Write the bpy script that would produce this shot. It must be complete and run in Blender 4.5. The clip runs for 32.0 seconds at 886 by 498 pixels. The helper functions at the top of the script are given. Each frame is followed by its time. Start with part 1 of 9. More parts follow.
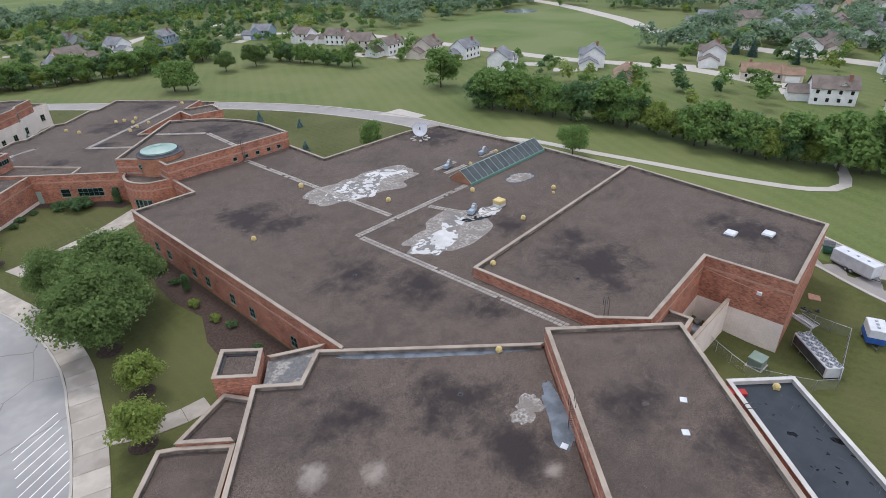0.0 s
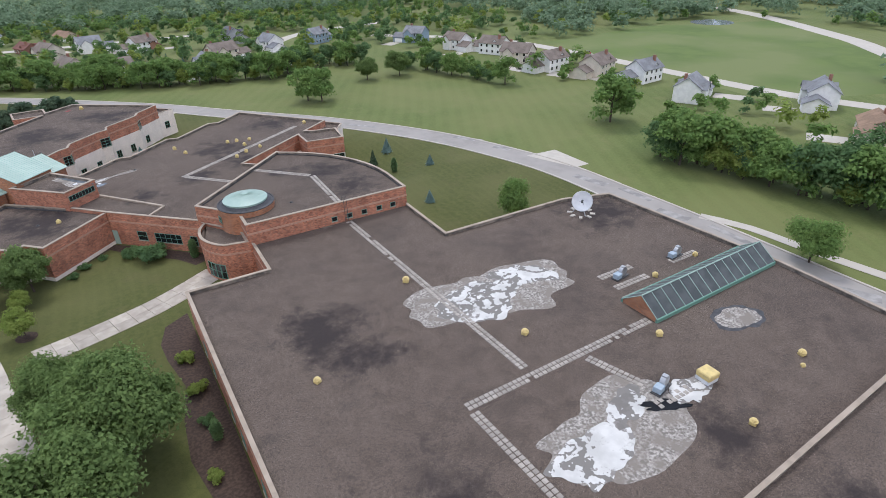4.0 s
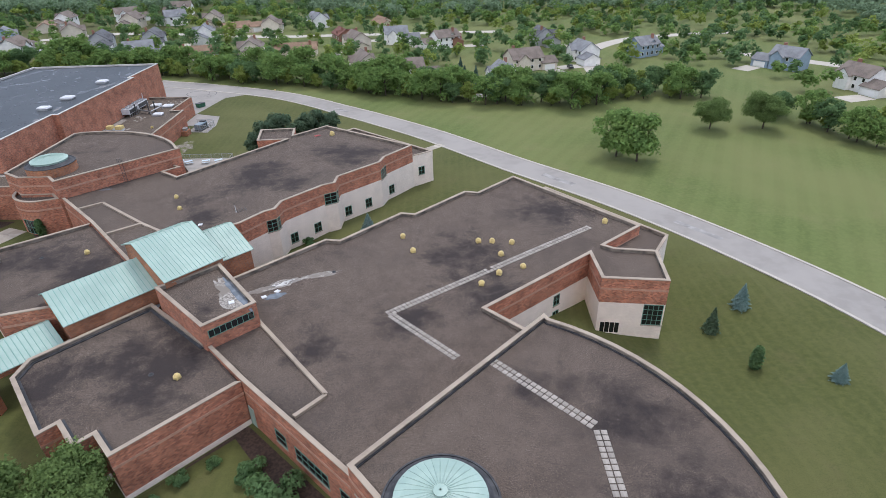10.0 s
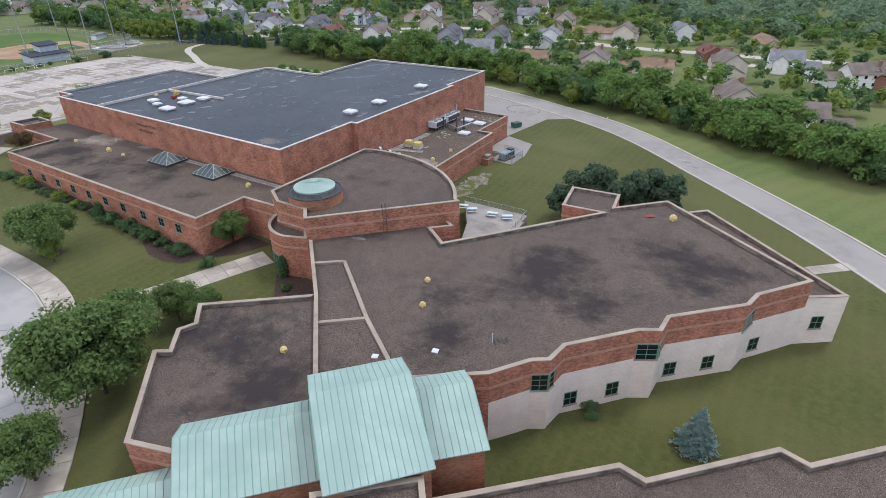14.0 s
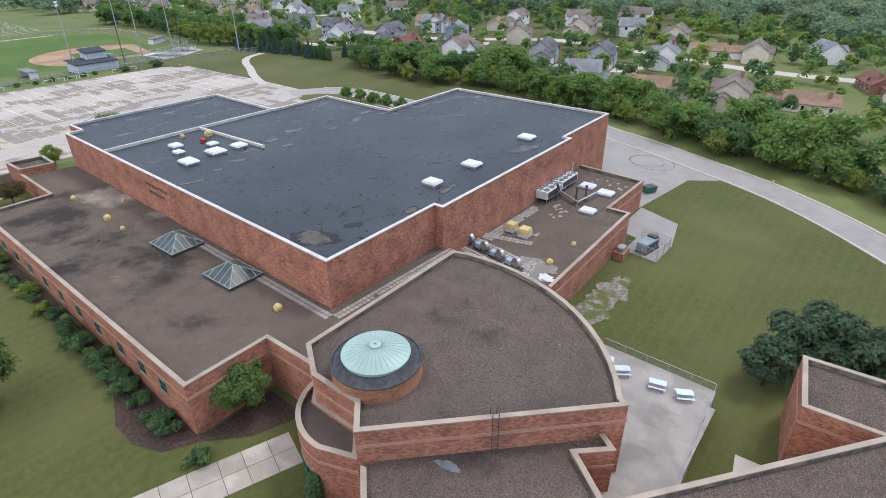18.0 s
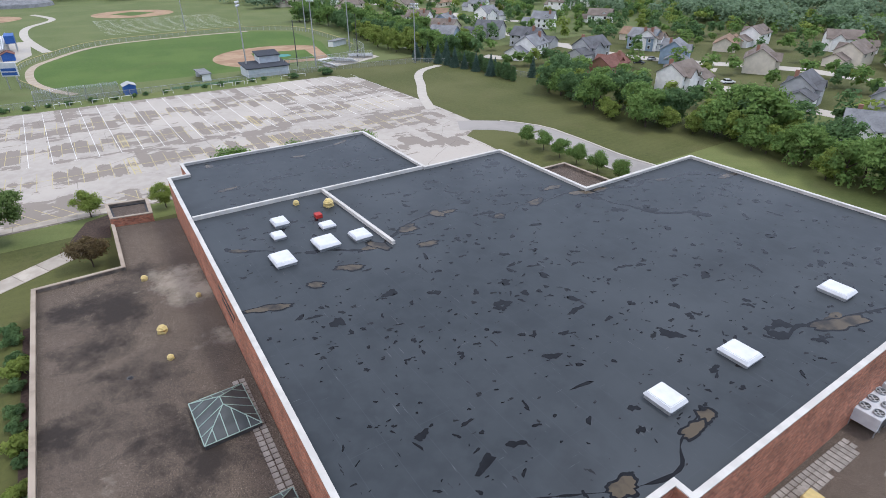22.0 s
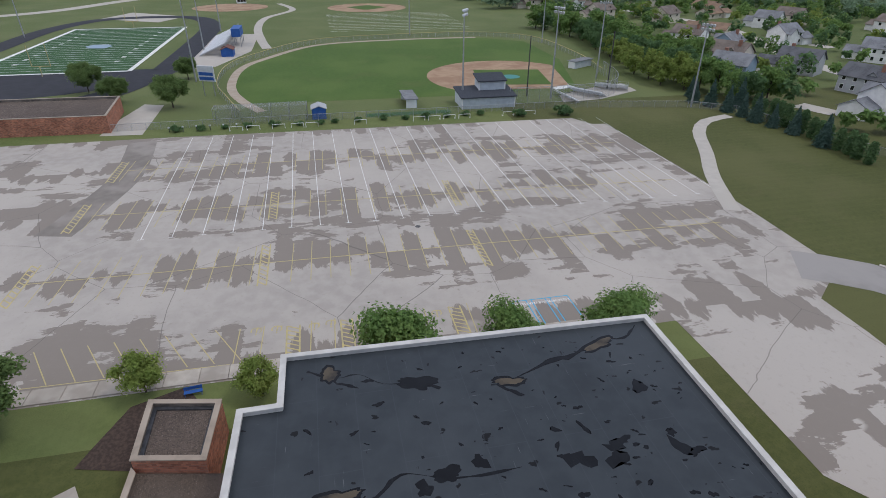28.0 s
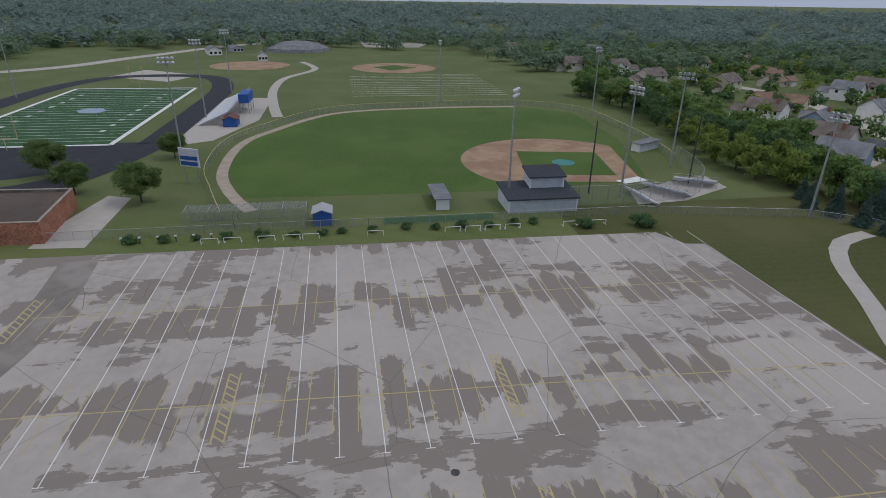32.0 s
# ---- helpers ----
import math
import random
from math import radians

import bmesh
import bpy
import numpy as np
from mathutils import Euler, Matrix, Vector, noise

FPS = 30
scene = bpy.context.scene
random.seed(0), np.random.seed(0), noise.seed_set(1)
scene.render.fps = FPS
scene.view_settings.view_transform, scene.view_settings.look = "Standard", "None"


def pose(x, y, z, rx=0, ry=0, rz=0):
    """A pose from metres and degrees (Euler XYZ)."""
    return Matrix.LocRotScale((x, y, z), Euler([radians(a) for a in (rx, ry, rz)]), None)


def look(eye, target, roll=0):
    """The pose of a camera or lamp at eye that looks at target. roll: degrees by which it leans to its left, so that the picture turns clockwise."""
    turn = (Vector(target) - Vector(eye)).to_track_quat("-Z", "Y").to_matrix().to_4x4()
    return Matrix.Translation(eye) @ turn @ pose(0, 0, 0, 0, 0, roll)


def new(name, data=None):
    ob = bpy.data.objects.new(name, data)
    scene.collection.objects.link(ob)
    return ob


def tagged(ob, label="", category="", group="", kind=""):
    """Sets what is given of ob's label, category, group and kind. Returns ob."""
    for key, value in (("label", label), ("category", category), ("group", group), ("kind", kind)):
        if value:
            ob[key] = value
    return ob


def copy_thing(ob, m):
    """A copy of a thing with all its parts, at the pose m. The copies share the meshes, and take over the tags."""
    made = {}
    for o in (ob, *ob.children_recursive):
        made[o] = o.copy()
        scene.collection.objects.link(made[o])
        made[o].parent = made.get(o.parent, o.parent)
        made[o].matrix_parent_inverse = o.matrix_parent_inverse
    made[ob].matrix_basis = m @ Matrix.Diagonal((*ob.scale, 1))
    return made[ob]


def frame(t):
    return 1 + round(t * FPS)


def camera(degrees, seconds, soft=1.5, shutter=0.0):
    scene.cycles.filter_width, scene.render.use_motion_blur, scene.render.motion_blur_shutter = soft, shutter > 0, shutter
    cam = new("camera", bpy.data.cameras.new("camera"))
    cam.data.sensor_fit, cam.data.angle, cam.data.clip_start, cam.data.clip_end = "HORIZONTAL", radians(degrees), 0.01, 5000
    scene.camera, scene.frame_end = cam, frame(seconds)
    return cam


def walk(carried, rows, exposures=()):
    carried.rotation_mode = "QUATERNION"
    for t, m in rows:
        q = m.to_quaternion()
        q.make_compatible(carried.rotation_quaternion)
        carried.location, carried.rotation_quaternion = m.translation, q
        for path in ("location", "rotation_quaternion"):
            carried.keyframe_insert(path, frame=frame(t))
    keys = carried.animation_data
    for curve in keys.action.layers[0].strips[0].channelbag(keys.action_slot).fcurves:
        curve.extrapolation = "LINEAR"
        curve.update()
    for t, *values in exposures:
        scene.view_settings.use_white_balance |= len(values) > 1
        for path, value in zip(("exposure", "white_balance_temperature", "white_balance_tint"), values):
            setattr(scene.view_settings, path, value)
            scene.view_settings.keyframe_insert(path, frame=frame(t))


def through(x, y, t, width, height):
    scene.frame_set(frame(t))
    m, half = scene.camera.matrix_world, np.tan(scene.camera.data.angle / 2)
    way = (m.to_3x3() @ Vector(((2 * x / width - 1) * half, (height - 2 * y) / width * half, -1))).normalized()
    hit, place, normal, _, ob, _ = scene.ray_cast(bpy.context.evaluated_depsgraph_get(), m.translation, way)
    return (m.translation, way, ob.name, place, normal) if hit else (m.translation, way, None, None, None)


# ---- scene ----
cam = camera(76.3, 32.0, 0.6)
PATH = [
    (0, (49.09, -220.30, 46.40), (55.230, -214.099, 41.519), -2.17),
    (0.5, (52.46, -216.58, 46.53), (58.607, -210.386, 41.648), -2.16),
    (1, (55.82, -212.80, 46.65), (61.931, -206.574, 41.763), -2.09),
    (1.5, (59.23, -208.74, 46.70), (65.136, -202.306, 41.819), -2.14),
    (2, (62.87, -204.56, 46.66), (68.570, -197.957, 41.779), -2.14),
    (2.5, (66.51, -200.14, 46.60), (71.939, -193.303, 41.725), -2.10),
    (3, (70.06, -195.60, 46.51), (75.119, -188.485, 41.636), -2.07),
    (3.5, (73.19, -190.83, 46.35), (77.849, -183.441, 41.485), -1.88),
    (5.5, (82.95, -169.31, 46.27), (86.396, -161.279, 41.404), -1.53),
    (6, (85.07, -163.51, 46.32), (88.131, -155.338, 41.446), -1.48),
    (6.5, (86.90, -157.67, 46.43), (89.624, -149.389, 41.527), -1.49),
    (7, (88.30, -151.78, 46.48), (90.747, -143.422, 41.560), -1.40),
    (7.5, (89.52, -145.89, 46.38), (91.686, -137.463, 41.450), -1.45),
    (8, (90.67, -139.95, 46.21), (92.540, -131.446, 41.286), -1.47),
    (8.5, (91.47, -133.82, 46.08), (93.044, -125.271, 41.149), -1.61),
    (9, (92.09, -127.67, 45.93), (93.194, -119.043, 40.992), -1.60),
    (9.5, (92.45, -121.44, 45.66), (93.006, -112.756, 40.742), -1.66),
    (10, (92.58, -115.16, 45.58), (92.614, -106.452, 40.666), -1.73),
    (10.5, (92.44, -108.91, 45.68), (91.933, -100.212, 40.767), -1.78),
    (11, (91.75, -102.63, 45.50), (90.392, -94.016, 40.603), -1.78),
    (11.5, (90.59, -96.32, 45.18), (88.368, -87.878, 40.294), -1.69),
    (12, (89.01, -90.20, 44.81), (86.133, -81.961, 39.934), -1.61),
    (12.5, (86.95, -84.05, 43.94), (83.571, -75.979, 39.094), -1.58),
    (13, (84.51, -78.66, 43.42), (80.633, -70.809, 38.595), -1.51),
    (13.5, (81.69, -73.66, 43.09), (77.354, -66.039, 38.286), -1.26),
    (14, (78.67, -69.25, 42.86), (74.006, -61.815, 38.069), -1.10),
    (14.5, (75.31, -64.90, 42.80), (70.420, -57.607, 38.013), -1.02),
    (15, (71.50, -60.76, 42.91), (66.455, -53.580, 38.108), -1.16),
    (15.5, (67.57, -56.59, 42.93), (62.387, -49.526, 38.123), -1.13),
    (17.5, (51.37, -40.92, 42.79), (45.924, -34.036, 38.001), -0.78),
    (18, (47.32, -36.95, 42.93), (41.851, -30.093, 38.131), -0.71),
    (18.5, (43.24, -32.95, 43.06), (37.756, -26.119, 38.247), -0.78),
    (19, (39.22, -28.98, 43.11), (33.684, -22.180, 38.293), -0.84),
    (19.5, (35.06, -25.15, 43.05), (29.384, -18.477, 38.243), -0.71),
    (20, (30.84, -21.33, 42.93), (24.877, -14.898, 38.127), -0.69),
    (20.5, (26.56, -17.60, 42.81), (20.213, -11.543, 38.016), -0.56),
    (21, (22.14, -14.03, 42.79), (15.385, -8.420, 37.999), -0.42),
    (21.5, (17.68, -10.51, 42.70), (10.666, -5.234, 37.899), -0.48),
    (22, (13.15, -7.27, 42.61), (5.836, -2.415, 37.818), -0.44),
    (22.5, (8.23, -4.31, 42.39), (0.561, -0.033, 37.604), -0.26),
    (23, (3.15, -1.57, 42.10), (-4.771, 2.224, 37.312), -0.22),
    (23.5, (-1.58, 0.64, 41.90), (-9.653, 4.105, 37.116), -0.20),
    (24, (-6.58, 2.63, 41.69), (-14.789, 5.743, 36.900), -0.13),
    (24.5, (-11.76, 4.31, 41.56), (-20.058, 7.157, 36.768), -0.13),
    (25, (-17.07, 5.76, 41.43), (-25.420, 8.440, 36.630), -0.07),
    (25.5, (-22.12, 7.02, 41.36), (-30.506, 9.598, 36.551), -0.01),
    (27.5, (-42.31, 11.00, 41.43), (-50.845, 12.944, 36.601), 0.32),
    (28, (-47.56, 11.59, 41.49), (-56.106, 13.461, 36.646), 0.34),
    (28.5, (-52.89, 12.20, 41.60), (-61.476, 13.985, 36.798), 0.44),
    (29, (-58.22, 12.75, 41.73), (-66.937, 14.497, 37.156), 0.58),
    (29.5, (-63.22, 13.32, 41.94), (-72.050, 15.043, 37.570), 0.63),
    (30, (-68.19, 14.13, 42.28), (-77.095, 15.802, 38.044), 0.69),
    (30.5, (-73.43, 14.72, 42.54), (-82.370, 16.373, 38.376), 0.77),
    (31, (-78.67, 15.40, 42.71), (-87.622, 17.014, 38.544), 0.90),
    (31.5, (-83.85, 16.09, 42.52), (-92.809, 17.681, 38.367), 0.89),
    (32, (-89.11, 16.62, 42.08), (-98.083, 18.194, 37.969), 0.98),
]
walk(cam, [(t, look(eye, target, roll)) for t, eye, target, roll in PATH],
     [(0, 0.52), (3, 0.64), (6, 0.6), (10, 0.66), (13, 0.56), (18, 0.74), (23, 0.64), (25.5, 0.45), (28, -0.03), (30, -0.42), (32, -0.5)])

# ---- sky, sun ----
world = bpy.data.worlds.new("world")
scene.world = world
world.use_nodes = True
wn = world.node_tree
sky = wn.nodes.new("ShaderNodeTexSky")
sky.sky_type = 'NISHITA'
sky.sun_disc = False
sky.sun_elevation, sky.sun_rotation = radians(52), radians(200)
sky.air_density, sky.dust_density, sky.ozone_density = 1.0, 6.0, 1.0
bgn = wn.nodes["Background"]
haze = wn.nodes.new("ShaderNodeMixRGB")
haze.inputs[0].default_value = 0.72
haze.inputs[2].default_value = (5.5, 6.35, 8.35, 1)
wn.links.new(sky.outputs[0], haze.inputs[1])
wn.links.new(haze.outputs[0], bgn.inputs[0])
bgn.inputs[1].default_value = 0.12
sun_data = bpy.data.lights.new("sun", 'SUN')
sun_data.energy, sun_data.angle, sun_data.color = 1.1, radians(14), (1.0, 0.98, 0.96)
sun = new("sun", sun_data)
sun.matrix_basis = look((0, 0, 200), (-30, -85, 40))

# ---- materials ----
def material(name, base, second=None, scale=1.0, third=None, scale2=0.1, rough=0.85, bump=0.0, bscale=20.0, metal=0.0,
             lo=0.4, hi=0.6, lo2=0.45, hi2=0.6, stretch=(1, 1, 1), by_object=0.0, by_island=0.0, emit=0.0, spec=0.3):
    """Two scales of noise over a base colour, with fine relief."""
    m = bpy.data.materials.new(name)
    m.use_nodes = True
    nt, bs = m.node_tree, m.node_tree.nodes["Principled BSDF"]
    nodes, link = nt.nodes, nt.links.new
    bs.inputs["Roughness"].default_value, bs.inputs["Metallic"].default_value = rough, metal
    bs.inputs["Specular IOR Level"].default_value = spec
    tc = nodes.new("ShaderNodeTexCoord")
    mp = nodes.new("ShaderNodeMapping")
    mp.inputs["Scale"].default_value = stretch
    link(tc.outputs["Object"], mp.inputs[0])

    def noise_mask(sc, a, b, detail=6.0):
        n = nodes.new("ShaderNodeTexNoise")
        n.inputs["Scale"].default_value, n.inputs["Detail"].default_value = sc, detail
        link(mp.outputs[0], n.inputs["Vector"])
        r = nodes.new("ShaderNodeMapRange")
        r.inputs[1].default_value, r.inputs[2].default_value = a, b
        link(n.outputs[0], r.inputs[0])
        return r.outputs[0]

    def mix(fac, a, b):
        x = nodes.new("ShaderNodeMixRGB")
        for n, v in ((0, fac), (1, a), (2, b)):
            if isinstance(v, (tuple, list)):
                x.inputs[n].default_value = (*v, 1)
            elif isinstance(v, float):
                x.inputs[n].default_value = v
            else:
                link(v, x.inputs[n])
        return x.outputs[0]

    col = mix(0.0, base, base)
    if second:
        col = mix(noise_mask(scale, lo, hi), col, second)
    if third:
        col = mix(noise_mask(scale2, lo2, hi2, 4.0), col, third)
    if by_object or by_island:
        if by_object:
            rnd = nodes.new("ShaderNodeObjectInfo").outputs["Random"]
        else:
            rnd = nodes.new("ShaderNodeNewGeometry").outputs["Random Per Island"]
        amt = by_object or by_island
        r = nodes.new("ShaderNodeMapRange")
        r.inputs[3].default_value, r.inputs[4].default_value = 1 - amt, 1 + amt
        link(rnd, r.inputs[0])
        hv = nodes.new("ShaderNodeHueSaturation")
        link(r.outputs[0], hv.inputs["Value"])
        link(col, hv.inputs["Color"])
        col = hv.outputs[0]
    link(col, bs.inputs["Base Color"])
    if emit:
        link(col, bs.inputs["Emission Color"])
        bs.inputs["Emission Strength"].default_value = emit
    if bump:
        n = nodes.new("ShaderNodeTexNoise")
        n.inputs["Scale"].default_value, n.inputs["Detail"].default_value = bscale, 5
        link(tc.outputs["Object"], n.inputs["Vector"])
        b = nodes.new("ShaderNodeBump")
        b.inputs["Strength"].default_value, b.inputs["Distance"].default_value = bump, 0.05
        link(n.outputs[0], b.inputs["Height"])
        link(b.outputs[0], bs.inputs["Normal"])
    return m


def tint_mix(m, mask_socket, colour):
    """Lays a colour over a material's base colour by a mask."""
    nt = m.node_tree
    bs = nt.nodes["Principled BSDF"]
    old = bs.inputs["Base Color"].links[0].from_socket
    x = nt.nodes.new("ShaderNodeMixRGB")
    x.inputs[2].default_value = (*colour, 1)
    nt.links.new(mask_socket, x.inputs[0])
    nt.links.new(old, x.inputs[1])
    nt.links.new(x.outputs[0], bs.inputs["Base Color"])


def brick_material(name, a, b, mortar, low=0.75, high=1.2, width=0.4, joint=0.014):
    m = material(name, a, None, rough=0.9, bump=0.2, bscale=14)
    nt = m.node_tree
    bs = nt.nodes["Principled BSDF"]
    uv = nt.nodes.new("ShaderNodeUVMap")
    br = nt.nodes.new("ShaderNodeTexBrick")
    br.inputs["Color1"].default_value, br.inputs["Color2"].default_value = (*a, 1), (*b, 1)
    br.inputs["Mortar"].default_value = (*mortar, 1)
    br.inputs["Scale"].default_value, br.inputs["Mortar Size"].default_value = 1.0, joint
    br.inputs["Brick Width"].default_value, br.inputs["Row Height"].default_value = width, 0.2
    br.inputs["Bias"].default_value = -0.1
    nt.links.new(uv.outputs[0], br.inputs["Vector"])
    n = nt.nodes.new("ShaderNodeTexNoise")
    n.inputs["Scale"].default_value, n.inputs["Detail"].default_value = 0.35, 5
    nt.links.new(uv.outputs[0], n.inputs["Vector"])
    r = nt.nodes.new("ShaderNodeMapRange")
    r.inputs[1].default_value, r.inputs[2].default_value = 0.3, 0.7
    r.inputs[3].default_value, r.inputs[4].default_value = low, high
    nt.links.new(n.outputs[0], r.inputs[0])
    hv = nt.nodes.new("ShaderNodeHueSaturation")
    nt.links.new(br.outputs[0], hv.inputs["Color"])
    nt.links.new(r.outputs[0], hv.inputs["Value"])
    nt.links.new(hv.outputs[0], bs.inputs["Base Color"])
    return m


def noise_layer(m, colour, scale, lo, hi, most=1.0, detail=5.0, rough=0.6, stretch=None):
    """Stains or specks with a shape of their own, laid over a material."""
    nt = m.node_tree
    tc, n, r = nt.nodes.new("ShaderNodeTexCoord"), nt.nodes.new("ShaderNodeTexNoise"), nt.nodes.new("ShaderNodeMapRange")
    n.inputs["Scale"].default_value, n.inputs["Detail"].default_value, n.inputs["Roughness"].default_value = scale, detail, rough
    r.inputs[1].default_value, r.inputs[2].default_value, r.inputs[4].default_value = lo, hi, most
    src = tc.outputs["Object"]
    if stretch:
        mp = nt.nodes.new("ShaderNodeMapping")
        mp.inputs["Scale"].default_value = stretch
        nt.links.new(src, mp.inputs[0])
        src = mp.outputs[0]
    nt.links.new(src, n.inputs["Vector"])
    nt.links.new(n.outputs[0], r.inputs[0])
    tint_mix(m, r.outputs[0], colour)


def crack_layer(m, colour, scale, width, most=1.0, bend=0.35):
    """Thin wandering cracks."""
    nt = m.node_tree
    tc, n, v = nt.nodes.new("ShaderNodeTexCoord"), nt.nodes.new("ShaderNodeTexNoise"), nt.nodes.new("ShaderNodeTexVoronoi")
    v.feature = 'DISTANCE_TO_EDGE'
    v.inputs["Scale"].default_value = scale
    n.inputs["Scale"].default_value, n.inputs["Detail"].default_value, n.inputs["Roughness"].default_value = scale * 4.0, 8, 0.62
    x = nt.nodes.new("ShaderNodeVectorMath")
    x.operation, x.inputs[1].default_value = 'MULTIPLY_ADD', (bend / scale,) * 3
    nt.links.new(n.outputs["Color"], x.inputs[0])
    nt.links.new(tc.outputs["Object"], x.inputs[2])
    nt.links.new(x.outputs[0], v.inputs["Vector"])
    r = nt.nodes.new("ShaderNodeMapRange")
    r.inputs[1].default_value, r.inputs[2].default_value, r.inputs[3].default_value, r.inputs[4].default_value = width * 0.6, width, most, 0.0
    nt.links.new(v.outputs["Distance"], r.inputs[0])
    tint_mix(m, r.outputs[0], colour)


def calc(nt, op, *args):
    """A math node on sockets and numbers."""
    n = nt.nodes.new("ShaderNodeMath")
    n.operation = op
    for k, a in enumerate(args):
        if isinstance(a, (int, float)):
            n.inputs[k].default_value = a
        else:
            nt.links.new(a, n.inputs[k])
    return n.outputs[0]


def field(nt, source, scale, detail=3.0, rough=0.55, stretch=(1, 1, 1)):
    """A noise field over a coordinate, about 0.5 on the mean."""
    mp, n = nt.nodes.new("ShaderNodeMapping"), nt.nodes.new("ShaderNodeTexNoise")
    mp.inputs["Scale"].default_value = stretch
    n.inputs["Scale"].default_value, n.inputs["Detail"].default_value, n.inputs["Roughness"].default_value = scale, detail, rough
    nt.links.new(source, mp.inputs[0])
    nt.links.new(mp.outputs[0], n.inputs["Vector"])
    return n.outputs[0]


def ramp(nt, value, lo, hi, most=1.0):
    r = nt.nodes.new("ShaderNodeMapRange")
    r.inputs[1].default_value, r.inputs[2].default_value, r.inputs[4].default_value = lo, hi, most
    nt.links.new(value, r.inputs[0])
    return r.outputs[0]


GRAVEL = material("gravel_roof", (0.128, 0.098, 0.079), (0.102, 0.077, 0.061), 0.4, (0.142, 0.11, 0.088), 0.045, rough=0.95,
                  bump=0.9, bscale=9, lo=0.4, hi=0.62, lo2=0.45, hi2=0.7)
noise_layer(GRAVEL, (0.04, 0.03, 0.026), 8.5, 0.5, 0.58, 0.85, 4.0, 0.75)
noise_layer(GRAVEL, (0.36, 0.3, 0.255), 10.0, 0.62, 0.67, 0.8, 2.0, 0.6)
noise_layer(GRAVEL, (0.045, 0.034, 0.028), 3.6, 0.5, 0.62, 0.8, 8.0, 0.85)
noise_layer(GRAVEL, (0.32, 0.265, 0.222), 3.2, 0.57, 0.7, 0.72, 8.0, 0.9)
noise_layer(GRAVEL, (0.05, 0.04, 0.036), 0.05, 0.5, 0.72, 0.55, 6.0, 0.62)
noise_layer(GRAVEL, (0.035, 0.03, 0.029), 0.17, 0.58, 0.76, 0.5, 6.0, 0.65)
noise_layer(GRAVEL, (0.26, 0.225, 0.19), 0.3, 0.67, 0.77, 0.5, 10.0, 0.8)


def drain_stains(m, spots, colour, most=0.9):
    """Dark algae stains with ragged arms round the places where water stands."""
    nt = m.node_tree
    o = nt.nodes.new("ShaderNodeTexCoord").outputs["Object"]
    n1, n2 = field(nt, o, 0.16, 8, 0.7), field(nt, o, 0.6, 6, 0.75)
    ragged = calc(nt, 'MULTIPLY_ADD', n1, 4.2, calc(nt, 'MULTIPLY_ADD', n2, 1.2, -2.75))
    total = None
    for x, y, r in spots:
        d = nt.nodes.new("ShaderNodeVectorMath")
        d.operation = 'DISTANCE'
        nt.links.new(o, d.inputs[0])
        d.inputs[1].default_value = (x, y, 0)
        v = ramp(nt, calc(nt, 'SUBTRACT', calc(nt, 'ADD', 1.0, ragged), calc(nt, 'DIVIDE', d.outputs["Value"], r)), -0.15, 0.75, most)
        total = v if total is None else calc(nt, 'MAXIMUM', total, v)
    tint_mix(m, total, colour)


drain_stains(GRAVEL, [(92, -124, 6.5), (95, -132, 5), (92, -156, 6), (97, -166, 5), (99, -178, 4), (150, -117, 8), (122, -164, 4), (118, -184, 8), (124, -176, 5), (145, -196, 7),
                      (84, -186, 6), (74, -180, 5), (82, -196, 5), (95, -203, 5), (96, -212, 5), (100, -196, 3)], (0.027, 0.021, 0.021))
drain_stains(GRAVEL, [(96, -38, 8), (101, -48, 5), (88, -54, 4), (76, -59, 4), (114, -21, 7), (113, -86, 7), (104, -70, 5), (110, -74, 6), (101, -91, 3),
                      (55.9, -4.4, 9), (61.7, -8.2, 6), (72.4, 7.3, 8), (49.1, -24.7, 5), (45.2, -16, 4), (25.9, -8.2, 4), (16, 8, 6), (29.7, -38.3, 9), (37.5, -41.2, 8), (56, -61, 9), (46, -62, 8)], (0.027, 0.021, 0.021))
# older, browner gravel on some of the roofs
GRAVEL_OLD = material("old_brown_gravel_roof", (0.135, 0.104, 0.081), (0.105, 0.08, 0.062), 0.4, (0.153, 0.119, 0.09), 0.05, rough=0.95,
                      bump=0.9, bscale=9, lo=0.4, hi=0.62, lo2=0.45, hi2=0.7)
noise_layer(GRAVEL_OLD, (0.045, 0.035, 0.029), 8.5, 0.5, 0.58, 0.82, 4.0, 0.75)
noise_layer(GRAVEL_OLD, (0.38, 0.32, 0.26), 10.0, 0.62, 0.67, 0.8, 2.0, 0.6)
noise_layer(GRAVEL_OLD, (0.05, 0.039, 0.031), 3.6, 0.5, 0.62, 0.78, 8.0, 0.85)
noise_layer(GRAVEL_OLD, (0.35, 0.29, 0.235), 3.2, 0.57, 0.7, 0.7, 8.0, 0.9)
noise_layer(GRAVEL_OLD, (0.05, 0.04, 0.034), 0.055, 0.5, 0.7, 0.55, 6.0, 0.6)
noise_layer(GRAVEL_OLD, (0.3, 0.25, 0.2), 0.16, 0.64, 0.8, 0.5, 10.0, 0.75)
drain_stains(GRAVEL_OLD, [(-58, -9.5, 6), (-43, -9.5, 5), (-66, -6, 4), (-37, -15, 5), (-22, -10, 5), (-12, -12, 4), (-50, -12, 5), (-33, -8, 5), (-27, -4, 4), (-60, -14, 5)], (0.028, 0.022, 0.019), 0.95)
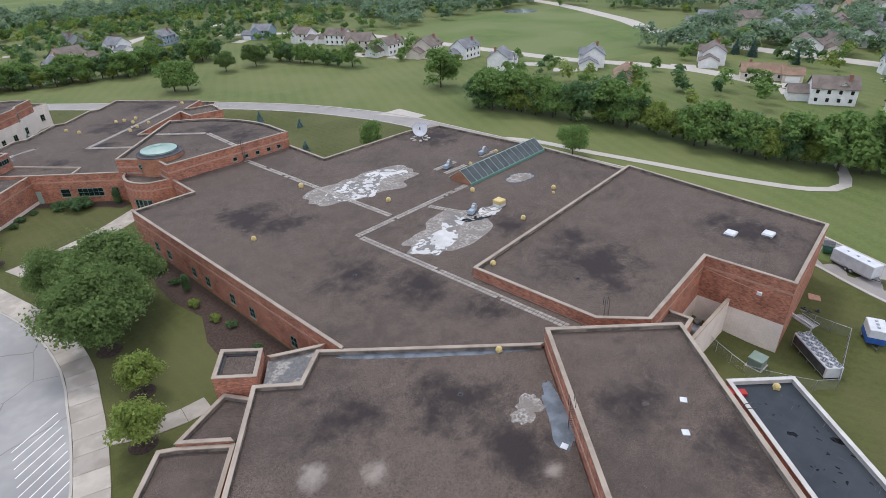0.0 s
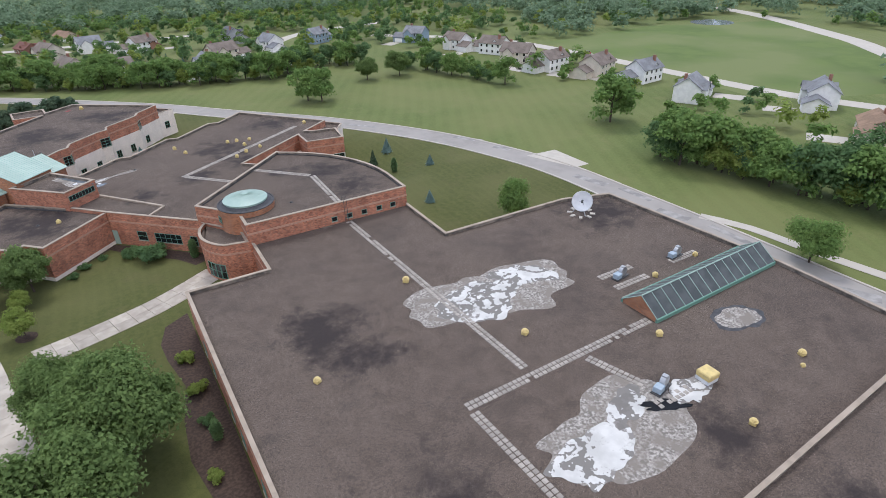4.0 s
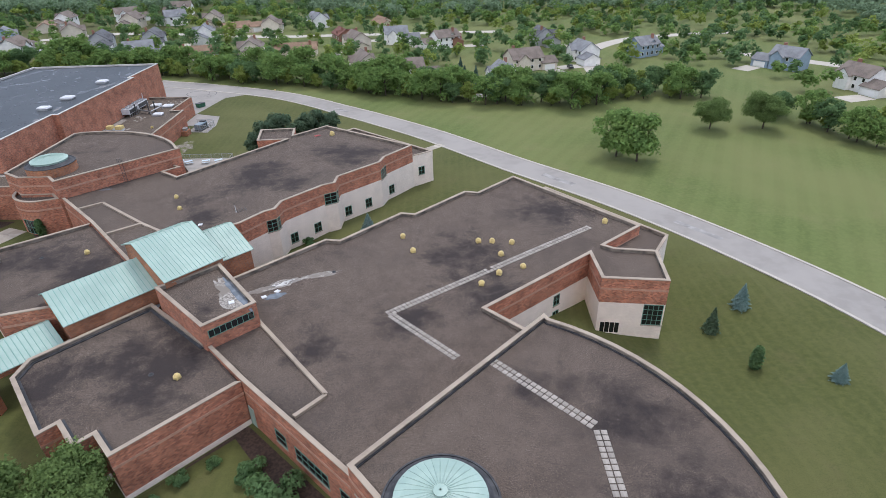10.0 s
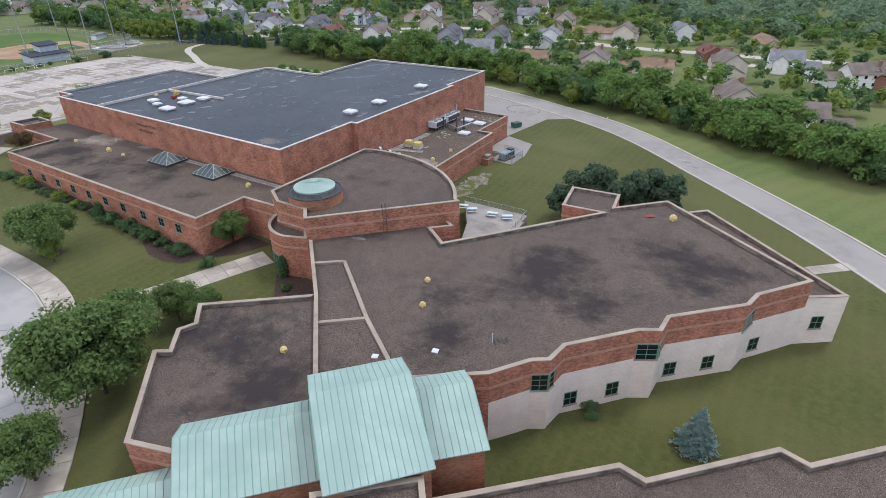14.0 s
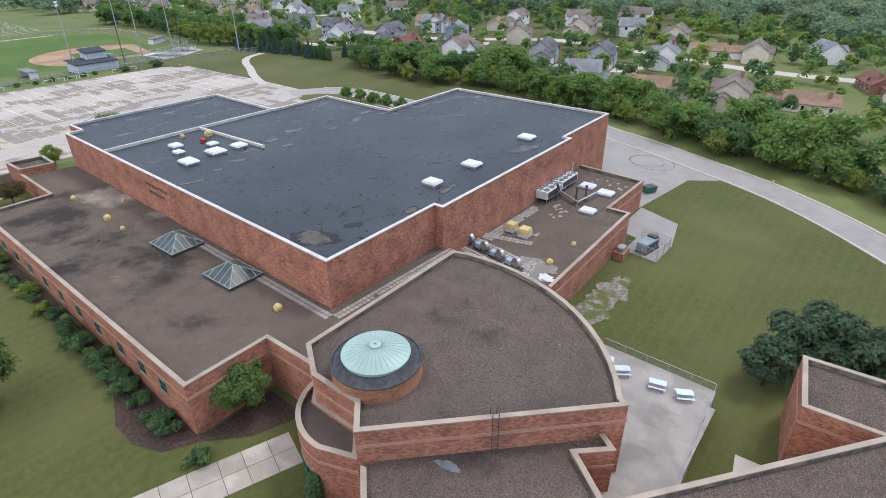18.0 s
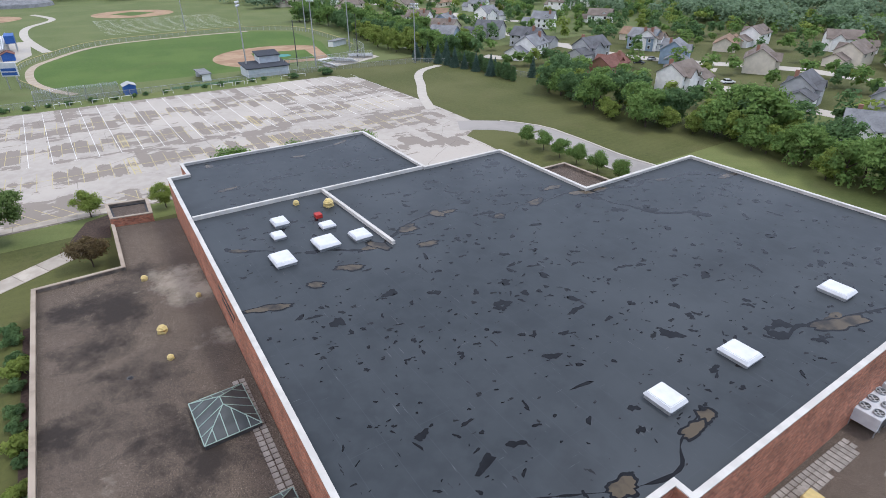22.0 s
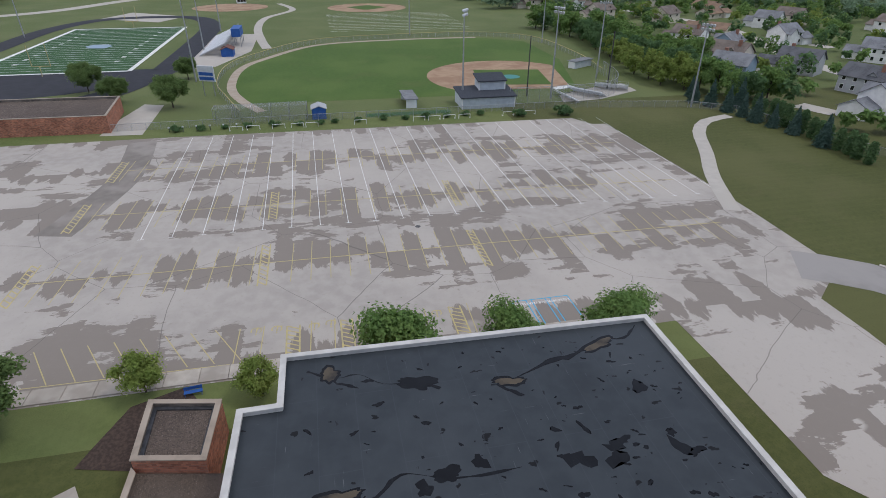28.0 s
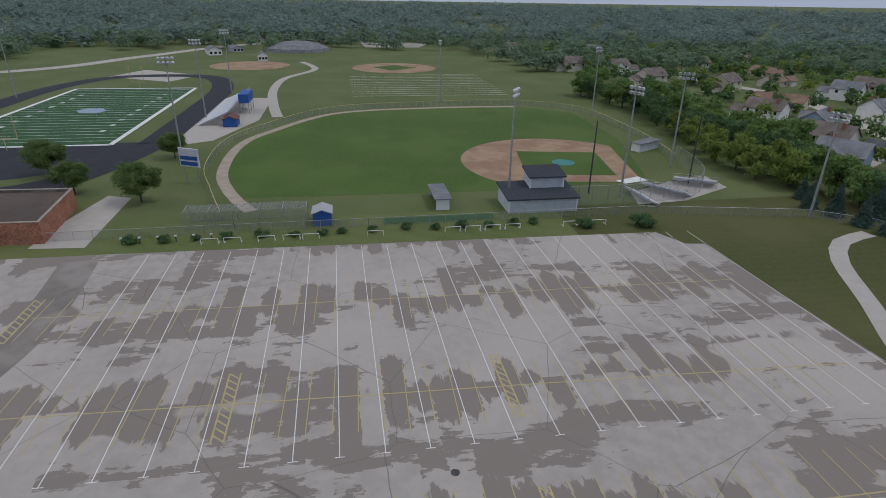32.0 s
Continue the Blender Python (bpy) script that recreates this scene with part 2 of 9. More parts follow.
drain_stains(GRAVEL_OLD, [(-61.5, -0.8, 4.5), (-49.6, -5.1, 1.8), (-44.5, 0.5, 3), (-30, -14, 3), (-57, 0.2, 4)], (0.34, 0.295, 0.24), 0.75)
drain_stains(GRAVEL, [(95.3, -205, 1.9), (101, -198, 1.4), (70.8, -187.6, 1.6), (66.4, -183.3, 1.8), (83, -200.5, 1.2), (103, -92.5, 2), (57, -45, 2.5), (50, -28, 1.8)], (0.36, 0.315, 0.27), 0.6)
BRICK = brick_material("red_brick", (0.5, 0.203, 0.122), (0.23, 0.09, 0.06), (0.27, 0.185, 0.14), 0.7, 1.22)
BRICK_ORANGE = brick_material("orange_brick", (0.46, 0.19, 0.09), (0.27, 0.1, 0.05), (0.26, 0.17, 0.125), 0.7, 1.25, 0.4, 0.03)
BAND = material("pale_brick_band", (0.46, 0.27, 0.19), (0.39, 0.22, 0.155), 2.0, rough=0.9)
BLOCK = brick_material("cream_block", (0.8, 0.71, 0.63), (0.74, 0.65, 0.57), (0.66, 0.58, 0.5), 0.9, 1.06)
COPING = material("tan_coping", (0.32, 0.262, 0.205), (0.265, 0.216, 0.17), 1.2, (0.36, 0.298, 0.236), 0.3, rough=0.7)
LINER = material("parapet_liner", (0.17, 0.145, 0.12), (0.09, 0.08, 0.07), 1.2, (0.24, 0.205, 0.17), 0.4, rough=0.85)
COPING_WHITE = material("white_coping", (0.54, 0.52, 0.485), (0.46, 0.44, 0.41), 0.7, rough=0.6)
FLASHING = material("black_flashing", (0.035, 0.036, 0.04), (0.06, 0.06, 0.065), 1.5, rough=0.6)
MEMBRANE = material("black_membrane", (0.032, 0.0378, 0.043), (0.039, 0.0455, 0.051), 0.6, (0.05, 0.057, 0.063), 0.07, rough=0.45,
                    lo2=0.45, hi2=0.7, spec=0.2)
COPPER = material("green_metal", (0.3, 0.41, 0.36), (0.33, 0.44, 0.39), 0.7, (0.275, 0.38, 0.335), 0.25, rough=0.45, spec=0.4)
mb = MEMBRANE.node_tree
mb_tc, mb_n, mb_r = mb.nodes.new("ShaderNodeTexCoord"), mb.nodes.new("ShaderNodeTexNoise"), mb.nodes.new("ShaderNodeMapRange")
mb_n.inputs["Scale"].default_value, mb_n.inputs["Detail"].default_value = 0.85, 3
mb_r.inputs[1].default_value, mb_r.inputs[2].default_value = 0.7, 0.705
mb_p = mb.nodes.new("ShaderNodeMapping")
mb_p.inputs["Scale"].default_value = (1.25, 0.75, 1)
mb.links.new(mb_tc.outputs["Object"], mb_p.inputs[0])
mb.links.new(mb_p.outputs[0], mb_n.inputs["Vector"])
mb.links.new(mb_n.outputs[0], mb_r.inputs[0])
tint_mix(MEMBRANE, mb_r.outputs[0], (0.006, 0.006, 0.007))
mb_b, mb_m = mb.nodes.new("ShaderNodeTexBrick"), mb.nodes.new("ShaderNodeMath")
mb_b.inputs["Scale"].default_value, mb_b.inputs["Brick Width"].default_value, mb_b.inputs["Row Height"].default_value = 1, 15, 3
mb_b.inputs["Mortar Size"].default_value = 0.035
mb.links.new(mb_tc.outputs["Object"], mb_b.inputs["Vector"])
mb_m.operation, mb_m.inputs[1].default_value = 'MULTIPLY', 0.3
mb.links.new(mb_b.outputs["Fac"], mb_m.inputs[0])
tint_mix(MEMBRANE, mb_m.outputs[0], (0.06, 0.066, 0.076))
noise_layer(MEMBRANE, (0.009, 0.009, 0.011), 0.55, 0.7, 0.705, 1.0, 4.0, 0.55, (0.7, 2.0, 1))
noise_layer(MEMBRANE, (0.11, 0.113, 0.115), 0.9, 0.62, 0.85, 0.5, 9.0, 0.75, (0.35, 1.6, 1))
noise_layer(MEMBRANE, (0.02, 0.022, 0.025), 0.11, 0.55, 0.75, 0.5, 6.0, 0.6)
drain_stains(MEMBRANE, [(-41, 55.5, 4.2), (-43, 21, 2.6), (-3, 51, 4.5), (-1, 22.5, 2.6), (-38, 50, 2.5), (-39, 27, 2.2), (-30, 77, 3), (-2, 62, 3)], (0.19, 0.185, 0.175), 0.75)
noise_layer(MEMBRANE, (0.15, 0.155, 0.16), 2.2, 0.7, 0.74, 0.6, 3.0, 0.6, (0.12, 2.2, 1))
noise_layer(MEMBRANE, (0.15, 0.155, 0.16), 2.2, 0.71, 0.75, 0.5, 3.0, 0.6, (2.4, 0.12, 1))
GREY_LINK = material("washed_link_roof", (0.12, 0.12, 0.125), (0.3, 0.28, 0.25), 0.5, (0.16, 0.15, 0.14), 2.5, rough=0.7, lo=0.48, hi=0.56)
GREEN_FRAME = material("green_frame", (0.12, 0.24, 0.19), rough=0.5)
GLASS = material("dark_glass", (0.012, 0.016, 0.017), rough=0.08, spec=0.6)
SKYGLASS = material("grey_skylight", (0.055, 0.062, 0.062), (0.08, 0.088, 0.088), 0.6, rough=0.35, spec=0.25)
LAWN = material("lawn", (0.117, 0.146, 0.043), (0.09, 0.118, 0.033), 1.4, (0.142, 0.155, 0.054), 0.03, rough=0.95, bump=0.5, bscale=9,
                lo=0.35, hi=0.65, lo2=0.4, hi2=0.65)
noise_layer(LAWN, (0.17, 0.16, 0.07), 0.11, 0.56, 0.75, 0.5, 7.0, 0.65)
noise_layer(LAWN, (0.07, 0.1, 0.028), 4.5, 0.5, 0.7, 0.6, 6.0, 0.8)
lw = LAWN.node_tree
lw_tc, lw_m, lw_w, lw_r = lw.nodes.new("ShaderNodeTexCoord"), lw.nodes.new("ShaderNodeMapping"), lw.nodes.new("ShaderNodeTexWave"), lw.nodes.new("ShaderNodeMapRange")
lw_m.inputs["Rotation"].default_value = (0, 0, radians(28))
lw_w.inputs["Scale"].default_value, lw_w.inputs["Distortion"].default_value, lw_w.inputs["Detail Scale"].default_value = 0.07, 7.0, 0.15
lw_r.inputs[1].default_value, lw_r.inputs[2].default_value, lw_r.inputs[4].default_value = 0.3, 0.7, 0.16
lw.links.new(lw_tc.outputs["Object"], lw_m.inputs[0])
lw.links.new(lw_m.outputs[0], lw_w.inputs["Vector"])
lw.links.new(lw_w.outputs["Fac"], lw_r.inputs[0])
tint_mix(LAWN, lw_r.outputs[0], (0.16, 0.19, 0.065))
FAR_LAWN = material("sports_ground_lawn", (0.108, 0.138, 0.044), (0.088, 0.114, 0.035), 1.4, (0.126, 0.148, 0.054), 0.04, rough=0.95, bump=0.5, bscale=9, lo=0.35, hi=0.65, lo2=0.42, hi2=0.65)
noise_layer(FAR_LAWN, (0.14, 0.13, 0.06), 0.1, 0.55, 0.75, 0.5, 8.0, 0.68)
SHORT_LAWN = material("short_lawn", (0.083, 0.091, 0.025), (0.063, 0.072, 0.019), 1.4, (0.103, 0.105, 0.036), 0.045, rough=0.95, bump=0.5, bscale=9, lo=0.35, hi=0.65, lo2=0.42, hi2=0.65)
noise_layer(SHORT_LAWN, (0.11, 0.095, 0.043), 0.14, 0.54, 0.74, 0.5, 8.0, 0.68)
noise_layer(SHORT_LAWN, (0.036, 0.047, 0.014), 5.0, 0.5, 0.7, 0.7, 6.0, 0.8)
sl = SHORT_LAWN.node_tree
sl_tc, sl_w = sl.nodes.new("ShaderNodeTexCoord"), sl.nodes.new("ShaderNodeTexWave")
sl_w.inputs["Scale"].default_value, sl_w.inputs["Distortion"].default_value, sl_w.inputs["Detail Scale"].default_value = 0.16, 9.0, 0.12
sl.links.new(sl_tc.outputs["Object"], sl_w.inputs["Vector"])
tint_mix(SHORT_LAWN, ramp(sl, sl_w.outputs["Fac"], 0.5, 0.95, 0.13), (0.115, 0.118, 0.042))
FIELD = material("ball_field_grass", (0.07, 0.124, 0.022), (0.06, 0.108, 0.019), 0.8, (0.085, 0.136, 0.028), 0.04, rough=0.95, bump=0.3, bscale=6)
noise_layer(FIELD, (0.045, 0.08, 0.016), 1.8, 0.5, 0.7, 0.6, 6.0, 0.7)
noise_layer(FIELD, (0.1, 0.118, 0.035), 0.06, 0.55, 0.75, 0.5, 6.0, 0.6)
TURF = material("artificial_turf", (0.03, 0.085, 0.028), (0.036, 0.097, 0.032), 0.2, rough=0.9)
CONCRETE = material("pale_concrete", (0.45, 0.415, 0.365), (0.41, 0.375, 0.33), 0.5, (0.42, 0.385, 0.335), 0.09, rough=0.9, bump=0.1)
noise_layer(CONCRETE, (0.3, 0.275, 0.245), 1.6, 0.58, 0.8, 0.5, 8.0, 0.75)
ASPHALT = material("pale_asphalt", (0.36, 0.345, 0.325), (0.31, 0.3, 0.285), 0.4, (0.27, 0.26, 0.25), 0.05, rough=0.9, bump=0.15)
# the lot: pale dry asphalt with crisp damp patches that gather in the stall rows
LOT_ASPHALT = material("damp_asphalt", (0.39, 0.354, 0.314), (0.345, 0.312, 0.277), 0.5, (0.425, 0.385, 0.34), 0.03, rough=0.9, bump=0.12)
la = LOT_ASPHALT.node_tree


la_tc, la_xyz = la.nodes.new("ShaderNodeTexCoord"), la.nodes.new("ShaderNodeSeparateXYZ")
la_o = la_tc.outputs["Object"]
la.links.new(la_o, la_xyz.inputs[0])
la_y = calc(la, 'ADD', la_xyz.outputs[1], calc(la, 'MULTIPLY_ADD', field(la, la_o, 0.9, 4), 1.6, -0.8))
la_x = calc(la, 'ADD', calc(la, 'MULTIPLY_ADD', la_xyz.outputs[1], -0.03, 0.6), la_xyz.outputs[0])
la_row = calc(la, 'ADD', la_x, 121.4)
la_far = calc(la, 'PINGPONG', la_row, 10.6)
la_stall = calc(la, 'FLOOR', calc(la, 'DIVIDE', calc(la, 'ADD', la_y, 27.4), 2.74))
la_side = calc(la, 'FLOOR', calc(la, 'DIVIDE', la_row, 10.6))
la_wn, la_cv = la.nodes.new("ShaderNodeTexWhiteNoise"), la.nodes.new("ShaderNodeCombineXYZ")
la.links.new(la_stall, la_cv.inputs[0])
la.links.new(la_side, la_cv.inputs[1])
la.links.new(la_cv.outputs[0], la_wn.inputs[0])
# tongues of damp run out of the row's joint, one to a stall
la_long = calc(la, 'MULTIPLY_ADD', la_wn.outputs[0], 9.0, calc(la, 'MULTIPLY_ADD', field(la, la_o, 0.35, 7, 0.7, (0.4, 1.6, 1)), 9.0, -5.6))
la_gate = calc(la, 'MULTIPLY_ADD', field(la, la_o, 0.03, 3, 0.6, (1, 0.7, 1)), 60.0, -26.0)
la_frac = calc(la, 'SUBTRACT', calc(la, 'FRACT', calc(la, 'DIVIDE', calc(la, 'ADD', la_y, 27.4), 2.74)), 0.5)
la_round = calc(la, 'MULTIPLY', calc(la, 'MULTIPLY', la_frac, la_frac), 5.0)
la_tongue = calc(la, 'MINIMUM', calc(la, 'SUBTRACT', calc(la, 'SUBTRACT', la_long, la_round), la_far), la_gate)
# broad patches in the low places between the rows
la_broad = calc(la, 'MULTIPLY_ADD', field(la, la_o, 0.1, 9, 0.66, (1.1, 0.36, 1)), 40.0, -22.2)
la_broad = calc(la, 'ADD', la_broad, calc(la, 'MULTIPLY_ADD', la_wn.outputs[0], 4.0, -2.0))
la_damp = ramp(la, calc(la, 'MAXIMUM', la_tongue, la_broad), -0.22, 0.22, 0.9)
tint_mix(LOT_ASPHALT, la_damp, (0.215, 0.184, 0.156))
noise_layer(LOT_ASPHALT, (0.27, 0.24, 0.21), 1.3, 0.55, 0.8, 0.5, 6.0, 0.7)
DAMP_LANE = material("damp_lane_asphalt", (0.22, 0.195, 0.17), (0.19, 0.167, 0.145), 0.5, (0.28, 0.25, 0.22), 0.12, rough=0.85, bump=0.12)
crack_layer(LOT_ASPHALT, (0.12, 0.108, 0.098), 0.05, 0.0024, 0.6, 1.1)
crack_layer(ASPHALT, (0.15, 0.14, 0.13), 0.06, 0.004, 0.6, 1.1)
DIRT = material("infield_dirt", (0.37, 0.255, 0.165), (0.33, 0.22, 0.14), 0.4, (0.28, 0.175, 0.11), 0.1, rough=0.95)
MULCH = material("mulch", (0.045, 0.031, 0.025), (0.075, 0.05, 0.038), 3.0, rough=0.95, bump=0.6, bscale=10)
TRACK = material("black_track", (0.02, 0.021, 0.027), (0.026, 0.027, 0.034), 0.3, rough=0.8)
WHITE = material("white_paint", (0.75, 0.75, 0.72), (0.65, 0.65, 0.62), 1.0, rough=0.7)
YELLOW = material("yellow_paint", (0.5, 0.41, 0.18), (0.4, 0.34, 0.19), 1.2, rough=0.8)
BLUEPAINT = material("blue_paint", (0.08, 0.36, 0.55), rough=0.7)
BARK = material("bark", (0.09, 0.07, 0.055), (0.06, 0.047, 0.038), 4.0, rough=0.95, bump=0.5, bscale=15)
METAL = material("galvanised_metal", (0.42, 0.43, 0.44), (0.36, 0.37, 0.38), 1.2, rough=0.45, metal=0.6)
WHITE_METAL = material("white_metal", (0.62, 0.63, 0.64), (0.54, 0.55, 0.57), 0.8, rough=0.4)
DARK_METAL = material("dark_metal", (0.05, 0.05, 0.052), (0.08, 0.078, 0.075), 2.0, rough=0.5)
VENT_YELLOW = material("yellow_vent_paint", (0.6, 0.47, 0.2), (0.5, 0.39, 0.17), 2.0, rough=0.6)
GREEN_PAINT = material("dark_green_paint", (0.04, 0.13, 0.08), (0.05, 0.15, 0.1), 1.0, rough=0.5)
PALE_GREEN = material("grey_green_paint", (0.19, 0.25, 0.21), (0.23, 0.29, 0.25), 0.8, rough=0.5)
SLATE = material("slate_grey_metal", (0.2, 0.25, 0.29), (0.24, 0.285, 0.325), 0.8, rough=0.5)
RED = material("red_paint", (0.38, 0.03, 0.025), rough=0.5)
BLUE = material("blue_siding", (0.03, 0.11, 0.36), (0.025, 0.09, 0.3), 1.0, rough=0.6)


def leaf_material(name, a, b, through=0.45):
    """Leaves that let part of the light through."""
    m = material(name, a, b, 0.45, rough=0.85, by_island=0.2, lo=0.35, hi=0.65, spec=0.05)
    nt = m.node_tree
    bs = nt.nodes["Principled BSDF"]
    tl, mx = nt.nodes.new("ShaderNodeBsdfTranslucent"), nt.nodes.new("ShaderNodeMixShader")
    mx.inputs[0].default_value = through
    nt.links.new(bs.inputs["Base Color"].links[0].from_socket, tl.inputs["Color"])
    nt.links.new(bs.outputs[0], mx.inputs[1])
    nt.links.new(tl.outputs[0], mx.inputs[2])
    nt.links.new(mx.outputs[0], nt.nodes["Material Output"].inputs[0])
    return m


LEAF_OAK = leaf_material("oak_leaves", (0.135, 0.2, 0.07), (0.175, 0.25, 0.088))
LEAF = leaf_material("leaves_mid_green", (0.144, 0.240, 0.077), (0.195, 0.289, 0.088))
LEAF_LIGHT = leaf_material("leaves_light_green", (0.204, 0.278, 0.069), (0.259, 0.311, 0.086))
LEAF_DARK = leaf_material("leaves_dark_green", (0.099, 0.174, 0.079), (0.140, 0.227, 0.092))
LEAF_BRONZE = leaf_material("bronze_leaves", (0.13, 0.095, 0.055), (0.19, 0.15, 0.075))
SPRUCE = leaf_material("blue_spruce_needles", (0.181, 0.281, 0.262), (0.254, 0.355, 0.328))
PINE = leaf_material("dark_pine_needles", (0.08, 0.13, 0.08), (0.115, 0.165, 0.1))
BLUE_GREEN = leaf_material("blue_green_needles", (0.085, 0.145, 0.115), (0.12, 0.19, 0.155))
# Leaf green paled and blued: middle-distance haze is put into the colour.
HAZED_WOOD_LEAF = leaf_material("hazed_woods_leaves", (0.17, 0.25, 0.155), (0.21, 0.29, 0.18))
# Aerial haze of the far woods painted into this grey-blue leaf colour.
HAZED_FAR_LEAF = leaf_material("hazed_far_woods_leaves", (0.2, 0.265, 0.235), (0.23, 0.3, 0.26))
SLAB = material("concrete_slab", (0.42, 0.375, 0.32), (0.37, 0.33, 0.28), 0.6, (0.33, 0.29, 0.245), 0.3, rough=0.9, bump=0.1, by_object=0.14)
ROUGH_GRAVEL = material("rough_gravel", (0.27, 0.245, 0.215), (0.14, 0.125, 0.1), 2.6, (0.1, 0.108, 0.035), 0.55, rough=0.95, bump=0.6, bscale=8)
DAMP_PATCH = material("damp_concrete", (0.26, 0.247, 0.236), (0.33, 0.315, 0.3), 0.7, (0.21, 0.2, 0.192), 0.4, rough=0.8, lo=0.4, hi=0.6)
WARNING_DIRT = material("warning_track", (0.4, 0.335, 0.265), (0.35, 0.285, 0.22), 0.4, rough=0.95)
PRESS_ROOF = material("dark_blue_grey_shingles", (0.05, 0.056, 0.068), (0.04, 0.045, 0.055), 2.0, rough=0.9, bump=0.3, bscale=8)

# ---- tools ----
BRICKS = (BRICK, BRICK_ORANGE, BLOCK)


def link_mesh(name, bm, mat, parent=None, label="", smooth=False):
    if mat in BRICKS and not bm.loops.layers.uv:
        uv = bm.loops.layers.uv.new("UVMap")
        for f in bm.faces:
            f.normal_update()
            for lp in f.loops:
                c = lp.vert.co
                lp[uv].uv = (c.x, c.y) if abs(f.normal.z) > 0.7 else (c.y if abs(f.normal.x) > abs(f.normal.y) else c.x, c.z)
    me = bpy.data.meshes.new(name)
    bm.to_mesh(me)
    bm.free()
    for m in (mat if isinstance(mat, (list, tuple)) else [mat]):
        me.materials.append(m)
    if smooth:
        me.shade_smooth()
    ob = new(name, me)
    if parent is not None:
        ob.parent = parent
    if label:
        ob["label"] = label
    return ob


def part(name, bm, mat, parent, label="", smooth=False):
    return link_mesh(name, bm, mat, parent, label, smooth)


def thing(name, at=(0, 0, 0), turn=0.0):
    ob = new(name)
    ob.matrix_basis = pose(*at, 0, 0, turn)
    return ob


def box(bm, x0, y0, z0, x1, y1, z1, m=None):
    r = bmesh.ops.create_cube(bm, size=1.0)
    t = Matrix.Translation(((x0 + x1) / 2, (y0 + y1) / 2, (z0 + z1) / 2)) @ Matrix.Diagonal((x1 - x0, y1 - y0, z1 - z0, 1))
    bmesh.ops.transform(bm, matrix=(m @ t) if m else t, verts=r["verts"])
    return r["verts"]


def bevelled(x0, y0, z0, x1, y1, z1, w=0.03, m=None):
    bm = bmesh.new()
    box(bm, x0, y0, z0, x1, y1, z1, m)
    bmesh.ops.bevel(bm, geom=bm.edges[:], offset=w, segments=1, affect='EDGES')
    return bm


def rod(bm, a, b, r0, r1=None, seg=8, caps=True):
    a, b = Vector(a), Vector(b)
    d = b - a
    rot = d.to_track_quat("Z", "Y").to_matrix().to_4x4()
    bmesh.ops.create_cone(bm, cap_ends=caps, segments=seg, radius1=r0, radius2=r0 if r1 is None else r1, depth=d.length,
                          matrix=Matrix.Translation((a + b) / 2) @ rot)


def lathe(bm, profile, seg=24, centre=(0, 0, 0), arc=(0, 360)):
    """Turns a profile of (radius, height) round the z axis."""
    full = arc[1] - arc[0] >= 360
    n = seg if full else seg + 1
    rings = []
    for r, h in profile:
        rings.append([bm.verts.new((centre[0] + r * math.cos(a), centre[1] + r * math.sin(a), centre[2] + h))
                      for a in (radians(arc[0] + (arc[1] - arc[0]) * k / seg) for k in range(n))])
    for lo, hi in zip(rings, rings[1:]):
        for k in range(seg):
            j = (k + 1) % n
            bm.faces.new((lo[k], lo[j], hi[j], hi[k]))
    return rings


def area(poly):
    return sum(a[0] * b[1] - b[0] * a[1] for a, b in zip(poly, poly[1:] + poly[:1])) / 2


def inset(poly, d):
    """The polygon (anticlockwise) moved inwards by d, with mitred corners."""
    out, n = [], len(poly)
    for i in range(n):
        p, q, r = (Vector(poly[k % n]) for k in (i - 1, i, i + 1))
        u, v = (q - p).normalized(), (r - q).normalized()
        nu, nv = Vector((-u.y, u.x)), Vector((-v.y, v.x))
        k = (nu + nv)
        k = k / max(0.25, 1 + nu.dot(nv))
        out.append(tuple(q + k * d))
    return out


def ring_piece(o0, o1, i1, i0, z0, z1, along=0.0):
    """One mitred length of wall or coping, with its uv map in metres."""
    bm = bmesh.new()
    pts = [o0, o1, i1, i0]
    lo = [bm.verts.new((*p, z0)) for p in pts]
    hi = [bm.verts.new((*p, z1)) for p in pts]
    uv = bm.loops.layers.uv.new("UVMap")
    n = (Vector(o1) - Vector(o0)).length
    for k in range(4):
        j = (k + 1) % 4
        f = bm.faces.new((lo[k], lo[j], hi[j], hi[k]))
        for lp in f.loops:
            base = lp.vert.co
            s = (Vector((base.x, base.y)) - Vector(o0)).dot((Vector(o1) - Vector(o0)).normalized()) if k in (0, 2) else base.x + base.y
            lp[uv].uv = (along + s, base.z)
    for f in (bm.faces.new(hi), bm.faces.new(lo[::-1])):
        for lp in f.loops:
            lp[uv].uv = (lp.vert.co.x, lp.vert.co.y)
    return bm


GX = [(-4000, 0.0), (-90, 0.0), (20, -4.8), (60, -6.6), (200, -7.0), (4000, -7.0)]
HOLLOWS = [(72.4, -22, 26, 1.1), (88, 1.5, 24, 1.0), (126, -48, 26, 3.6), (136, -209, 36, 3.6), (120, -206, 22, 1.5)]


def ground_z(x, y=1e6):
    """The lie of the land: a fall to the east, with hollows beside the lower storey."""
    z = GX[-1][1]
    for (a, za), (b, zb) in zip(GX, GX[1:]):
        if x <= b:
            z = za + (zb - za) * (x - a) / (b - a)
            break
    for cx, cy, r, deep in HOLLOWS:
        d = math.hypot(x - cx, y - cy) / r
        if d < 1:
            z -= deep * (1 - d * d) ** 2
    return z


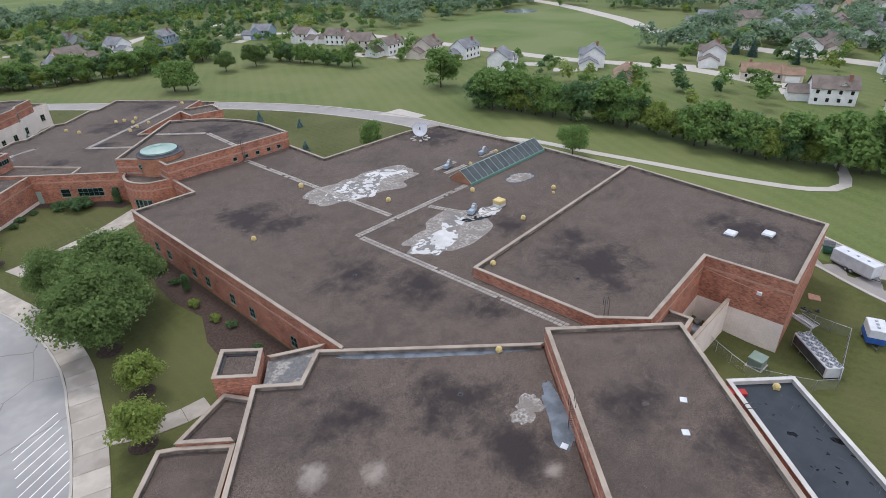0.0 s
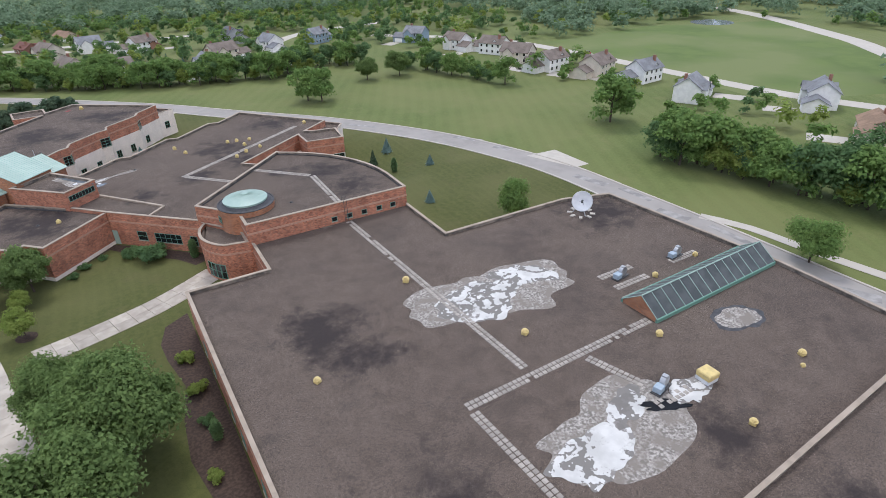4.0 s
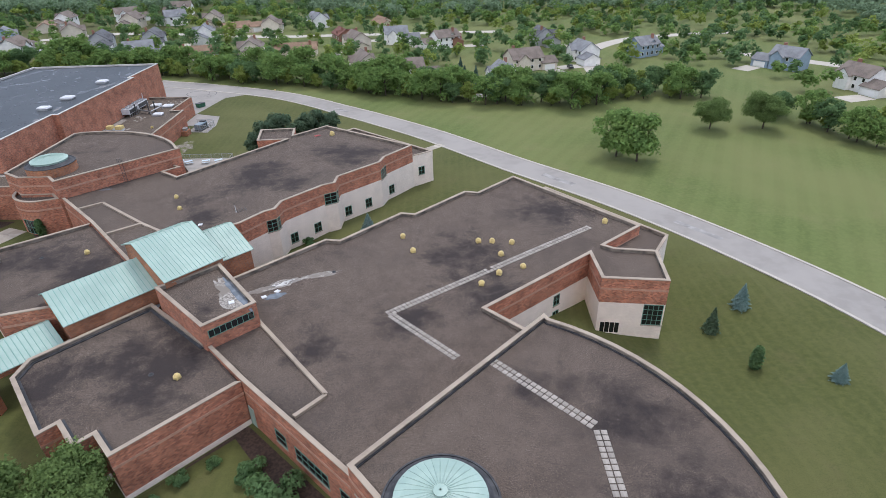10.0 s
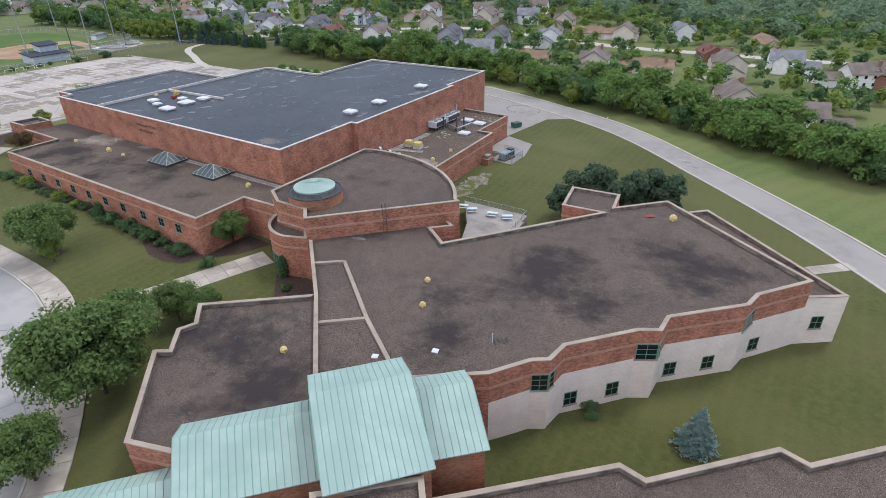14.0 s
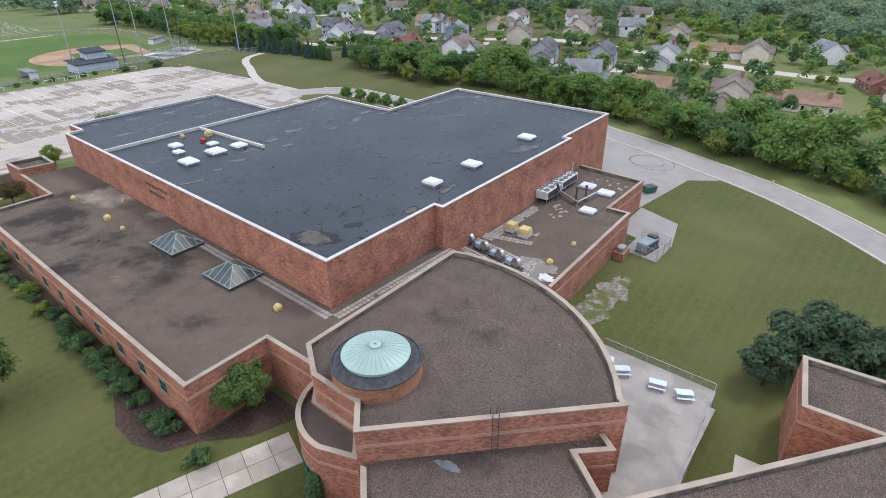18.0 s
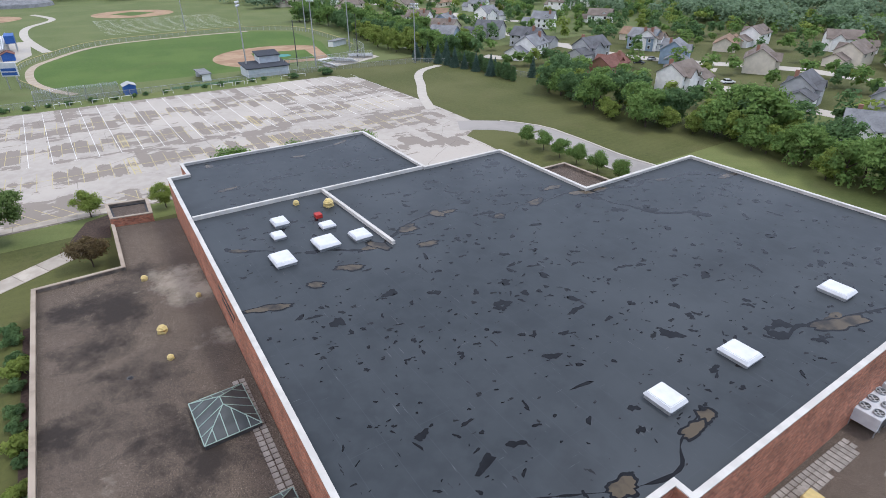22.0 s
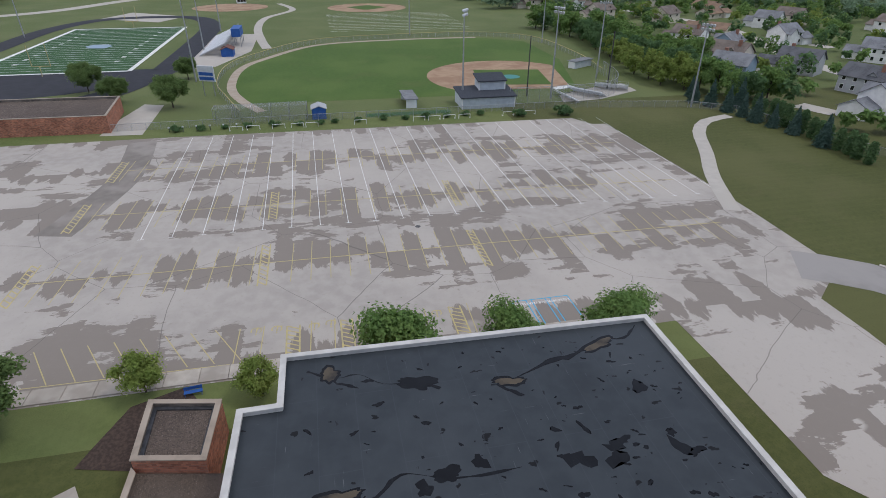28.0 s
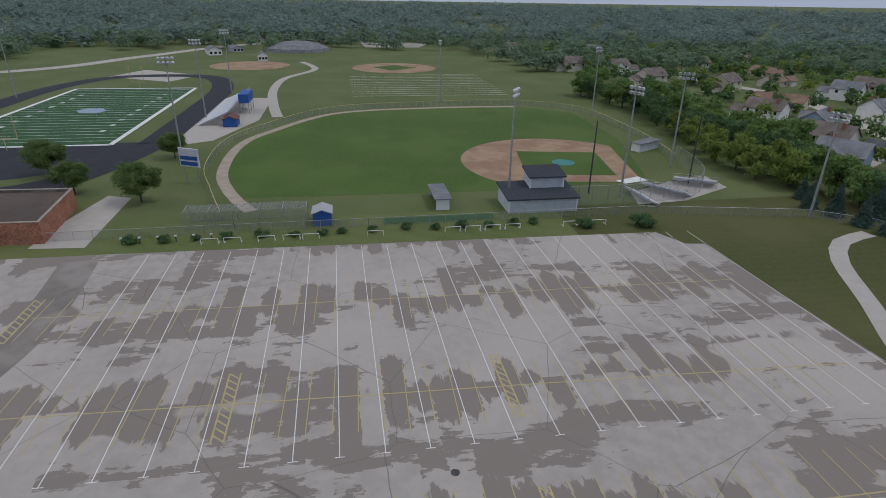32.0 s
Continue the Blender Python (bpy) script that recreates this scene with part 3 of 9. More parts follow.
def sheet(name, poly, mat, lift, label="", kind="structure", flat=None, step=0, thick=0.0):
    """A patch of paving or planting that lies on the ground."""
    bm = bmesh.new()
    f = bm.faces.new([bm.verts.new((*p, 0)) for p in poly])
    f.normal_update()
    bmesh.ops.triangulate(bm, faces=[f])
    cuts = [x for x, _ in GX[1:-1]] if flat is None else []
    for x in cuts:
        bmesh.ops.bisect_plane(bm, geom=bm.verts[:] + bm.edges[:] + bm.faces[:], plane_co=(x, 0, 0), plane_no=(1, 0, 0))
    for v in bm.verts:
        v.co.z = (ground_z(v.co.x, v.co.y) if flat is None else flat) + lift
    bmesh.ops.recalc_face_normals(bm, faces=bm.faces[:])
    if bm.faces and sum(fc.normal.z for fc in bm.faces) < 0:
        bmesh.ops.reverse_faces(bm, faces=bm.faces[:])
    if thick:
        r = bmesh.ops.extrude_face_region(bm, geom=bm.faces[:])
        bmesh.ops.translate(bm, vec=(0, 0, -thick), verts=[g for g in r["geom"] if isinstance(g, bmesh.types.BMVert)])
        bmesh.ops.recalc_face_normals(bm, faces=bm.faces[:])
    ob = link_mesh(name, bm, mat)
    return tagged(ob, label, kind=kind)


def smooth_line(pts, step=4.0):
    """A Catmull-Rom line through the points."""
    out = []
    ps = [pts[0], *pts, pts[-1]]
    for a, b, c, d in zip(ps, ps[1:], ps[2:], ps[3:]):
        n = max(1, int((Vector(c) - Vector(b)).length / step))
        for k in range(n):
            t = k / n
            out.append(tuple(0.5 * ((2 * b[i]) + (c[i] - a[i]) * t + (2 * a[i] - 5 * b[i] + 4 * c[i] - d[i]) * t * t
                                    + (3 * b[i] - a[i] - 3 * c[i] + d[i]) * t ** 3) for i in range(2)))
    out.append(tuple(pts[-1]))
    return out


def ribbon(name, pts, width, mat, lift, label="", parent=None, step=4.0, high=0.0, smooth=True, kind="structure", side=0.0):
    """A road, path, kerb or painted line along a curve. high: its height above the ground, for kerbs."""
    line = smooth_line(pts, step) if smooth else pts
    bm = bmesh.new()
    rows = []
    for i, p in enumerate(line):
        a, b = Vector(line[max(0, i - 1)]), Vector(line[min(len(line) - 1, i + 1)])
        d = (b - a).normalized()
        n = Vector((-d.y, d.x))
        row = []
        for s in (-0.5, 0.5):
            q = Vector(p) + n * (s * width + side)
            row.append((q.x, q.y, ground_z(q.x, q.y) + lift))
        rows.append(row)
    if high:
        for row in rows:
            (a, b) = row
            row[:] = [(a[0], a[1], a[2] - high), a, b, (b[0], b[1], b[2] - high)]
    vs = [[bm.verts.new(c) for c in row] for row in rows]
    for r, q in zip(vs, vs[1:]):
        for k in range(len(r) - 1):
            bm.faces.new((r[k + 1], r[k], q[k], q[k + 1]))
    bmesh.ops.recalc_face_normals(bm, faces=bm.faces[:])
    if sum(f.normal.z for f in bm.faces) < 0:
        bmesh.ops.reverse_faces(bm, faces=bm.faces[:])
    ob = link_mesh(name, bm, mat, parent)
    if parent is None:
        tagged(ob, label, kind=kind)
    elif label:
        ob["label"] = label
    return ob


def wing(name, poly, top, label, skip=(), parapet=0.5, brick=None, foot=None, bands=True, coping=None, roof=None, block=None, thick=0.35,
         noband=(), drop_to=4.0, upstand=0.0, liner=True, courses=((1.6, 0.36),), foundation=False):
    """A flat-roofed wing: one wall, band and coping to each side, and its roof."""
    poly = [tuple(p) for p in poly]
    n = len(poly)
    if area(poly) < 0:
        poly = poly[::-1]
        skip = {(n - 2 - k) % n for k in skip}
        block = {(n - 2 - k) % n for k in block} if block else block
        noband = {(n - 2 - k) % n for k in noband}
    brick, coping, roof = brick or BRICK, coping or COPING, roof or GRAVEL
    root = tagged(thing(name), label, "building", "school wings")
    inner = inset(poly, thick)
    c_out, c_in = inset(poly, -0.06), inset(poly, thick + 0.12)
    b_out = inset(poly, -0.03)
    for i in range(n):
        j = (i + 1) % n
        if i in skip:
            continue
        g = foot if foot is not None else min(ground_z(*poly[i]), ground_z(*poly[j])) - 2.0
        if block and i in block:
            mid = top - drop_to
            part("lower_wall", ring_piece(poly[i], poly[j], inner[j], inner[i], g, mid), BLOCK, root, "cream painted block wall")
            part("wall", ring_piece(b_out[i], b_out[j], inner[j], inner[i], mid, top), brick, root)
        else:
            part("wall", ring_piece(poly[i], poly[j], inner[j], inner[i], g, top), brick, root)
        if bands and i not in noband:
            e_out = inset(poly, -0.05)
            for drop, deep in courses:
                part("stone_band", ring_piece(e_out[i], e_out[j], poly[j], poly[i], top - drop - deep, top - drop), BAND, root)
        if foundation:
            f_out = inset(poly, -0.04)
            part("foundation", ring_piece(f_out[i], f_out[j], poly[j], poly[i], g, max(ground_z(*poly[i]), ground_z(*poly[j])) + 0.65), BLOCK, root, "pale block foundation course")
        part("coping", ring_piece(c_out[i], c_out[j], c_in[j], c_in[i], top, top + 0.12), coping, root)
    rim_in = inset(poly, thick + 0.05)
    for i in range(n if liner else 0):
        j = (i + 1) % n
        if i not in skip:
            bm = bmesh.new()
            bm.faces.new([bm.verts.new((*p, z)) for p, z in ((rim_in[i], top - 0.002), (rim_in[j], top - 0.002), (rim_in[j], top - parapet - 0.05), (rim_in[i], top - parapet - 0.05))])
            part("parapet_flashing", bm, coping if roof is MEMBRANE else LINER, root, "dull membrane flashing inside the parapet")
    if upstand:
        near, away = inset(poly, thick - 0.01), inset(poly, thick + 0.12 + upstand)
        for i in range(n):
            j = (i + 1) % n
            if i not in skip:
                part("upstand", ring_piece(near[i], near[j], away[j], away[i], top - parapet - 0.02, top - parapet + 0.14), FLASHING, root, "black membrane upstand along the parapet")
    bm = bmesh.new()
    ins = inset(poly, 0.05)
    f = bm.faces.new([bm.verts.new((*p, top - parapet)) for p in ins])
    f.normal_update()
    bmesh.ops.triangulate(bm, faces=[f])
    part("roof", bm, roof, root)
    return root


def slab_walk(name, line, width, label, slab=3.0, lift=0.06, side=0.0, mat=None, across=1):
    """A concrete walk of single slabs with open joints."""
    root = tagged(thing(name), label, kind="structure")
    pts = smooth_line(line, 0.5)
    acc, marks = 0.0, [0]
    for i in range(1, len(pts)):
        acc += (Vector(pts[i]) - Vector(pts[i - 1])).length
        if acc >= slab:
            marks.append(i)
            acc = 0.0

    def rib(i):
        d = (Vector(pts[min(i + 1, len(pts) - 1)]) - Vector(pts[max(i - 1, 0)])).normalized()
        return Vector(pts[i]) + Vector((-d.y, d.x)) * side, Vector((-d.y, d.x)), d
    for i, j in zip(marks, marks[1:]):
        (p, n, d), (q, m, e) = rib(i), rib(j)
        for a in range(across):
            lo_w, hi_w = -width / 2 + width * a / across + 0.03 * (a > 0), -width / 2 + width * (a + 1) / across - 0.03 * (a + 1 < across)
            bm = bmesh.new()
            cs = [p + d * 0.03 + n * lo_w, q - e * 0.03 + m * lo_w, q - e * 0.03 + m * hi_w, p + d * 0.03 + n * hi_w]
            hi = [bm.verts.new((c.x, c.y, ground_z(c.x, c.y) + lift)) for c in cs]
            lo = [bm.verts.new((c.x, c.y, ground_z(c.x, c.y) + lift - 0.15)) for c in cs]
            bm.faces.new(hi)
            for k in range(4):
                bm.faces.new((hi[k], lo[k], lo[(k + 1) % 4], hi[(k + 1) % 4]))
            part("slab", bm, mat or SLAB, root)
    return root


def arc_points(cx, cy, r, a0, a1, n):
    return [(cx + r * math.cos(radians(a0 + (a1 - a0) * k / n)), cy + r * math.sin(radians(a0 + (a1 - a0) * k / n))) for k in range(n + 1)]

# ---- ground, roads, lot ----
bm = bmesh.new()
xs = [-4000, -1200, -500, -200] + [-90 + 5 * k for k in range(61)] + [600, 1500, 4000]
ys = [-4000, -1200, -400, -260] + [-255 + 5 * k for k in range(80)] + [200, 400, 1200, 4000]
gv = [[bm.verts.new((x, y, ground_z(x, y))) for y in ys] for x in xs]
for i in range(len(xs) - 1):
    for j in range(len(ys) - 1):
        bm.faces.new((gv[i][j], gv[i + 1][j], gv[i + 1][j + 1], gv[i][j + 1]))
GROUND_BM = bm
LOT = [(-187, -110), (-97, -110), (-97, 52), (-74, 52.5), (-62, 62), (-62, 73), (-97.5, 73.6), (-104, 82.3), (-123.7, 83.1), (-139, 83.3), (-176.8, 82),
       (-177.3, 78.5), (-183.4, 75.6), (-186.3, -24)]
sheet("parking_lot", LOT, LOT_ASPHALT, 0.03, "pale weathered asphalt parking lot with damp patches")
ROAD = [(-106, 77), (-100.6, 85), (-92, 90), (-80, 91.2), (-58, 93.2), (-20, 108), (16, 101), (46.5, 87), (85, 52), (112, 20), (136, -8), (156, -40), (166.5, -68), (170, -85), (171, -104), (171.8, -122), (172, -147), (172.2, -160), (172, -172), (170, -184), (163, -205), (152, -232)]
ROAD_GREY = material("road_surface", (0.285, 0.265, 0.245), (0.255, 0.237, 0.22), 0.5, (0.305, 0.283, 0.262), 0.08, rough=0.9, bump=0.12)
noise_layer(ROAD_GREY, (0.2, 0.187, 0.175), 0.16, 0.66, 0.7, 0.6, 8.0, 0.7)
ribbon("service_road", ROAD, 8.6, ROAD_GREY, 0.04, "pale grey service road curving round the school")
sheet("service_yard", [(0, 81), (14, 68), (17, 89), (30, 100), (-15, 115), (-30, 100)], ROAD_GREY, 0.035, "pale grey service yard behind the gym")
for side in (-4.42, 4.42):
    ribbon("kerb", ROAD[1:] if side > 0 else ROAD[2:], 0.55, CONCRETE, 0.16, "pale concrete kerb along the service road", high=0.2, side=side)
# the loop drive and its pavement follow one kerb
KERB = [(-95, -33), (-62, -38.5), (-40, -40), (-19.9, -40), (-8.1, -41.9), (5.4, -47.8), (15.7, -54.2), (25.6, -62.8), (38, -77), (46, -93), (51.2, -112), (53.8, -124), (54, -137), (52.3, -146.5), (50.4, -155), (47, -166), (40, -182), (30, -215)]
ribbon("front_drive", KERB, 12.0, ASPHALT, 0.03, "pale asphalt loop drive in front of the school", side=-6.0)
ribbon("kerb", KERB, 0.3, CONCRETE, 0.15, "pale concrete kerb along the loop drive", high=0.2)
yard = smooth_line(ROAD, 4) + smooth_line(KERB, 4)[::-1]
for f in GROUND_BM.faces:
    c = f.calc_center_median()
    hits = sum((a[1] > c.y) != (b[1] > c.y) and c.x < a[0] + (c.y - a[1]) * (b[0] - a[0]) / (b[1] - a[1]) for a, b in zip(yard, yard[1:] + yard[:1]))
    f.material_index = 2 if c.x < -185 else 1 if c.x < -60 and c.y > 60 else hits % 2
tagged(link_mesh("ground", GROUND_BM, [LAWN, SHORT_LAWN, FAR_LAWN]), "mown green lawn round the school", kind="structure")
slab_walk("front_pavement", KERB, 3.7, "concrete slab pavement along the loop drive", 3.1, 0.13, 2.05)
slab_walk("entrance_path", [(56, -99.3), (72.5, -94), (83.6, -87.6)], 4.9, "wide concrete slab path to the domed entrance", 2.5, 0.07, across=2)
slab_walk("entrance_path", [(0.4, -36.5), (4.5, -24), (8.3, -13.2)], 4.6, "wide concrete slab path to the domed entrance", 2.4, 0.07, across=2)
slab_walk("entrance_path", [(-84.6, -11.5), (-78.5, -23), (-73, -35)], 3.4, "concrete slab path to the corner entrance", 3.0, 0.07)
slab_walk("entrance_path", [(53.4, -154.6), (57, -156.6), (61.5, -158.2), (66, -158.6)], 3.0, "concrete slab path to the low entrance roof", 3.0, 0.07)
slab_walk("lot_pavement", [(-98.4, -30), (-98.4, 48)], 2.3, "concrete slab pavement beside the parking lot", 3.0, 0.16)
slab_walk("side_path", [(87.7, 31.6), (94.4, 37.4)], 2.4, "short concrete path to the service road", 2.4, 0.07)
ribbon("footpath", [(-124, 80), (-139, 86.5), (-152, 94), (-166, 101.5), (-174, 109), (-177, 118)], 3.0, CONCRETE, 0.06, "pale concrete footpath over the lawn to the sports ground")
ribbon("footpath", [(176, -120), (179.5, -129), (180.8, -143), (183.6, -162), (186.2, -180), (190.5, -196), (198, -201.5), (212, -197)], 2.6, CONCRETE, 0.09, "pale concrete footpath across the lawn")
sheet("entry_paving", [(-219.1, -36.5), (-217, -31), (-189.7, -30.4), (-190.5, -40), (-202, -39.5)], CONCRETE, 0.05, "pale concrete paving beside the brick field house", flat=0.0)
sheet("side_drive", [(169, -70), (178.5, -70.5), (178.5, -84), (174, -84)], CONCRETE, 0.05, "short concrete apron off the service road")
for p, q, w in (((161.5, -44.5), (165, -51), 2.2), ((164.6, -49.5), (166.5, -52), 1.4), ((166.2, -58.5), (168.2, -63.5), 2.4), ((170, -88), (172, -97), 2.4), ((173.4, -100), (173.8, -109), 1.8), ((171, -113), (172.6, -120), 2.6), ((174, -124), (173.6, -133), 1.6), ((171, -150), (174, -156), 2.6), ((171.5, -160), (174, -166), 2.4), ((170.5, -172), (172, -178), 2.2),
                ((118, 13), (124, 6), 1.8), ((58, 77.5), (63, 73), 1.6), ((140, -14), (146, -22), 1.4)):
    ribbon("road_patch", [p, q], w, DAMP_PATCH, 0.062, "dark damp patch on the concrete road", smooth=False)
# beds of dark mulch along the walls
for poly in ([(-66, -18.4), (-66, -19.8), (-41, -20.8), (-25.7, -21.2), (-14.2, -22), (-9.2, -24.2), (-5.3, -24.2), (-2, -22.8), (-0.2, -19.5), (3.5, -15.5), (5.5, -10), (-0.6, -10), (-0.6, -18.7), (-8, -18.6)],
             [(11.5, -14.5), (14.9, -18.2), (19.0, -23.0), (22, -27), (29, -25), (20, -15)], [(58, -76.5), (61.1, -73.2), (67.3, -67.2), (72.1, -72.8), (78.5, -79), (81, -83), (83.5, -82), (83, -79), (68.3, -65.2)],
             [(72.2, -105.5), (73.4, -101), (77, -98.7), (77.3, -104), (78.8, -150), (79.4, -166), (73.5, -160), (71, -152), (71.5, -146), (74, -139), (72.5, -131), (72.8, -124), (74, -117), (72.6, -110)],
             [(-88, -13), (-95, -10), (-97, -5), (-94.5, -3.5), (-91.4, -4), (-91.4, -6.7), (-86.5, -7)]):
    sheet("mulch_bed", poly, MULCH, 0.05, "bed of dark brown mulch along the brick wall")
for x, y, r in ((54.6, -92.5, 1.5), (60.5, -150, 1.7), (57, -159.5, 1.7), (-23, -33, 1.6), (60.5, -137, 1.8)):
    sheet("mulch_ring", arc_points(x, y, r, 0, 345, 23), MULCH, 0.055, "round bed of dark mulch under a tree")
PATIO_Z = -2.6
PATIO_STONE = material("patio_concrete", (0.33, 0.305, 0.275), (0.29, 0.265, 0.238), 0.5, (0.25, 0.23, 0.205), 0.25, rough=0.9, bump=0.1, by_object=0.1)
bm = bmesh.new()
patio = [(27.6, 20.6), (41.3, 20.3), (42.3, 3.4), (42.6, -1.0), (38.3, -5.2), (36.6, 2.6), (33.0, 12.0)]
f = bm.faces.new([bm.verts.new((*p, PATIO_Z)) for p in patio])
f.normal_update()
if f.normal.z < 0:
    f.normal_flip()
ext = bmesh.ops.extrude_face_region(bm, geom=[f])
bmesh.ops.translate(bm, vec=(0, 0, -4.2), verts=[v for v in ext["geom"] if isinstance(v, bmesh.types.BMVert)])
bmesh.ops.recalc_face_normals(bm, faces=bm.faces[:])
patio_ob = tagged(link_mesh("patio", bm, PATIO_STONE), "raised pale concrete patio between the wings", kind="structure")
for k in range(6):
    for j in range(2):
        x0, y0 = 36.2 + 2.95 * j - 0.5 * (k > 3), 17.3 - 3.35 * k
        part("slab", bevelled(x0 + 0.03, y0 - 3.32, PATIO_Z - 0.05, x0 + 2.9, y0, PATIO_Z + 0.012, 0.008), PATIO_STONE, patio_ob)
sheet("small_pad", [(45.2, 15.6), (49.0, 16.0), (48.0, 12.8), (45.7, 12.4)], CONCRETE, 0.06, "small concrete pad at a back door")
gq = random.Random(8)
sheet("gravel_patch", [(21.8 + (2.6 + gq.uniform(-0.9, 0.7)) * math.cos(radians(a)) + 0.06 * 9 * math.sin(radians(a)), 33 + (9.2 + gq.uniform(-1.6, 0.8)) * math.sin(radians(a))) for a in range(0, 360, 6)],
      ROUGH_GRAVEL, 0.04, "worn pale gravel patch in the lawn")
sheet("generator_pad", [(18.4, 49.7), (24.2, 49.4), (24.4, 56.6), (22.4, 66), (14.3, 68.5), (14.3, 56), (18.4, 55.5)], ROAD_GREY, 0.055, "pale concrete pad beside the service wing")

# ---- paint on the parking lot ----
lot = bpy.data.objects["parking_lot"]
stripe_mesh = {}
for key, mat in (("yellow", YELLOW), ("white", WHITE), ("blue", BLUEPAINT)):
    bm = bmesh.new()
    box(bm, 0, -0.5, -0.004, 1, 0.5, 0.002)
    stripe_mesh[key] = bpy.data.meshes.new("stripe")
    bm.to_mesh(stripe_mesh[key])
    bm.free()
    stripe_mesh[key].materials.append(mat)


def stripe(key, p, q, w=0.13, z=0.045):
    d = Vector(q) - Vector(p)
    o = new("stripe", stripe_mesh[key])
    o.parent = lot
    o.matrix_basis = Matrix.Translation((*p, z)) @ Matrix.Rotation(math.atan2(d.y, d.x), 4, 'Z') @ Matrix.Diagonal((d.length, w, 1, 1))


def hatch_marks(key, x0, x1, y0, y1, n=10, w=0.2):
    bm = bmesh.new()
    for k in range(n):
        a, b = x0 + (x1 - x0) * k / n, x0 + (x1 - x0) * (k + 1) / n
        rod(bm, (a, y0, 0.046), (b, y1, 0.046), w * 0.5, seg=4)
    for y in (y0, y1):
        rod(bm, (x0, y, 0.046), (x1, y, 0.046), w * 0.5, seg=4)
    for v in bm.verts:
        v.co.z = 0.046 + (v.co.z - 0.046) * 0.05
    part("hatching", bm, {"yellow": YELLOW, "blue": BLUEPAINT, "white": WHITE}[key], lot)


for k in range(23):
    y = -17.8 + 4.572 * k
    stripe("white", (-184.6 + 0.02 * y, y - 0.6), (-132.8 + 0.012 * y, y), 0.1, 0.05)
    stripe("white", (-132.8 + 0.012 * y, y - 0.5), (-132.8 + 0.012 * y, y + 0.5), 0.1, 0.05)
ribbon("damp_lane", [(-184, -29), (-172, -27.5), (-160, -27), (-148, -29), (-137, -31.5)], 6.0, DAMP_LANE, 0.038, "dark damp drive lane across the lot", smooth=True)
stripe("yellow", (-143.8, -28), (-139.2, 78), 0.16)
stripe("yellow", (-122.4, -30), (-120.4, 75), 0.16)
stripe("yellow", (-165.2, -28), (-162.6, 78), 0.16)
for k in range(38):
    y = -27.4 + 2.74 * k
    for x0, x1, tilt in ((-148, -136.6, 0.043), (-127.4, -116, 0.018), (-170, -158.6, 0.025)):
        if not (0.2 < y < 3 or 32 < y < 35):
            stripe("yellow", (x0 + tilt * y, y), (x1 + tilt * y, y - 0.3), 0.11)
for k in range(12):
    y = -0.5 + 2.8 * k
    if not (4.5 < y < 6.9 or 24.6 < y < 27):
        stripe("yellow", (-106.2 + 0.03 * k, y), (-99.7, y - 0.2), 0.12)
for k in range(8):
    stripe("yellow", (-106.5, -23 + 2.8 * k), (-100.2, -19.5 + 2.8 * k), 0.12)
stripe("yellow", (-100.1, -22), (-99.7, -1), 0.12)
for x0, x1, y0, y1 in ((-148.2, -136.5, 1.2, 2.5), (-127.5, -115.6, 0.8, 2.0), (-147.7, -135.6, 33.2, 34.2), (-126.1, -114.4, 32.6, 33.6), (-149, -137.6, -30.6, -29.4), (-170.6, -158.9, -30, -28.6), (-127.7, -116.6, -31, -29.8)):
    hatch_marks("yellow", x0, x1, y0, y1)
for y0, y1 in ((5.0, 6.5), (11.4, 12.8), (25, 26.5)):
    hatch_marks("yellow", -105.6, -99.8, y0, y1, 7)
for x, y in ((-105.4, 1.4), (-105.3, 3.8), (-105.0, 8.2), (-105.2, 10.2), (-104.6, 23.3)):
    bm = bmesh.new()
    lathe(bm, [(0.52, 0.046), (0.66, 0.047)], 18, (x, y, 0), (40, 300))
    for a, b in (((0.5, 0.0), (-0.5, 0.1)), ((-0.5, 0.1), (-0.45, 0.7)), ((0.9, 0.0), (0.6, 0.0))):
        rod(bm, (x + a[0], y + a[1], 0.046), (x + b[0], y + b[1], 0.046), 0.08, seg=4)
    for vt in bm.verts:
        vt.co.z = 0.047 + (vt.co.z - 0.046) * 0.05
    part("wheelchair_symbol", bm, YELLOW, lot)
for y in (34.3, 36.9, 39.6):
    words = bpy.data.curves.new("stall_word", 'FONT')
    words.body, words.size, words.align_x = "RESERVED", 0.62, 'CENTER'
    flat = bpy.data.objects.new("stall_word", words)
    me = flat.to_mesh().copy()
    flat.to_mesh_clear()
    bpy.data.objects.remove(flat)
    me.materials.append(WHITE)
    ob = new("stall_word", me)
    ob.parent = lot
    ob.matrix_basis = pose(-104.4, y, 0.05, 0, 0, -90)
for y in (33.4, 41.0):
    stripe("blue", (-105, y), (-99.2, y), 0.14)
for y in (35.6, 38.2):
    stripe("blue", (-104.9, y - 0.35), (-99.4, y - 0.35), 0.14)
    stripe("blue", (-104.9, y + 0.35), (-99.4, y + 0.35), 0.14)
stripe("blue", (-105, 33.4), (-105, 41), 0.14)
for k in range(9):
    y = 142 + 1.6 * k
    ribbon("drive_marking", [(51.3 - 0.2 * k, -y - 4), (45.5 - 0.2 * k, -y - 7.5)], 0.14, WHITE, 0.036, "worn white hatch line on the drive", smooth=False)
tagged(link_mesh("manhole_cover", (lambda b: (lathe(b, [(0.0, 0.05), (0.42, 0.05), (0.46, 0.03)], 20), b)[1])(bmesh.new()), DARK_METAL), "round dark iron manhole cover in the asphalt", "manhole cover").location = (-129, 25.2, 0.0)

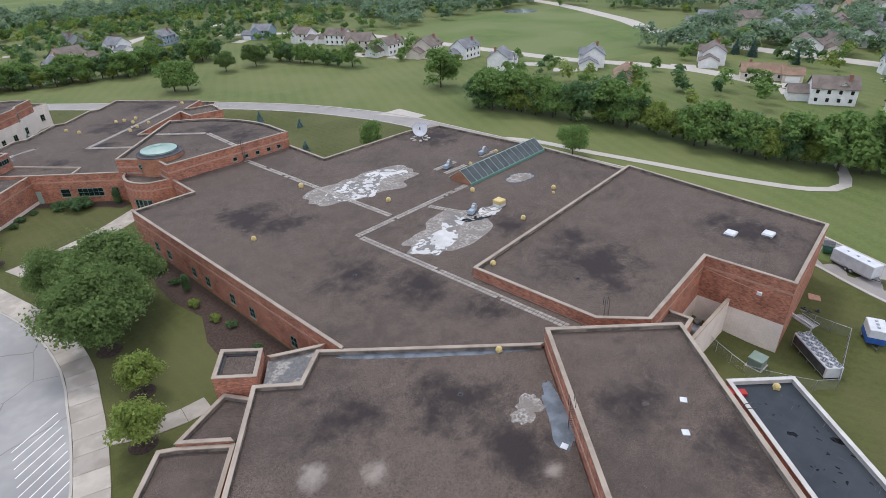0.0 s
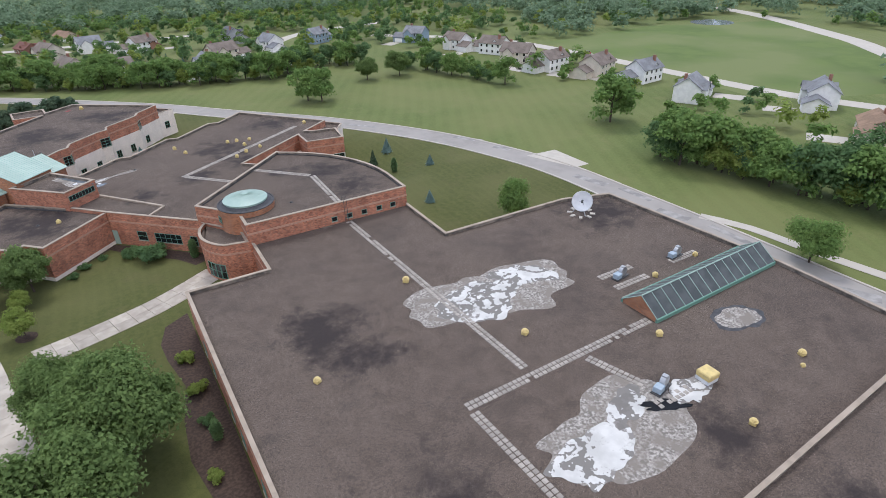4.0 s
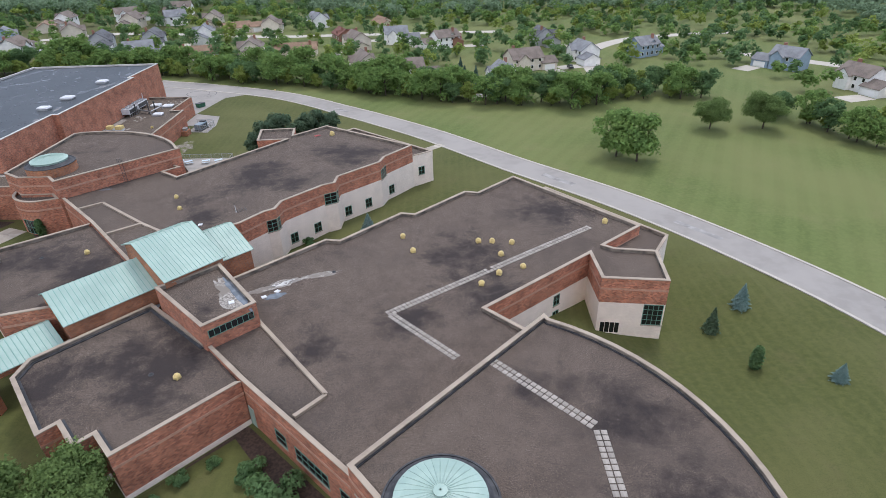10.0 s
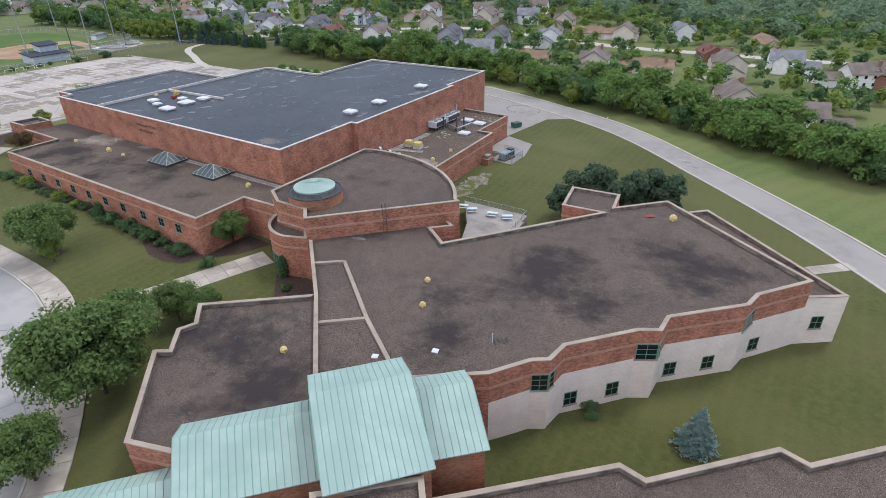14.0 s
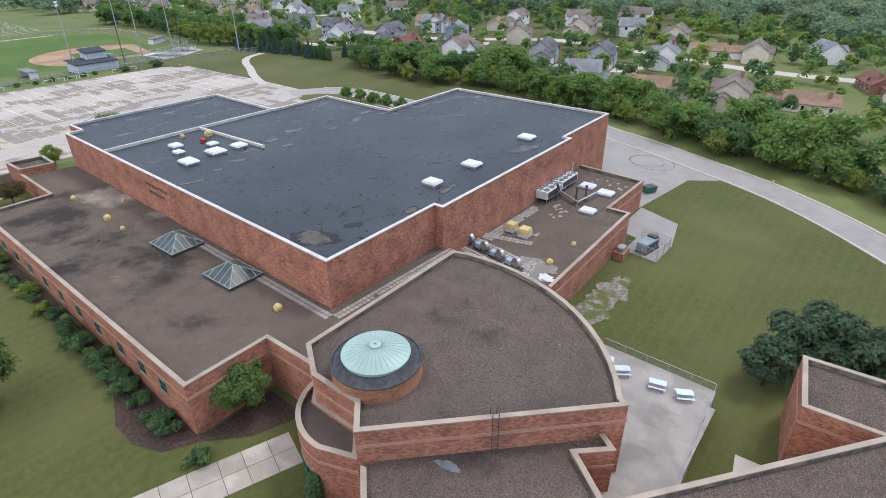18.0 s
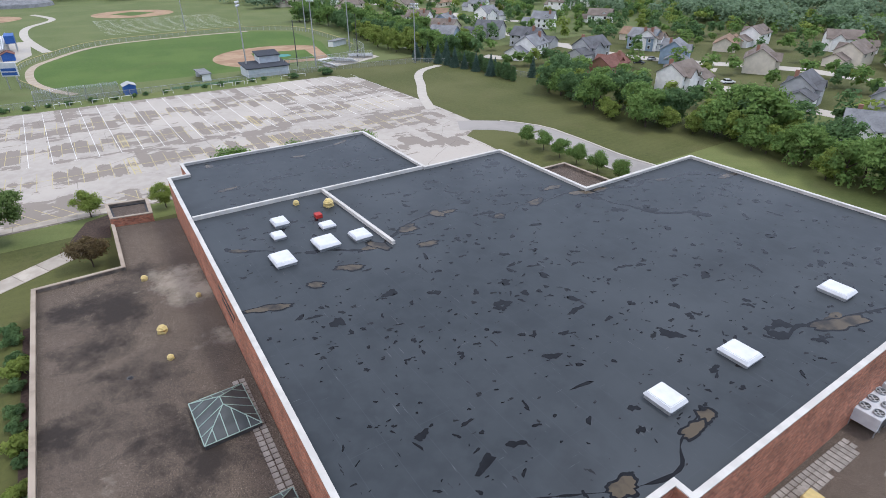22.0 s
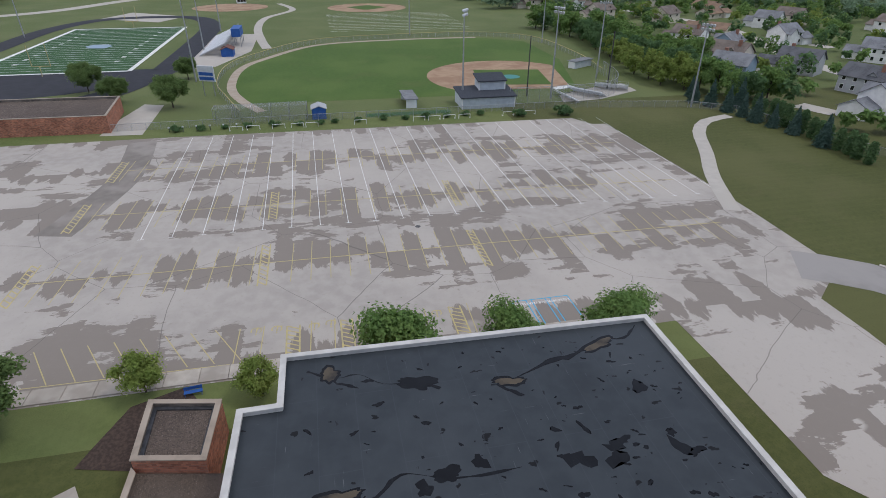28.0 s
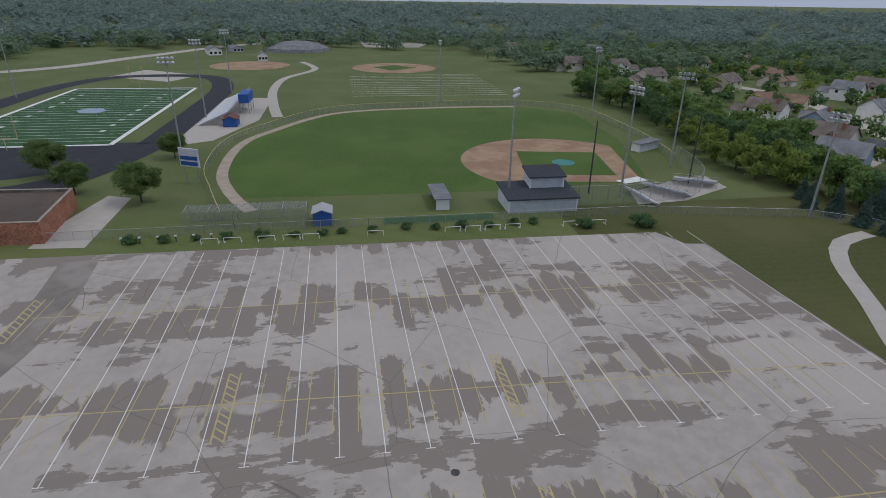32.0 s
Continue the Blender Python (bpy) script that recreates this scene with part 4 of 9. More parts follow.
# ---- school wings ----
W_A = wing("school_wing", [(77.5, -104.2), (90, -104.2), (90, -93.8), (120.4, -93.8), (120.4, -109), (147, -109.2), (156.5, -112.3), (159.2, -146),
     (158.5, -167.5), (104.5, -170.8), (105.3, -191), (98.1, -188.9), (79.7, -170.2)], 0.3,
     "long red brick school wing with a flat gravel roof", skip=(2, 8, 9, 10, 11))
wing("school_wing", [(104.5, -170.8), (158.5, -167.6), (154.5, -206.6), (131.2, -208.3), (130.8, -195.6), (110, -197), (105.5, -191.5)], 1.4,
     "raised brick school wing with a stained gravel roof", block={3, 4}, drop_to=7.2)
wing("school_wing", [(98, -188.7), (110.2, -200.7), (76, -238), (64, -226)], 2.6, "higher brick school wing with a flat gravel roof")
wing("school_wing", [(72.6, -171.4), (77.5, -167.8), (98, -188.5), (64, -226), (42, -199.5), (68.5, -167.6)], 0.1,
     "brick school wing with a gravel roof and a ponding patch", skip=(2,))
wing("school_wing", [(108.6, -207.7), (114.4, -213.4), (98, -231.5), (92, -226)], -1.5, "low annex with a black membrane roof", coping=COPING_WHITE, roof=MEMBRANE)
FAN1 = [(83.5, -80.3), (105.1, -58.4), *arc_points(89.6, -86, 31, 59, -4, 12), (120.4, -93.8), (89.6, -93.8), (89.6, -88.5), (86.5, -84)]
W_FAN1 = wing("school_wing", FAN1, 3.8, "fan-shaped brick wing with a curved wall and gravel roof", upstand=0.12)
W_B = wing("school_wing", [(68.5, -64.5), (84, -79.5), (104.8, -58.4), (98.5, -51.8), (116.2, -37.9), (116.2, -45.2), (125.8, -46.6), (127, -37.7), (120.5, -36.4), (119.2, -35.3), (127.1, -29), (108.2, -4.8),
     (100.2, -12.6), (97.6, -11.9), (87.9, -21.5), (85.4, -20.8), (75.5, -30.8), (73.0, -30.3), (60, -42.5), (62.2, -57.9)], 0.3,
     "brick classroom wing with a stepped side and gravel roof", skip=(1, 18), noband=(19,), block={3, 4, 5, 6}, drop_to=4.2)
wing("school_wing", [(126.8, -37.6), (131.7, -30.3), (114.5, -8), (112, -9.9), (127, -29.1), (119.3, -35.2), (120.4, -36.3)], -1.0,
     "low cream block strip with a gravel roof beside the classroom wing", brick=BLOCK, bands=False, skip=(3, 4, 5, 6))
wing("school_wing", [(51, -48), (62, -57.5), (68.6, -64.8), (58.3, -75.3), (55.3, -72.3), (53.8, -73.9), (50.5, -70.6), (49.1, -72.2), (40.5, -63), (40.5, -59.5)], 0.2,
     "brick wing beside the entrance with a gravel roof", upstand=0.3, foundation=True, skip=(1,))
W_T = wing("school_wing", [(52.8, -49.1), (59.8, -43), (68, -53.5), (62.5, -58.5)], 3.6, "small raised brick roof block with clerestory windows", bands=False)
W_M = wing("school_wing", [(20.3, -14.9), (31.7, -26), (45.2, -40.7), (51.6, -32.9), (58.3, -28.1), (61.3, -23.9), (63, -22.8), (63.5, -19.6), (69.8, -12.7), (72.1, -11.4), (72.3, -8.2), (80.1, -0.7),
     (80.9, 2.4), (86.6, 9.5), (64.3, 26.9), (57.3, 19.9), (56.5, 25.6), (47.9, 25.0), (49.2, 16.4), (55.9, 16.7), (38.6, -5.4), (34.5, -2.2), (37.1, 0.2), (34.9, 1.8), (20.7, -13.3)], 2.8,
     "brick and cream block classroom wing with a stepped side", skip=(2, 23, 24), noband=(1,), block={4, 5, 6, 7, 8, 9, 10, 11, 12}, courses=((1.7, 0.36),))
wing("school_wing", [(31.3, -25.7), (19.9, -34.8), (23, -37.8), (22.2, -39.6), (24.9, -42.6), (23.4, -43.6), (33.4, -53.3), (41.4, -50.9), (48.1, -43.1), (44.9, -37.9)], 2.5,
     "brick wing with stepped corners and a gravel roof", foundation=True, skip=(7, 8, 9))
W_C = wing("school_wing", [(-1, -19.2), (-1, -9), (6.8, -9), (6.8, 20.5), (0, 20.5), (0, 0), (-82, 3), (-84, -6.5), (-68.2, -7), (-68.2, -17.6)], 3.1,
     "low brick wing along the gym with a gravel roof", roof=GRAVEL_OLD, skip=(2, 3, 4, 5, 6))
FAN2 = [(6.8, -9.2), (6.8, 15.9), *arc_points(13, -9, 26, 100, 28, 12), (36.8, 2.7), (19.5, -14.6), (17, -12), (11, -12)]
wing("school_wing", FAN2, 6.1, "fan-shaped brick wing with a curved wall and gravel roof")
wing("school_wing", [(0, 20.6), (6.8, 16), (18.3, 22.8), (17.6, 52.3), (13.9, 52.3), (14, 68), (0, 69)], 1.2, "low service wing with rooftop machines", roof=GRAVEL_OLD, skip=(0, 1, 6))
W_GYM = wing("gym", [(0, 0), (0, 20.6), (1.5, 20.6), (1.5, 60.5), (0, 60.5), (0, 81), (-41.4, 81), (-41.4, 55.3), (-62.9, 55.8), (-63.3, 40), (-87.2, 40.5), (-88.2, 6.1), (-82.2, 6), (-82.2, 3)], 9.4,
     "large tall red brick gym block with a black membrane roof", coping=COPING_WHITE, roof=MEMBRANE, bands=False, parapet=0.35)
wing("school_wing", [(-91, -6.5), (-89.7, 0), (-82.8, -0.4), (-84, -6.4)], 4.0, "small brick entrance tower with a sunken gravel roof", bands=False, upstand=0.3)
wing("school_wing", [(69, -158.8), (72.8, -162.6), (69.5, -166.8), (65.6, -163.1)], 0.4, "small brick entrance tower with a sunken gravel roof", bands=False, upstand=0.3)

# ---- windows ----
def wall_frame(p, q, s, z):
    """The pose on a wall from p to q, whose outer side is on the right of that way: x along it, y outwards."""
    p, q = Vector(p), Vector(q)
    d = (q - p).normalized()
    n = Vector((d.y, -d.x))
    o = p + d * s
    return Matrix(((d.x, n.x, 0, o.x), (d.y, n.y, 0, o.y), (0, 0, 1, z), (0, 0, 0, 1)))


def wall_window(wing_root, p, q, s, z, w, h, cols=2, rows=2, sill=True, frame_mat=None):
    m = wall_frame(p, q, s, z)
    bm = bmesh.new()
    rings = [[bm.verts.new(m @ Vector((x, y, z))) for x, z in ring] for y in (-0.05, 0.06)
             for ring in (((0, 0), (w, 0), (w, h), (0, h)), ((0.09, 0.09), (w - 0.09, 0.09), (w - 0.09, h - 0.09), (0.09, h - 0.09)))]
    for k in range(4):
        j = (k + 1) % 4
        for p, q in ((0, 1), (1, 3), (3, 2), (2, 0)):
            bm.faces.new((rings[p][k], rings[p][j], rings[q][j], rings[q][k]))
    bmesh.ops.recalc_face_normals(bm, faces=bm.faces[:])
    f = part("window", bm, frame_mat or GREEN_FRAME, wing_root, "dark window in a green frame")
    for k in range(1, cols):
        bm = bmesh.new()
        box(bm, w * k / cols - 0.035, -0.05, 0.085, w * k / cols + 0.035, 0.055, h - 0.085, m)
        part("mullion", bm, frame_mat or GREEN_FRAME, f)
    for k in range(1, rows):
        bm = bmesh.new()
        box(bm, 0.085, -0.05, h * k / rows - 0.035, w - 0.085, 0.05, h * k / rows + 0.035, m)
        part("transom", bm, frame_mat or GREEN_FRAME, f)
    for c in range(cols):
        for r in range(rows):
            bm = bmesh.new()
            box(bm, w * c / cols + 0.03, -0.04, h * r / rows + 0.03, w * (c + 1) / cols - 0.03, 0.025, h * (r + 1) / rows - 0.03, m)
            part("pane", bm, GLASS, f)
    if sill:
        bm = bmesh.new()
        box(bm, -0.1, -0.05, -0.14, w + 0.1, 0.14, -0.005, m)
        part("sill", bm, COPING, f)
    return f


AW = ((77.5, -104.2), (79.6, -167.1))
for s in (8, 13.2, 23, 28, 36.2, 42.2, 53.5):
    wall_window(W_A, *AW, s, -5.5, 1.6, 1.9, 2, 2)
for s, w in ((6.2, 2.2), (10.2, 6.0), (18.2, 1.6)):
    wall_window(W_B, (68.5, -64.5), (84, -79.5), s, -5.2, w, 2.0, max(1, int(w / 1.2)), 2)
bm = bmesh.new()
box(bm, 0.3, -0.05, -6.6, 1.5, 0.07, -3.6, wall_frame((68.5, -64.5), (84, -79.5), 0, 0))
part("door", bm, COPPER, W_B, "pale green steel door")
wall_window(W_T, (62.5, -58.5), (68, -53.5), 0.6, 1.5, 6.2, 1.15, 8, 1, False)
for s in (15.2, 18.2, 21.2, 24.3, 27.2):
    wall_window(W_FAN1, (89.6, -93.8), (120.4, -93.8), s, 0.35, 1.1, 0.95, 1, 1)
wall_window(W_B, (116.2, -45.2), (125.8, -46.6), 6.6, -7.7, 2.9, 3.7, 4, 4)
wall_window(W_B, (125.8, -46.6), (127, -37.7), 0.1, -7.7, 1.0, 3.7, 1, 4)
wall_window(W_B, (116.2, -45.2), (125.8, -46.6), 0.5, -9.6, 3.0, 2.1, 4, 1, False, BLOCK)
for z in (-6.2, -9.2):
    wall_window(W_B, (98.5, -51.8), (116.2, -37.9), 14.4, z, 1.4, 1.9, 2, 2)
for p, q, spots in (((63.5, -19.6), (69.8, -12.7), (0.5, 6.1)), ((72.3, -8.2), (80.1, -0.7), (0.6, 6.0)), ((80.9, 2.4), (86.6, 9.5), (0.6,)), ((51.6, -32.9), (61.3, -23.9), (10.2,))):
    for s in spots:
        wall_window(W_M, p, q, s, -6.3, 1.7, 2.0, 2, 2)
# corner bays: a tall window on the short face and a narrow one round the corner
for p, q, r in (((61.3, -23.9), (63, -22.8), (63.5, -19.6)), ((69.8, -12.7), (72.1, -11.4), (72.3, -8.2)), ((80.1, -0.7), (80.9, 2.4), None)):
    for u, v, width in ((p, q, None), (q, r, 1.0)):
        if v is None:
            continue
        d = (Vector(v) - Vector(u)).normalized()
        n = Vector((d.y, -d.x)) * 0.05
        width = width or (Vector(v) - Vector(u)).length - 0.1
        wall_window(W_M, tuple(Vector(u) + n), tuple(Vector(v) + n), 0.05, -1.35, width, 2.3, 2 if width > 1.2 else 1, 3)
for s in (5, 10, 15.5, 22, 28, 34, 40, 46, 52, 58):
    wall_window(W_C, (-68.2, -17.6), (-1, -19.2), 65.6 - s, -0.9, 1.6, 1.7, 2, 2)

# low east end of the middle wing, and the entrance porch roofs
W_M2 = wing("school_wing", [(86.6, 9.5), (91.3, 12.6), (70.4, 32.5), (64.3, 26.9)], 0.2, "low cream block end of the classroom wing", brick=BLOCK, bands=False, skip=(3,))
wall_window(W_M2, (86.6, 9.5), (91.3, 12.6), 1.5, -4.85, 1.7, 2.0, 2, 2)
wing("school_wing", [(66.2, -164), (68.4, -167.6), (63.4, -171.7), (58.7, -167.3)], -1.9, "low entrance roof with gravel and tan coping", bands=False, skip=(1,))
wing("school_wing", [(57, -166.4), (58.7, -167.5), (63.4, -171.9), (53, -184), (48, -176)], -2.3, "low entrance roof with gravel and tan coping", bands=False)
wing("school_wing", [(79.6, -166.8), (76.5, -168.6), (72.5, -171.6), (69.8, -167.2), (72.9, -163.2)], -0.6, "small low link roof beside the entrance tower", bands=False, skip=(0, 1, 2, 3), roof=GREY_LINK)
wing("school_wing", [(-41.6, 55.6), (-62.0, 56.1), (-61.4, 71), (-41.6, 71.6)], 4.2, "low gravel-roofed block behind the gym", bands=False, skip=(0,))
W_V1 = wing("school_wing", [*arc_points(90.5, -86.5, 8.0, 128, 232, 12), (89.6, -93.7), (89.6, -88.4), (86.4, -83.9), (84.5, -81)], 0.6, "low curved brick entrance below the dome", bands=True, liner=False)
W_V2 = wing("school_wing", [*arc_points(15.0, -9.2, 6.7, 180, 275, 12), (19.4, -14.5), (16.9, -11.9), (10.9, -11.9), (8.4, -9.15)], 2.6, "low curved brick entrance below the dome", bands=True, liner=False)
for cx, cy, zb, a0, vr in ((90.5, -86.5, -6.2, 196, 8.02), (15.0, -9.2, -4.2, 236, 6.72)):
    for k in range(4):
        a = radians(a0 + 8 * k)
        p = (cx + vr * math.cos(a), cy + vr * math.sin(a))
        q = (cx + vr * math.cos(a + radians(7.5)), cy + vr * math.sin(a + radians(7.5)))
        wall_window(W_V1 if cx > 50 else W_V2, p, q, 0.0, zb, 1.04, 2.9, 1, 2, False)


# ---- domes ----
def dome(x, y, z, r):
    root = tagged(thing("dome", (x, y, z)), "round pale green metal dome on an orange brick drum", "dome", "entrance domes")
    bm = bmesh.new()
    rings = lathe(bm, [(r + 1.15, -6.0), (r + 1.15, 0.0)], 40)
    uv = bm.loops.layers.uv.new("UVMap")
    for f in bm.faces:
        for lp in f.loops:
            lp[uv].uv = (math.atan2(lp.vert.co.y, lp.vert.co.x) * (r + 1.15), lp.vert.co.z)
    part("drum", bm, BRICK_ORANGE, root)
    bm = bmesh.new()
    lathe(bm, [(r + 1.2, 0.0), (r + 1.2, 0.12), (r + 1.0, 0.16), (r + 0.95, 0.02)], 40)
    part("drum_coping", bm, FLASHING, root)
    bm = bmesh.new()
    lathe(bm, [(r + 1.05, 0.05), (r + 0.6, 0.15), (r + 0.15, 0.5), (r - 0.1, 0.55)], 40)
    part("membrane_ring", bm, FLASHING, root)
    bm = bmesh.new()
    lathe(bm, [(r, 0.3), (r, 0.78), (r + 0.08, 0.8), (r + 0.08, 0.86), (r, 0.9), (r * 0.75, 1.2), (r * 0.45, 1.45), (0.55, 1.62), (0.0, 1.66)], 40)
    part("roof", bm, COPPER, root, smooth=False)
    bm = bmesh.new()
    lathe(bm, [(0.6, 1.6), (0.6, 1.78), (0.1, 1.84)], 20)
    part("cap", bm, COPPER, root)
    for k in range(32):
        a = 2 * math.pi * k / 32
        bm = bmesh.new()
        pts = [(r, 0.88), (r * 0.75, 1.22), (r * 0.45, 1.47), (0.6, 1.64)]
        for (r0, z0), (r1, z1) in zip(pts, pts[1:]):
            rod(bm, (r0 * math.cos(a), r0 * math.sin(a), z0), (r1 * math.cos(a), r1 * math.sin(a), z1), 0.035, seg=4, caps=False)
        part("rib", bm, COPPER, root)
    return root


D1 = dome(91.9, -84.9, 4.3, 3.9)
wall_window(D1, (-5.2, 0.0), (-5.0, -1.2), 0.0, -2.6, 1.2, 1.2, 2, 2, False)
dome(15.3, -7.4, 7.3, 3.3)


# ---- green metal entrance roofs ----
def metal_gable(a, b, z, near, far, drop_near, drop_far, foot, label):
    """A ridge from a to b with a long near slope and a far one, standing seams, and walls below."""
    a, b = Vector(a), Vector(b)
    d = (b - a).normalized()
    n = Vector((d.y, -d.x))
    length = (b - a).length
    root = tagged(thing("metal_roof"), label, "roof", "green metal entrance roofs")
    bm = bmesh.new()
    uv = bm.loops.layers.uv.new("UVMap")
    w0 = a + n * (near - 0.5) + d * 0.3
    w1 = b + n * (near - 0.5) - d * 0.3
    f0, f1 = b - n * (far - 0.5) - d * 0.3, a - n * (far - 0.5) + d * 0.3
    zn, zf = z - drop_near * (near - 0.5) / near - 0.1, z - drop_far * (far - 0.5) / far - 0.1
    lo = [bm.verts.new((*p, foot)) for p in (w0, w1, f0, f1)]
    hi = [bm.verts.new((*p, h)) for p, h in ((w0, zn), (w1, zn), (f0, zf), (f1, zf))]
    r0, r1 = bm.verts.new((*(a + d * 0.3), z - 0.1)), bm.verts.new((*(b - d * 0.3), z - 0.1))
    for f in ((lo[0], lo[1], hi[1], hi[0]), (lo[1], lo[2], hi[2], r1, hi[1]), (lo[2], lo[3], hi[3], hi[2]), (lo[3], lo[0], hi[0], r0, hi[3])):
        fc = bm.faces.new(f)
        for lp in fc.loops:
            c = lp.vert.co
            lp[uv].uv = (Vector((c.x, c.y)).dot(d) + Vector((c.x, c.y)).dot(n), c.z)
    part("wall", bm, BRICK_ORANGE, root)
    for side, run, drop in ((n, near, drop_near), (-n, far, drop_far)):
        bm = bmesh.new()
        p = [(*a, z), (*b, z), (*(b + side * run), z - drop), (*(a + side * run), z - drop)]
        top = [bm.verts.new(c) for c in p]
        bot = [bm.verts.new((c[0], c[1], c[2] - 0.12)) for c in p]
        bm.faces.new(top)
        bm.faces.new(bot[::-1])
        for i in range(4):
            j = (i + 1) % 4
            bm.faces.new((top[i], bot[i], bot[j], top[j]))
        bmesh.ops.recalc_face_normals(bm, faces=bm.faces[:])
        slope = part("slope", bm, COPPER, root)
        k, cnt = 0, int(length / 0.62)
        for k in range(cnt + 1):
            o = a + d * (length * k / cnt)
            bm = bmesh.new()
            rod(bm, (*o, z + 0.02), (*(o + side * run), z - drop + 0.02), 0.035, seg=4)
            part("seam", bm, GREEN_SEAM, slope)
    return root


GREEN_SEAM = material("green_metal_seam", (0.2, 0.38, 0.32), rough=0.45)
metal_gable((48, -43.4), (54.3, -36.5), 7.6, 8.6, 4.5, 3.2, 1.7, -1.0, "tall pale green standing-seam entrance roof")
metal_gable((39.3, -51.8), (47.8, -42.8), 5.0, 5.6, 3.4, 2.8, 1.7, -1.5, "middle pale green standing-seam entrance roof")
K3 = metal_gable((32.6, -61.4), (39.8, -53.2), 1.6, 4.0, 2.6, 1.9, 1.2, -1.35, "low pale green porch roof on brick piers")
metal_gable((53.6, -36.6), (58.4, -32.0), 5.0, 6.4, 3.2, 2.6, 1.3, -9.0, "small pale green standing-seam roof on brick walls")
for x, y in ((34.2, -61.0), (36.6, -62.6)):
    bm = bmesh.new()
    box(bm, x - 0.6, y - 0.6, ground_z(x) - 0.3, x + 0.6, y + 0.6, -1.3)
    part("pier", bm, BRICK_ORANGE, K3)
# raised roof strips with tan edges beside the entrance
def curb(root, pts, z, w=0.5, h=0.35, mat=None):
    for p, q in zip(pts, pts[1:]):
        bm = bmesh.new()
        m = wall_frame(p, q, 0, z)
        box(bm, 0, -w / 2, 0, (Vector(q) - Vector(p)).length, w / 2, h, m)
        part("roof_curb", bm, mat or COPING, root)


curb(W_M, [(25.6, -19.5), (29, -16.9), (40.6, -26.4), (48.6, -32.1)], 2.3)
curb(W_M, [(36, -30.1), (40.4, -26.5)], 2.304)
curb(W_B, [(67.4, -52.6), (79, -67.2), (76, -70.4)], -0.2)
curb(W_GYM, [(-64.3, 2.9), (-63.4, 39.8)], 9.05, 0.45, 0.55, COPING_WHITE)
curb(W_GYM, [(-63.6, 21.7), (-42.6, 22.3)], 9.05, 0.45, 0.5, COPING_WHITE)


# ---- things on the roofs ----
def mushroom_vent():
    root = tagged(thing("roof_vent"), "yellow beehive-shaped metal roof vent on the gravel", "vent", "yellow roof vents")
    part("base", bevelled(-0.5, -0.5, -0.02, 0.5, 0.5, 0.3, 0.04), VENT_YELLOW, root)
    bm = bmesh.new()
    lathe(bm, [(0.42, 0.3), (0.42, 0.45), (0.62, 0.47), (0.62, 0.62), (0.5, 0.68), (0.5, 0.78), (0.4, 0.84), (0.4, 0.92), (0.22, 1.02), (0.0, 1.06)], 16)
    part("hood", bm, VENT_YELLOW, root, smooth=False)
    return root


ROOF_Z = {"A": -0.2, "D": 0.9, "F": 2.1, "E": -0.4, "G": -2.0, "B": -0.2, "BW": -0.3, "M": 2.3, "MW": 2.0, "C": 2.6, "S": 0.7, "GYM": 9.05}
vent = mushroom_vent()
first_vent = True
VENTS = [("A", 107.3, -118.9, 1), ("A", 114.7, -139, 1.05), ("A", 88, -133.2, 0.95), ("A", 125.6, -164.4, 0.95), ("A", 129.3, -148.6, 1), ("A", 140.9, -160.6, 1), ("A", 140.2, -138.3, 0.95),
         ("A", 150.5, -137.4, 0.9), ("A", 138.9, -161.9, 0.6), ("D", 107.9, -171.9, 0.9), ("E", 93.5, -184.9, 0.9), ("G", 111.6, -212.4, 0.9),
         ("BW", 60.5, -63.3, 0.9), ("B", 86.1, -29.6, 1), ("B", 88.0, -34.7, 1), ("B", 98.9, -32.1, 1), ("B", 101.2, -32.3, 1), ("B", 104.4, -32.9, 1), ("B", 102.2, -36.7, 1)]
VENTS2 = [("B", 101.3, -42.4, 1), ("B", 105.2, -40.7, 0.95), ("B", 98.4, -45.2, 1), ("B", 121.7, -26.4, 1.1), ("M", 42.2, -15.2, 0.85), ("M", 44.9, -20.5, 0.85), ("MW", 35.9, -35.7, 0.85),
          ("M", 66.6, 20.6, 1.25), ("C", -63.5, -4.9, 0.9), ("C", -49.6, -5.1, 1.2), ("C", -55.2, 0.2, 0.7), ("C", -43.9, -5.3, 0.75), ("C", -5.3, -4.2, 1.1), ("S", 14.6, 29.4, 1.0),
          ("S", 14.8, 36.7, 0.8), ("GYM", -58.2, 20.3, 1.5), ("GYM", -61.4, 16.6, 0.9)]
for key, x, y, s in VENTS + VENTS2:
    m = Matrix.Translation((x, y, ROOF_Z[key])) @ Matrix.Rotation(0.4 + x, 4, 'Z') @ Matrix.Diagonal((0.88 * s, 0.88 * s, 0.88 * s, 1))
    if first_vent:
        vent.matrix_basis, first_vent = m, False
    else:
        copy_thing(vent, m)


def roof_hatch(w, d, h):
    root = tagged(thing("roof_hatch"), "white domed roof hatch on a raised curb", "roof hatch", "white roof hatches")
    part("curb", bevelled(-w / 2 + 0.12, -d / 2 + 0.12, -0.02, w / 2 - 0.12, d / 2 - 0.12, h * 0.5, 0.03), METAL, root)
    bm = bmesh.new()
    box(bm, -w / 2, -d / 2, h * 0.5, w / 2, d / 2, h)
    for v in bm.verts:
        if v.co.z > h * 0.75:
            v.co.x *= 0.82
            v.co.y *= 0.82
    bmesh.ops.bevel(bm, geom=bm.edges[:], offset=0.06, segments=2, affect='EDGES')
    part("lid", bm, WHITE_METAL, root)
    return root


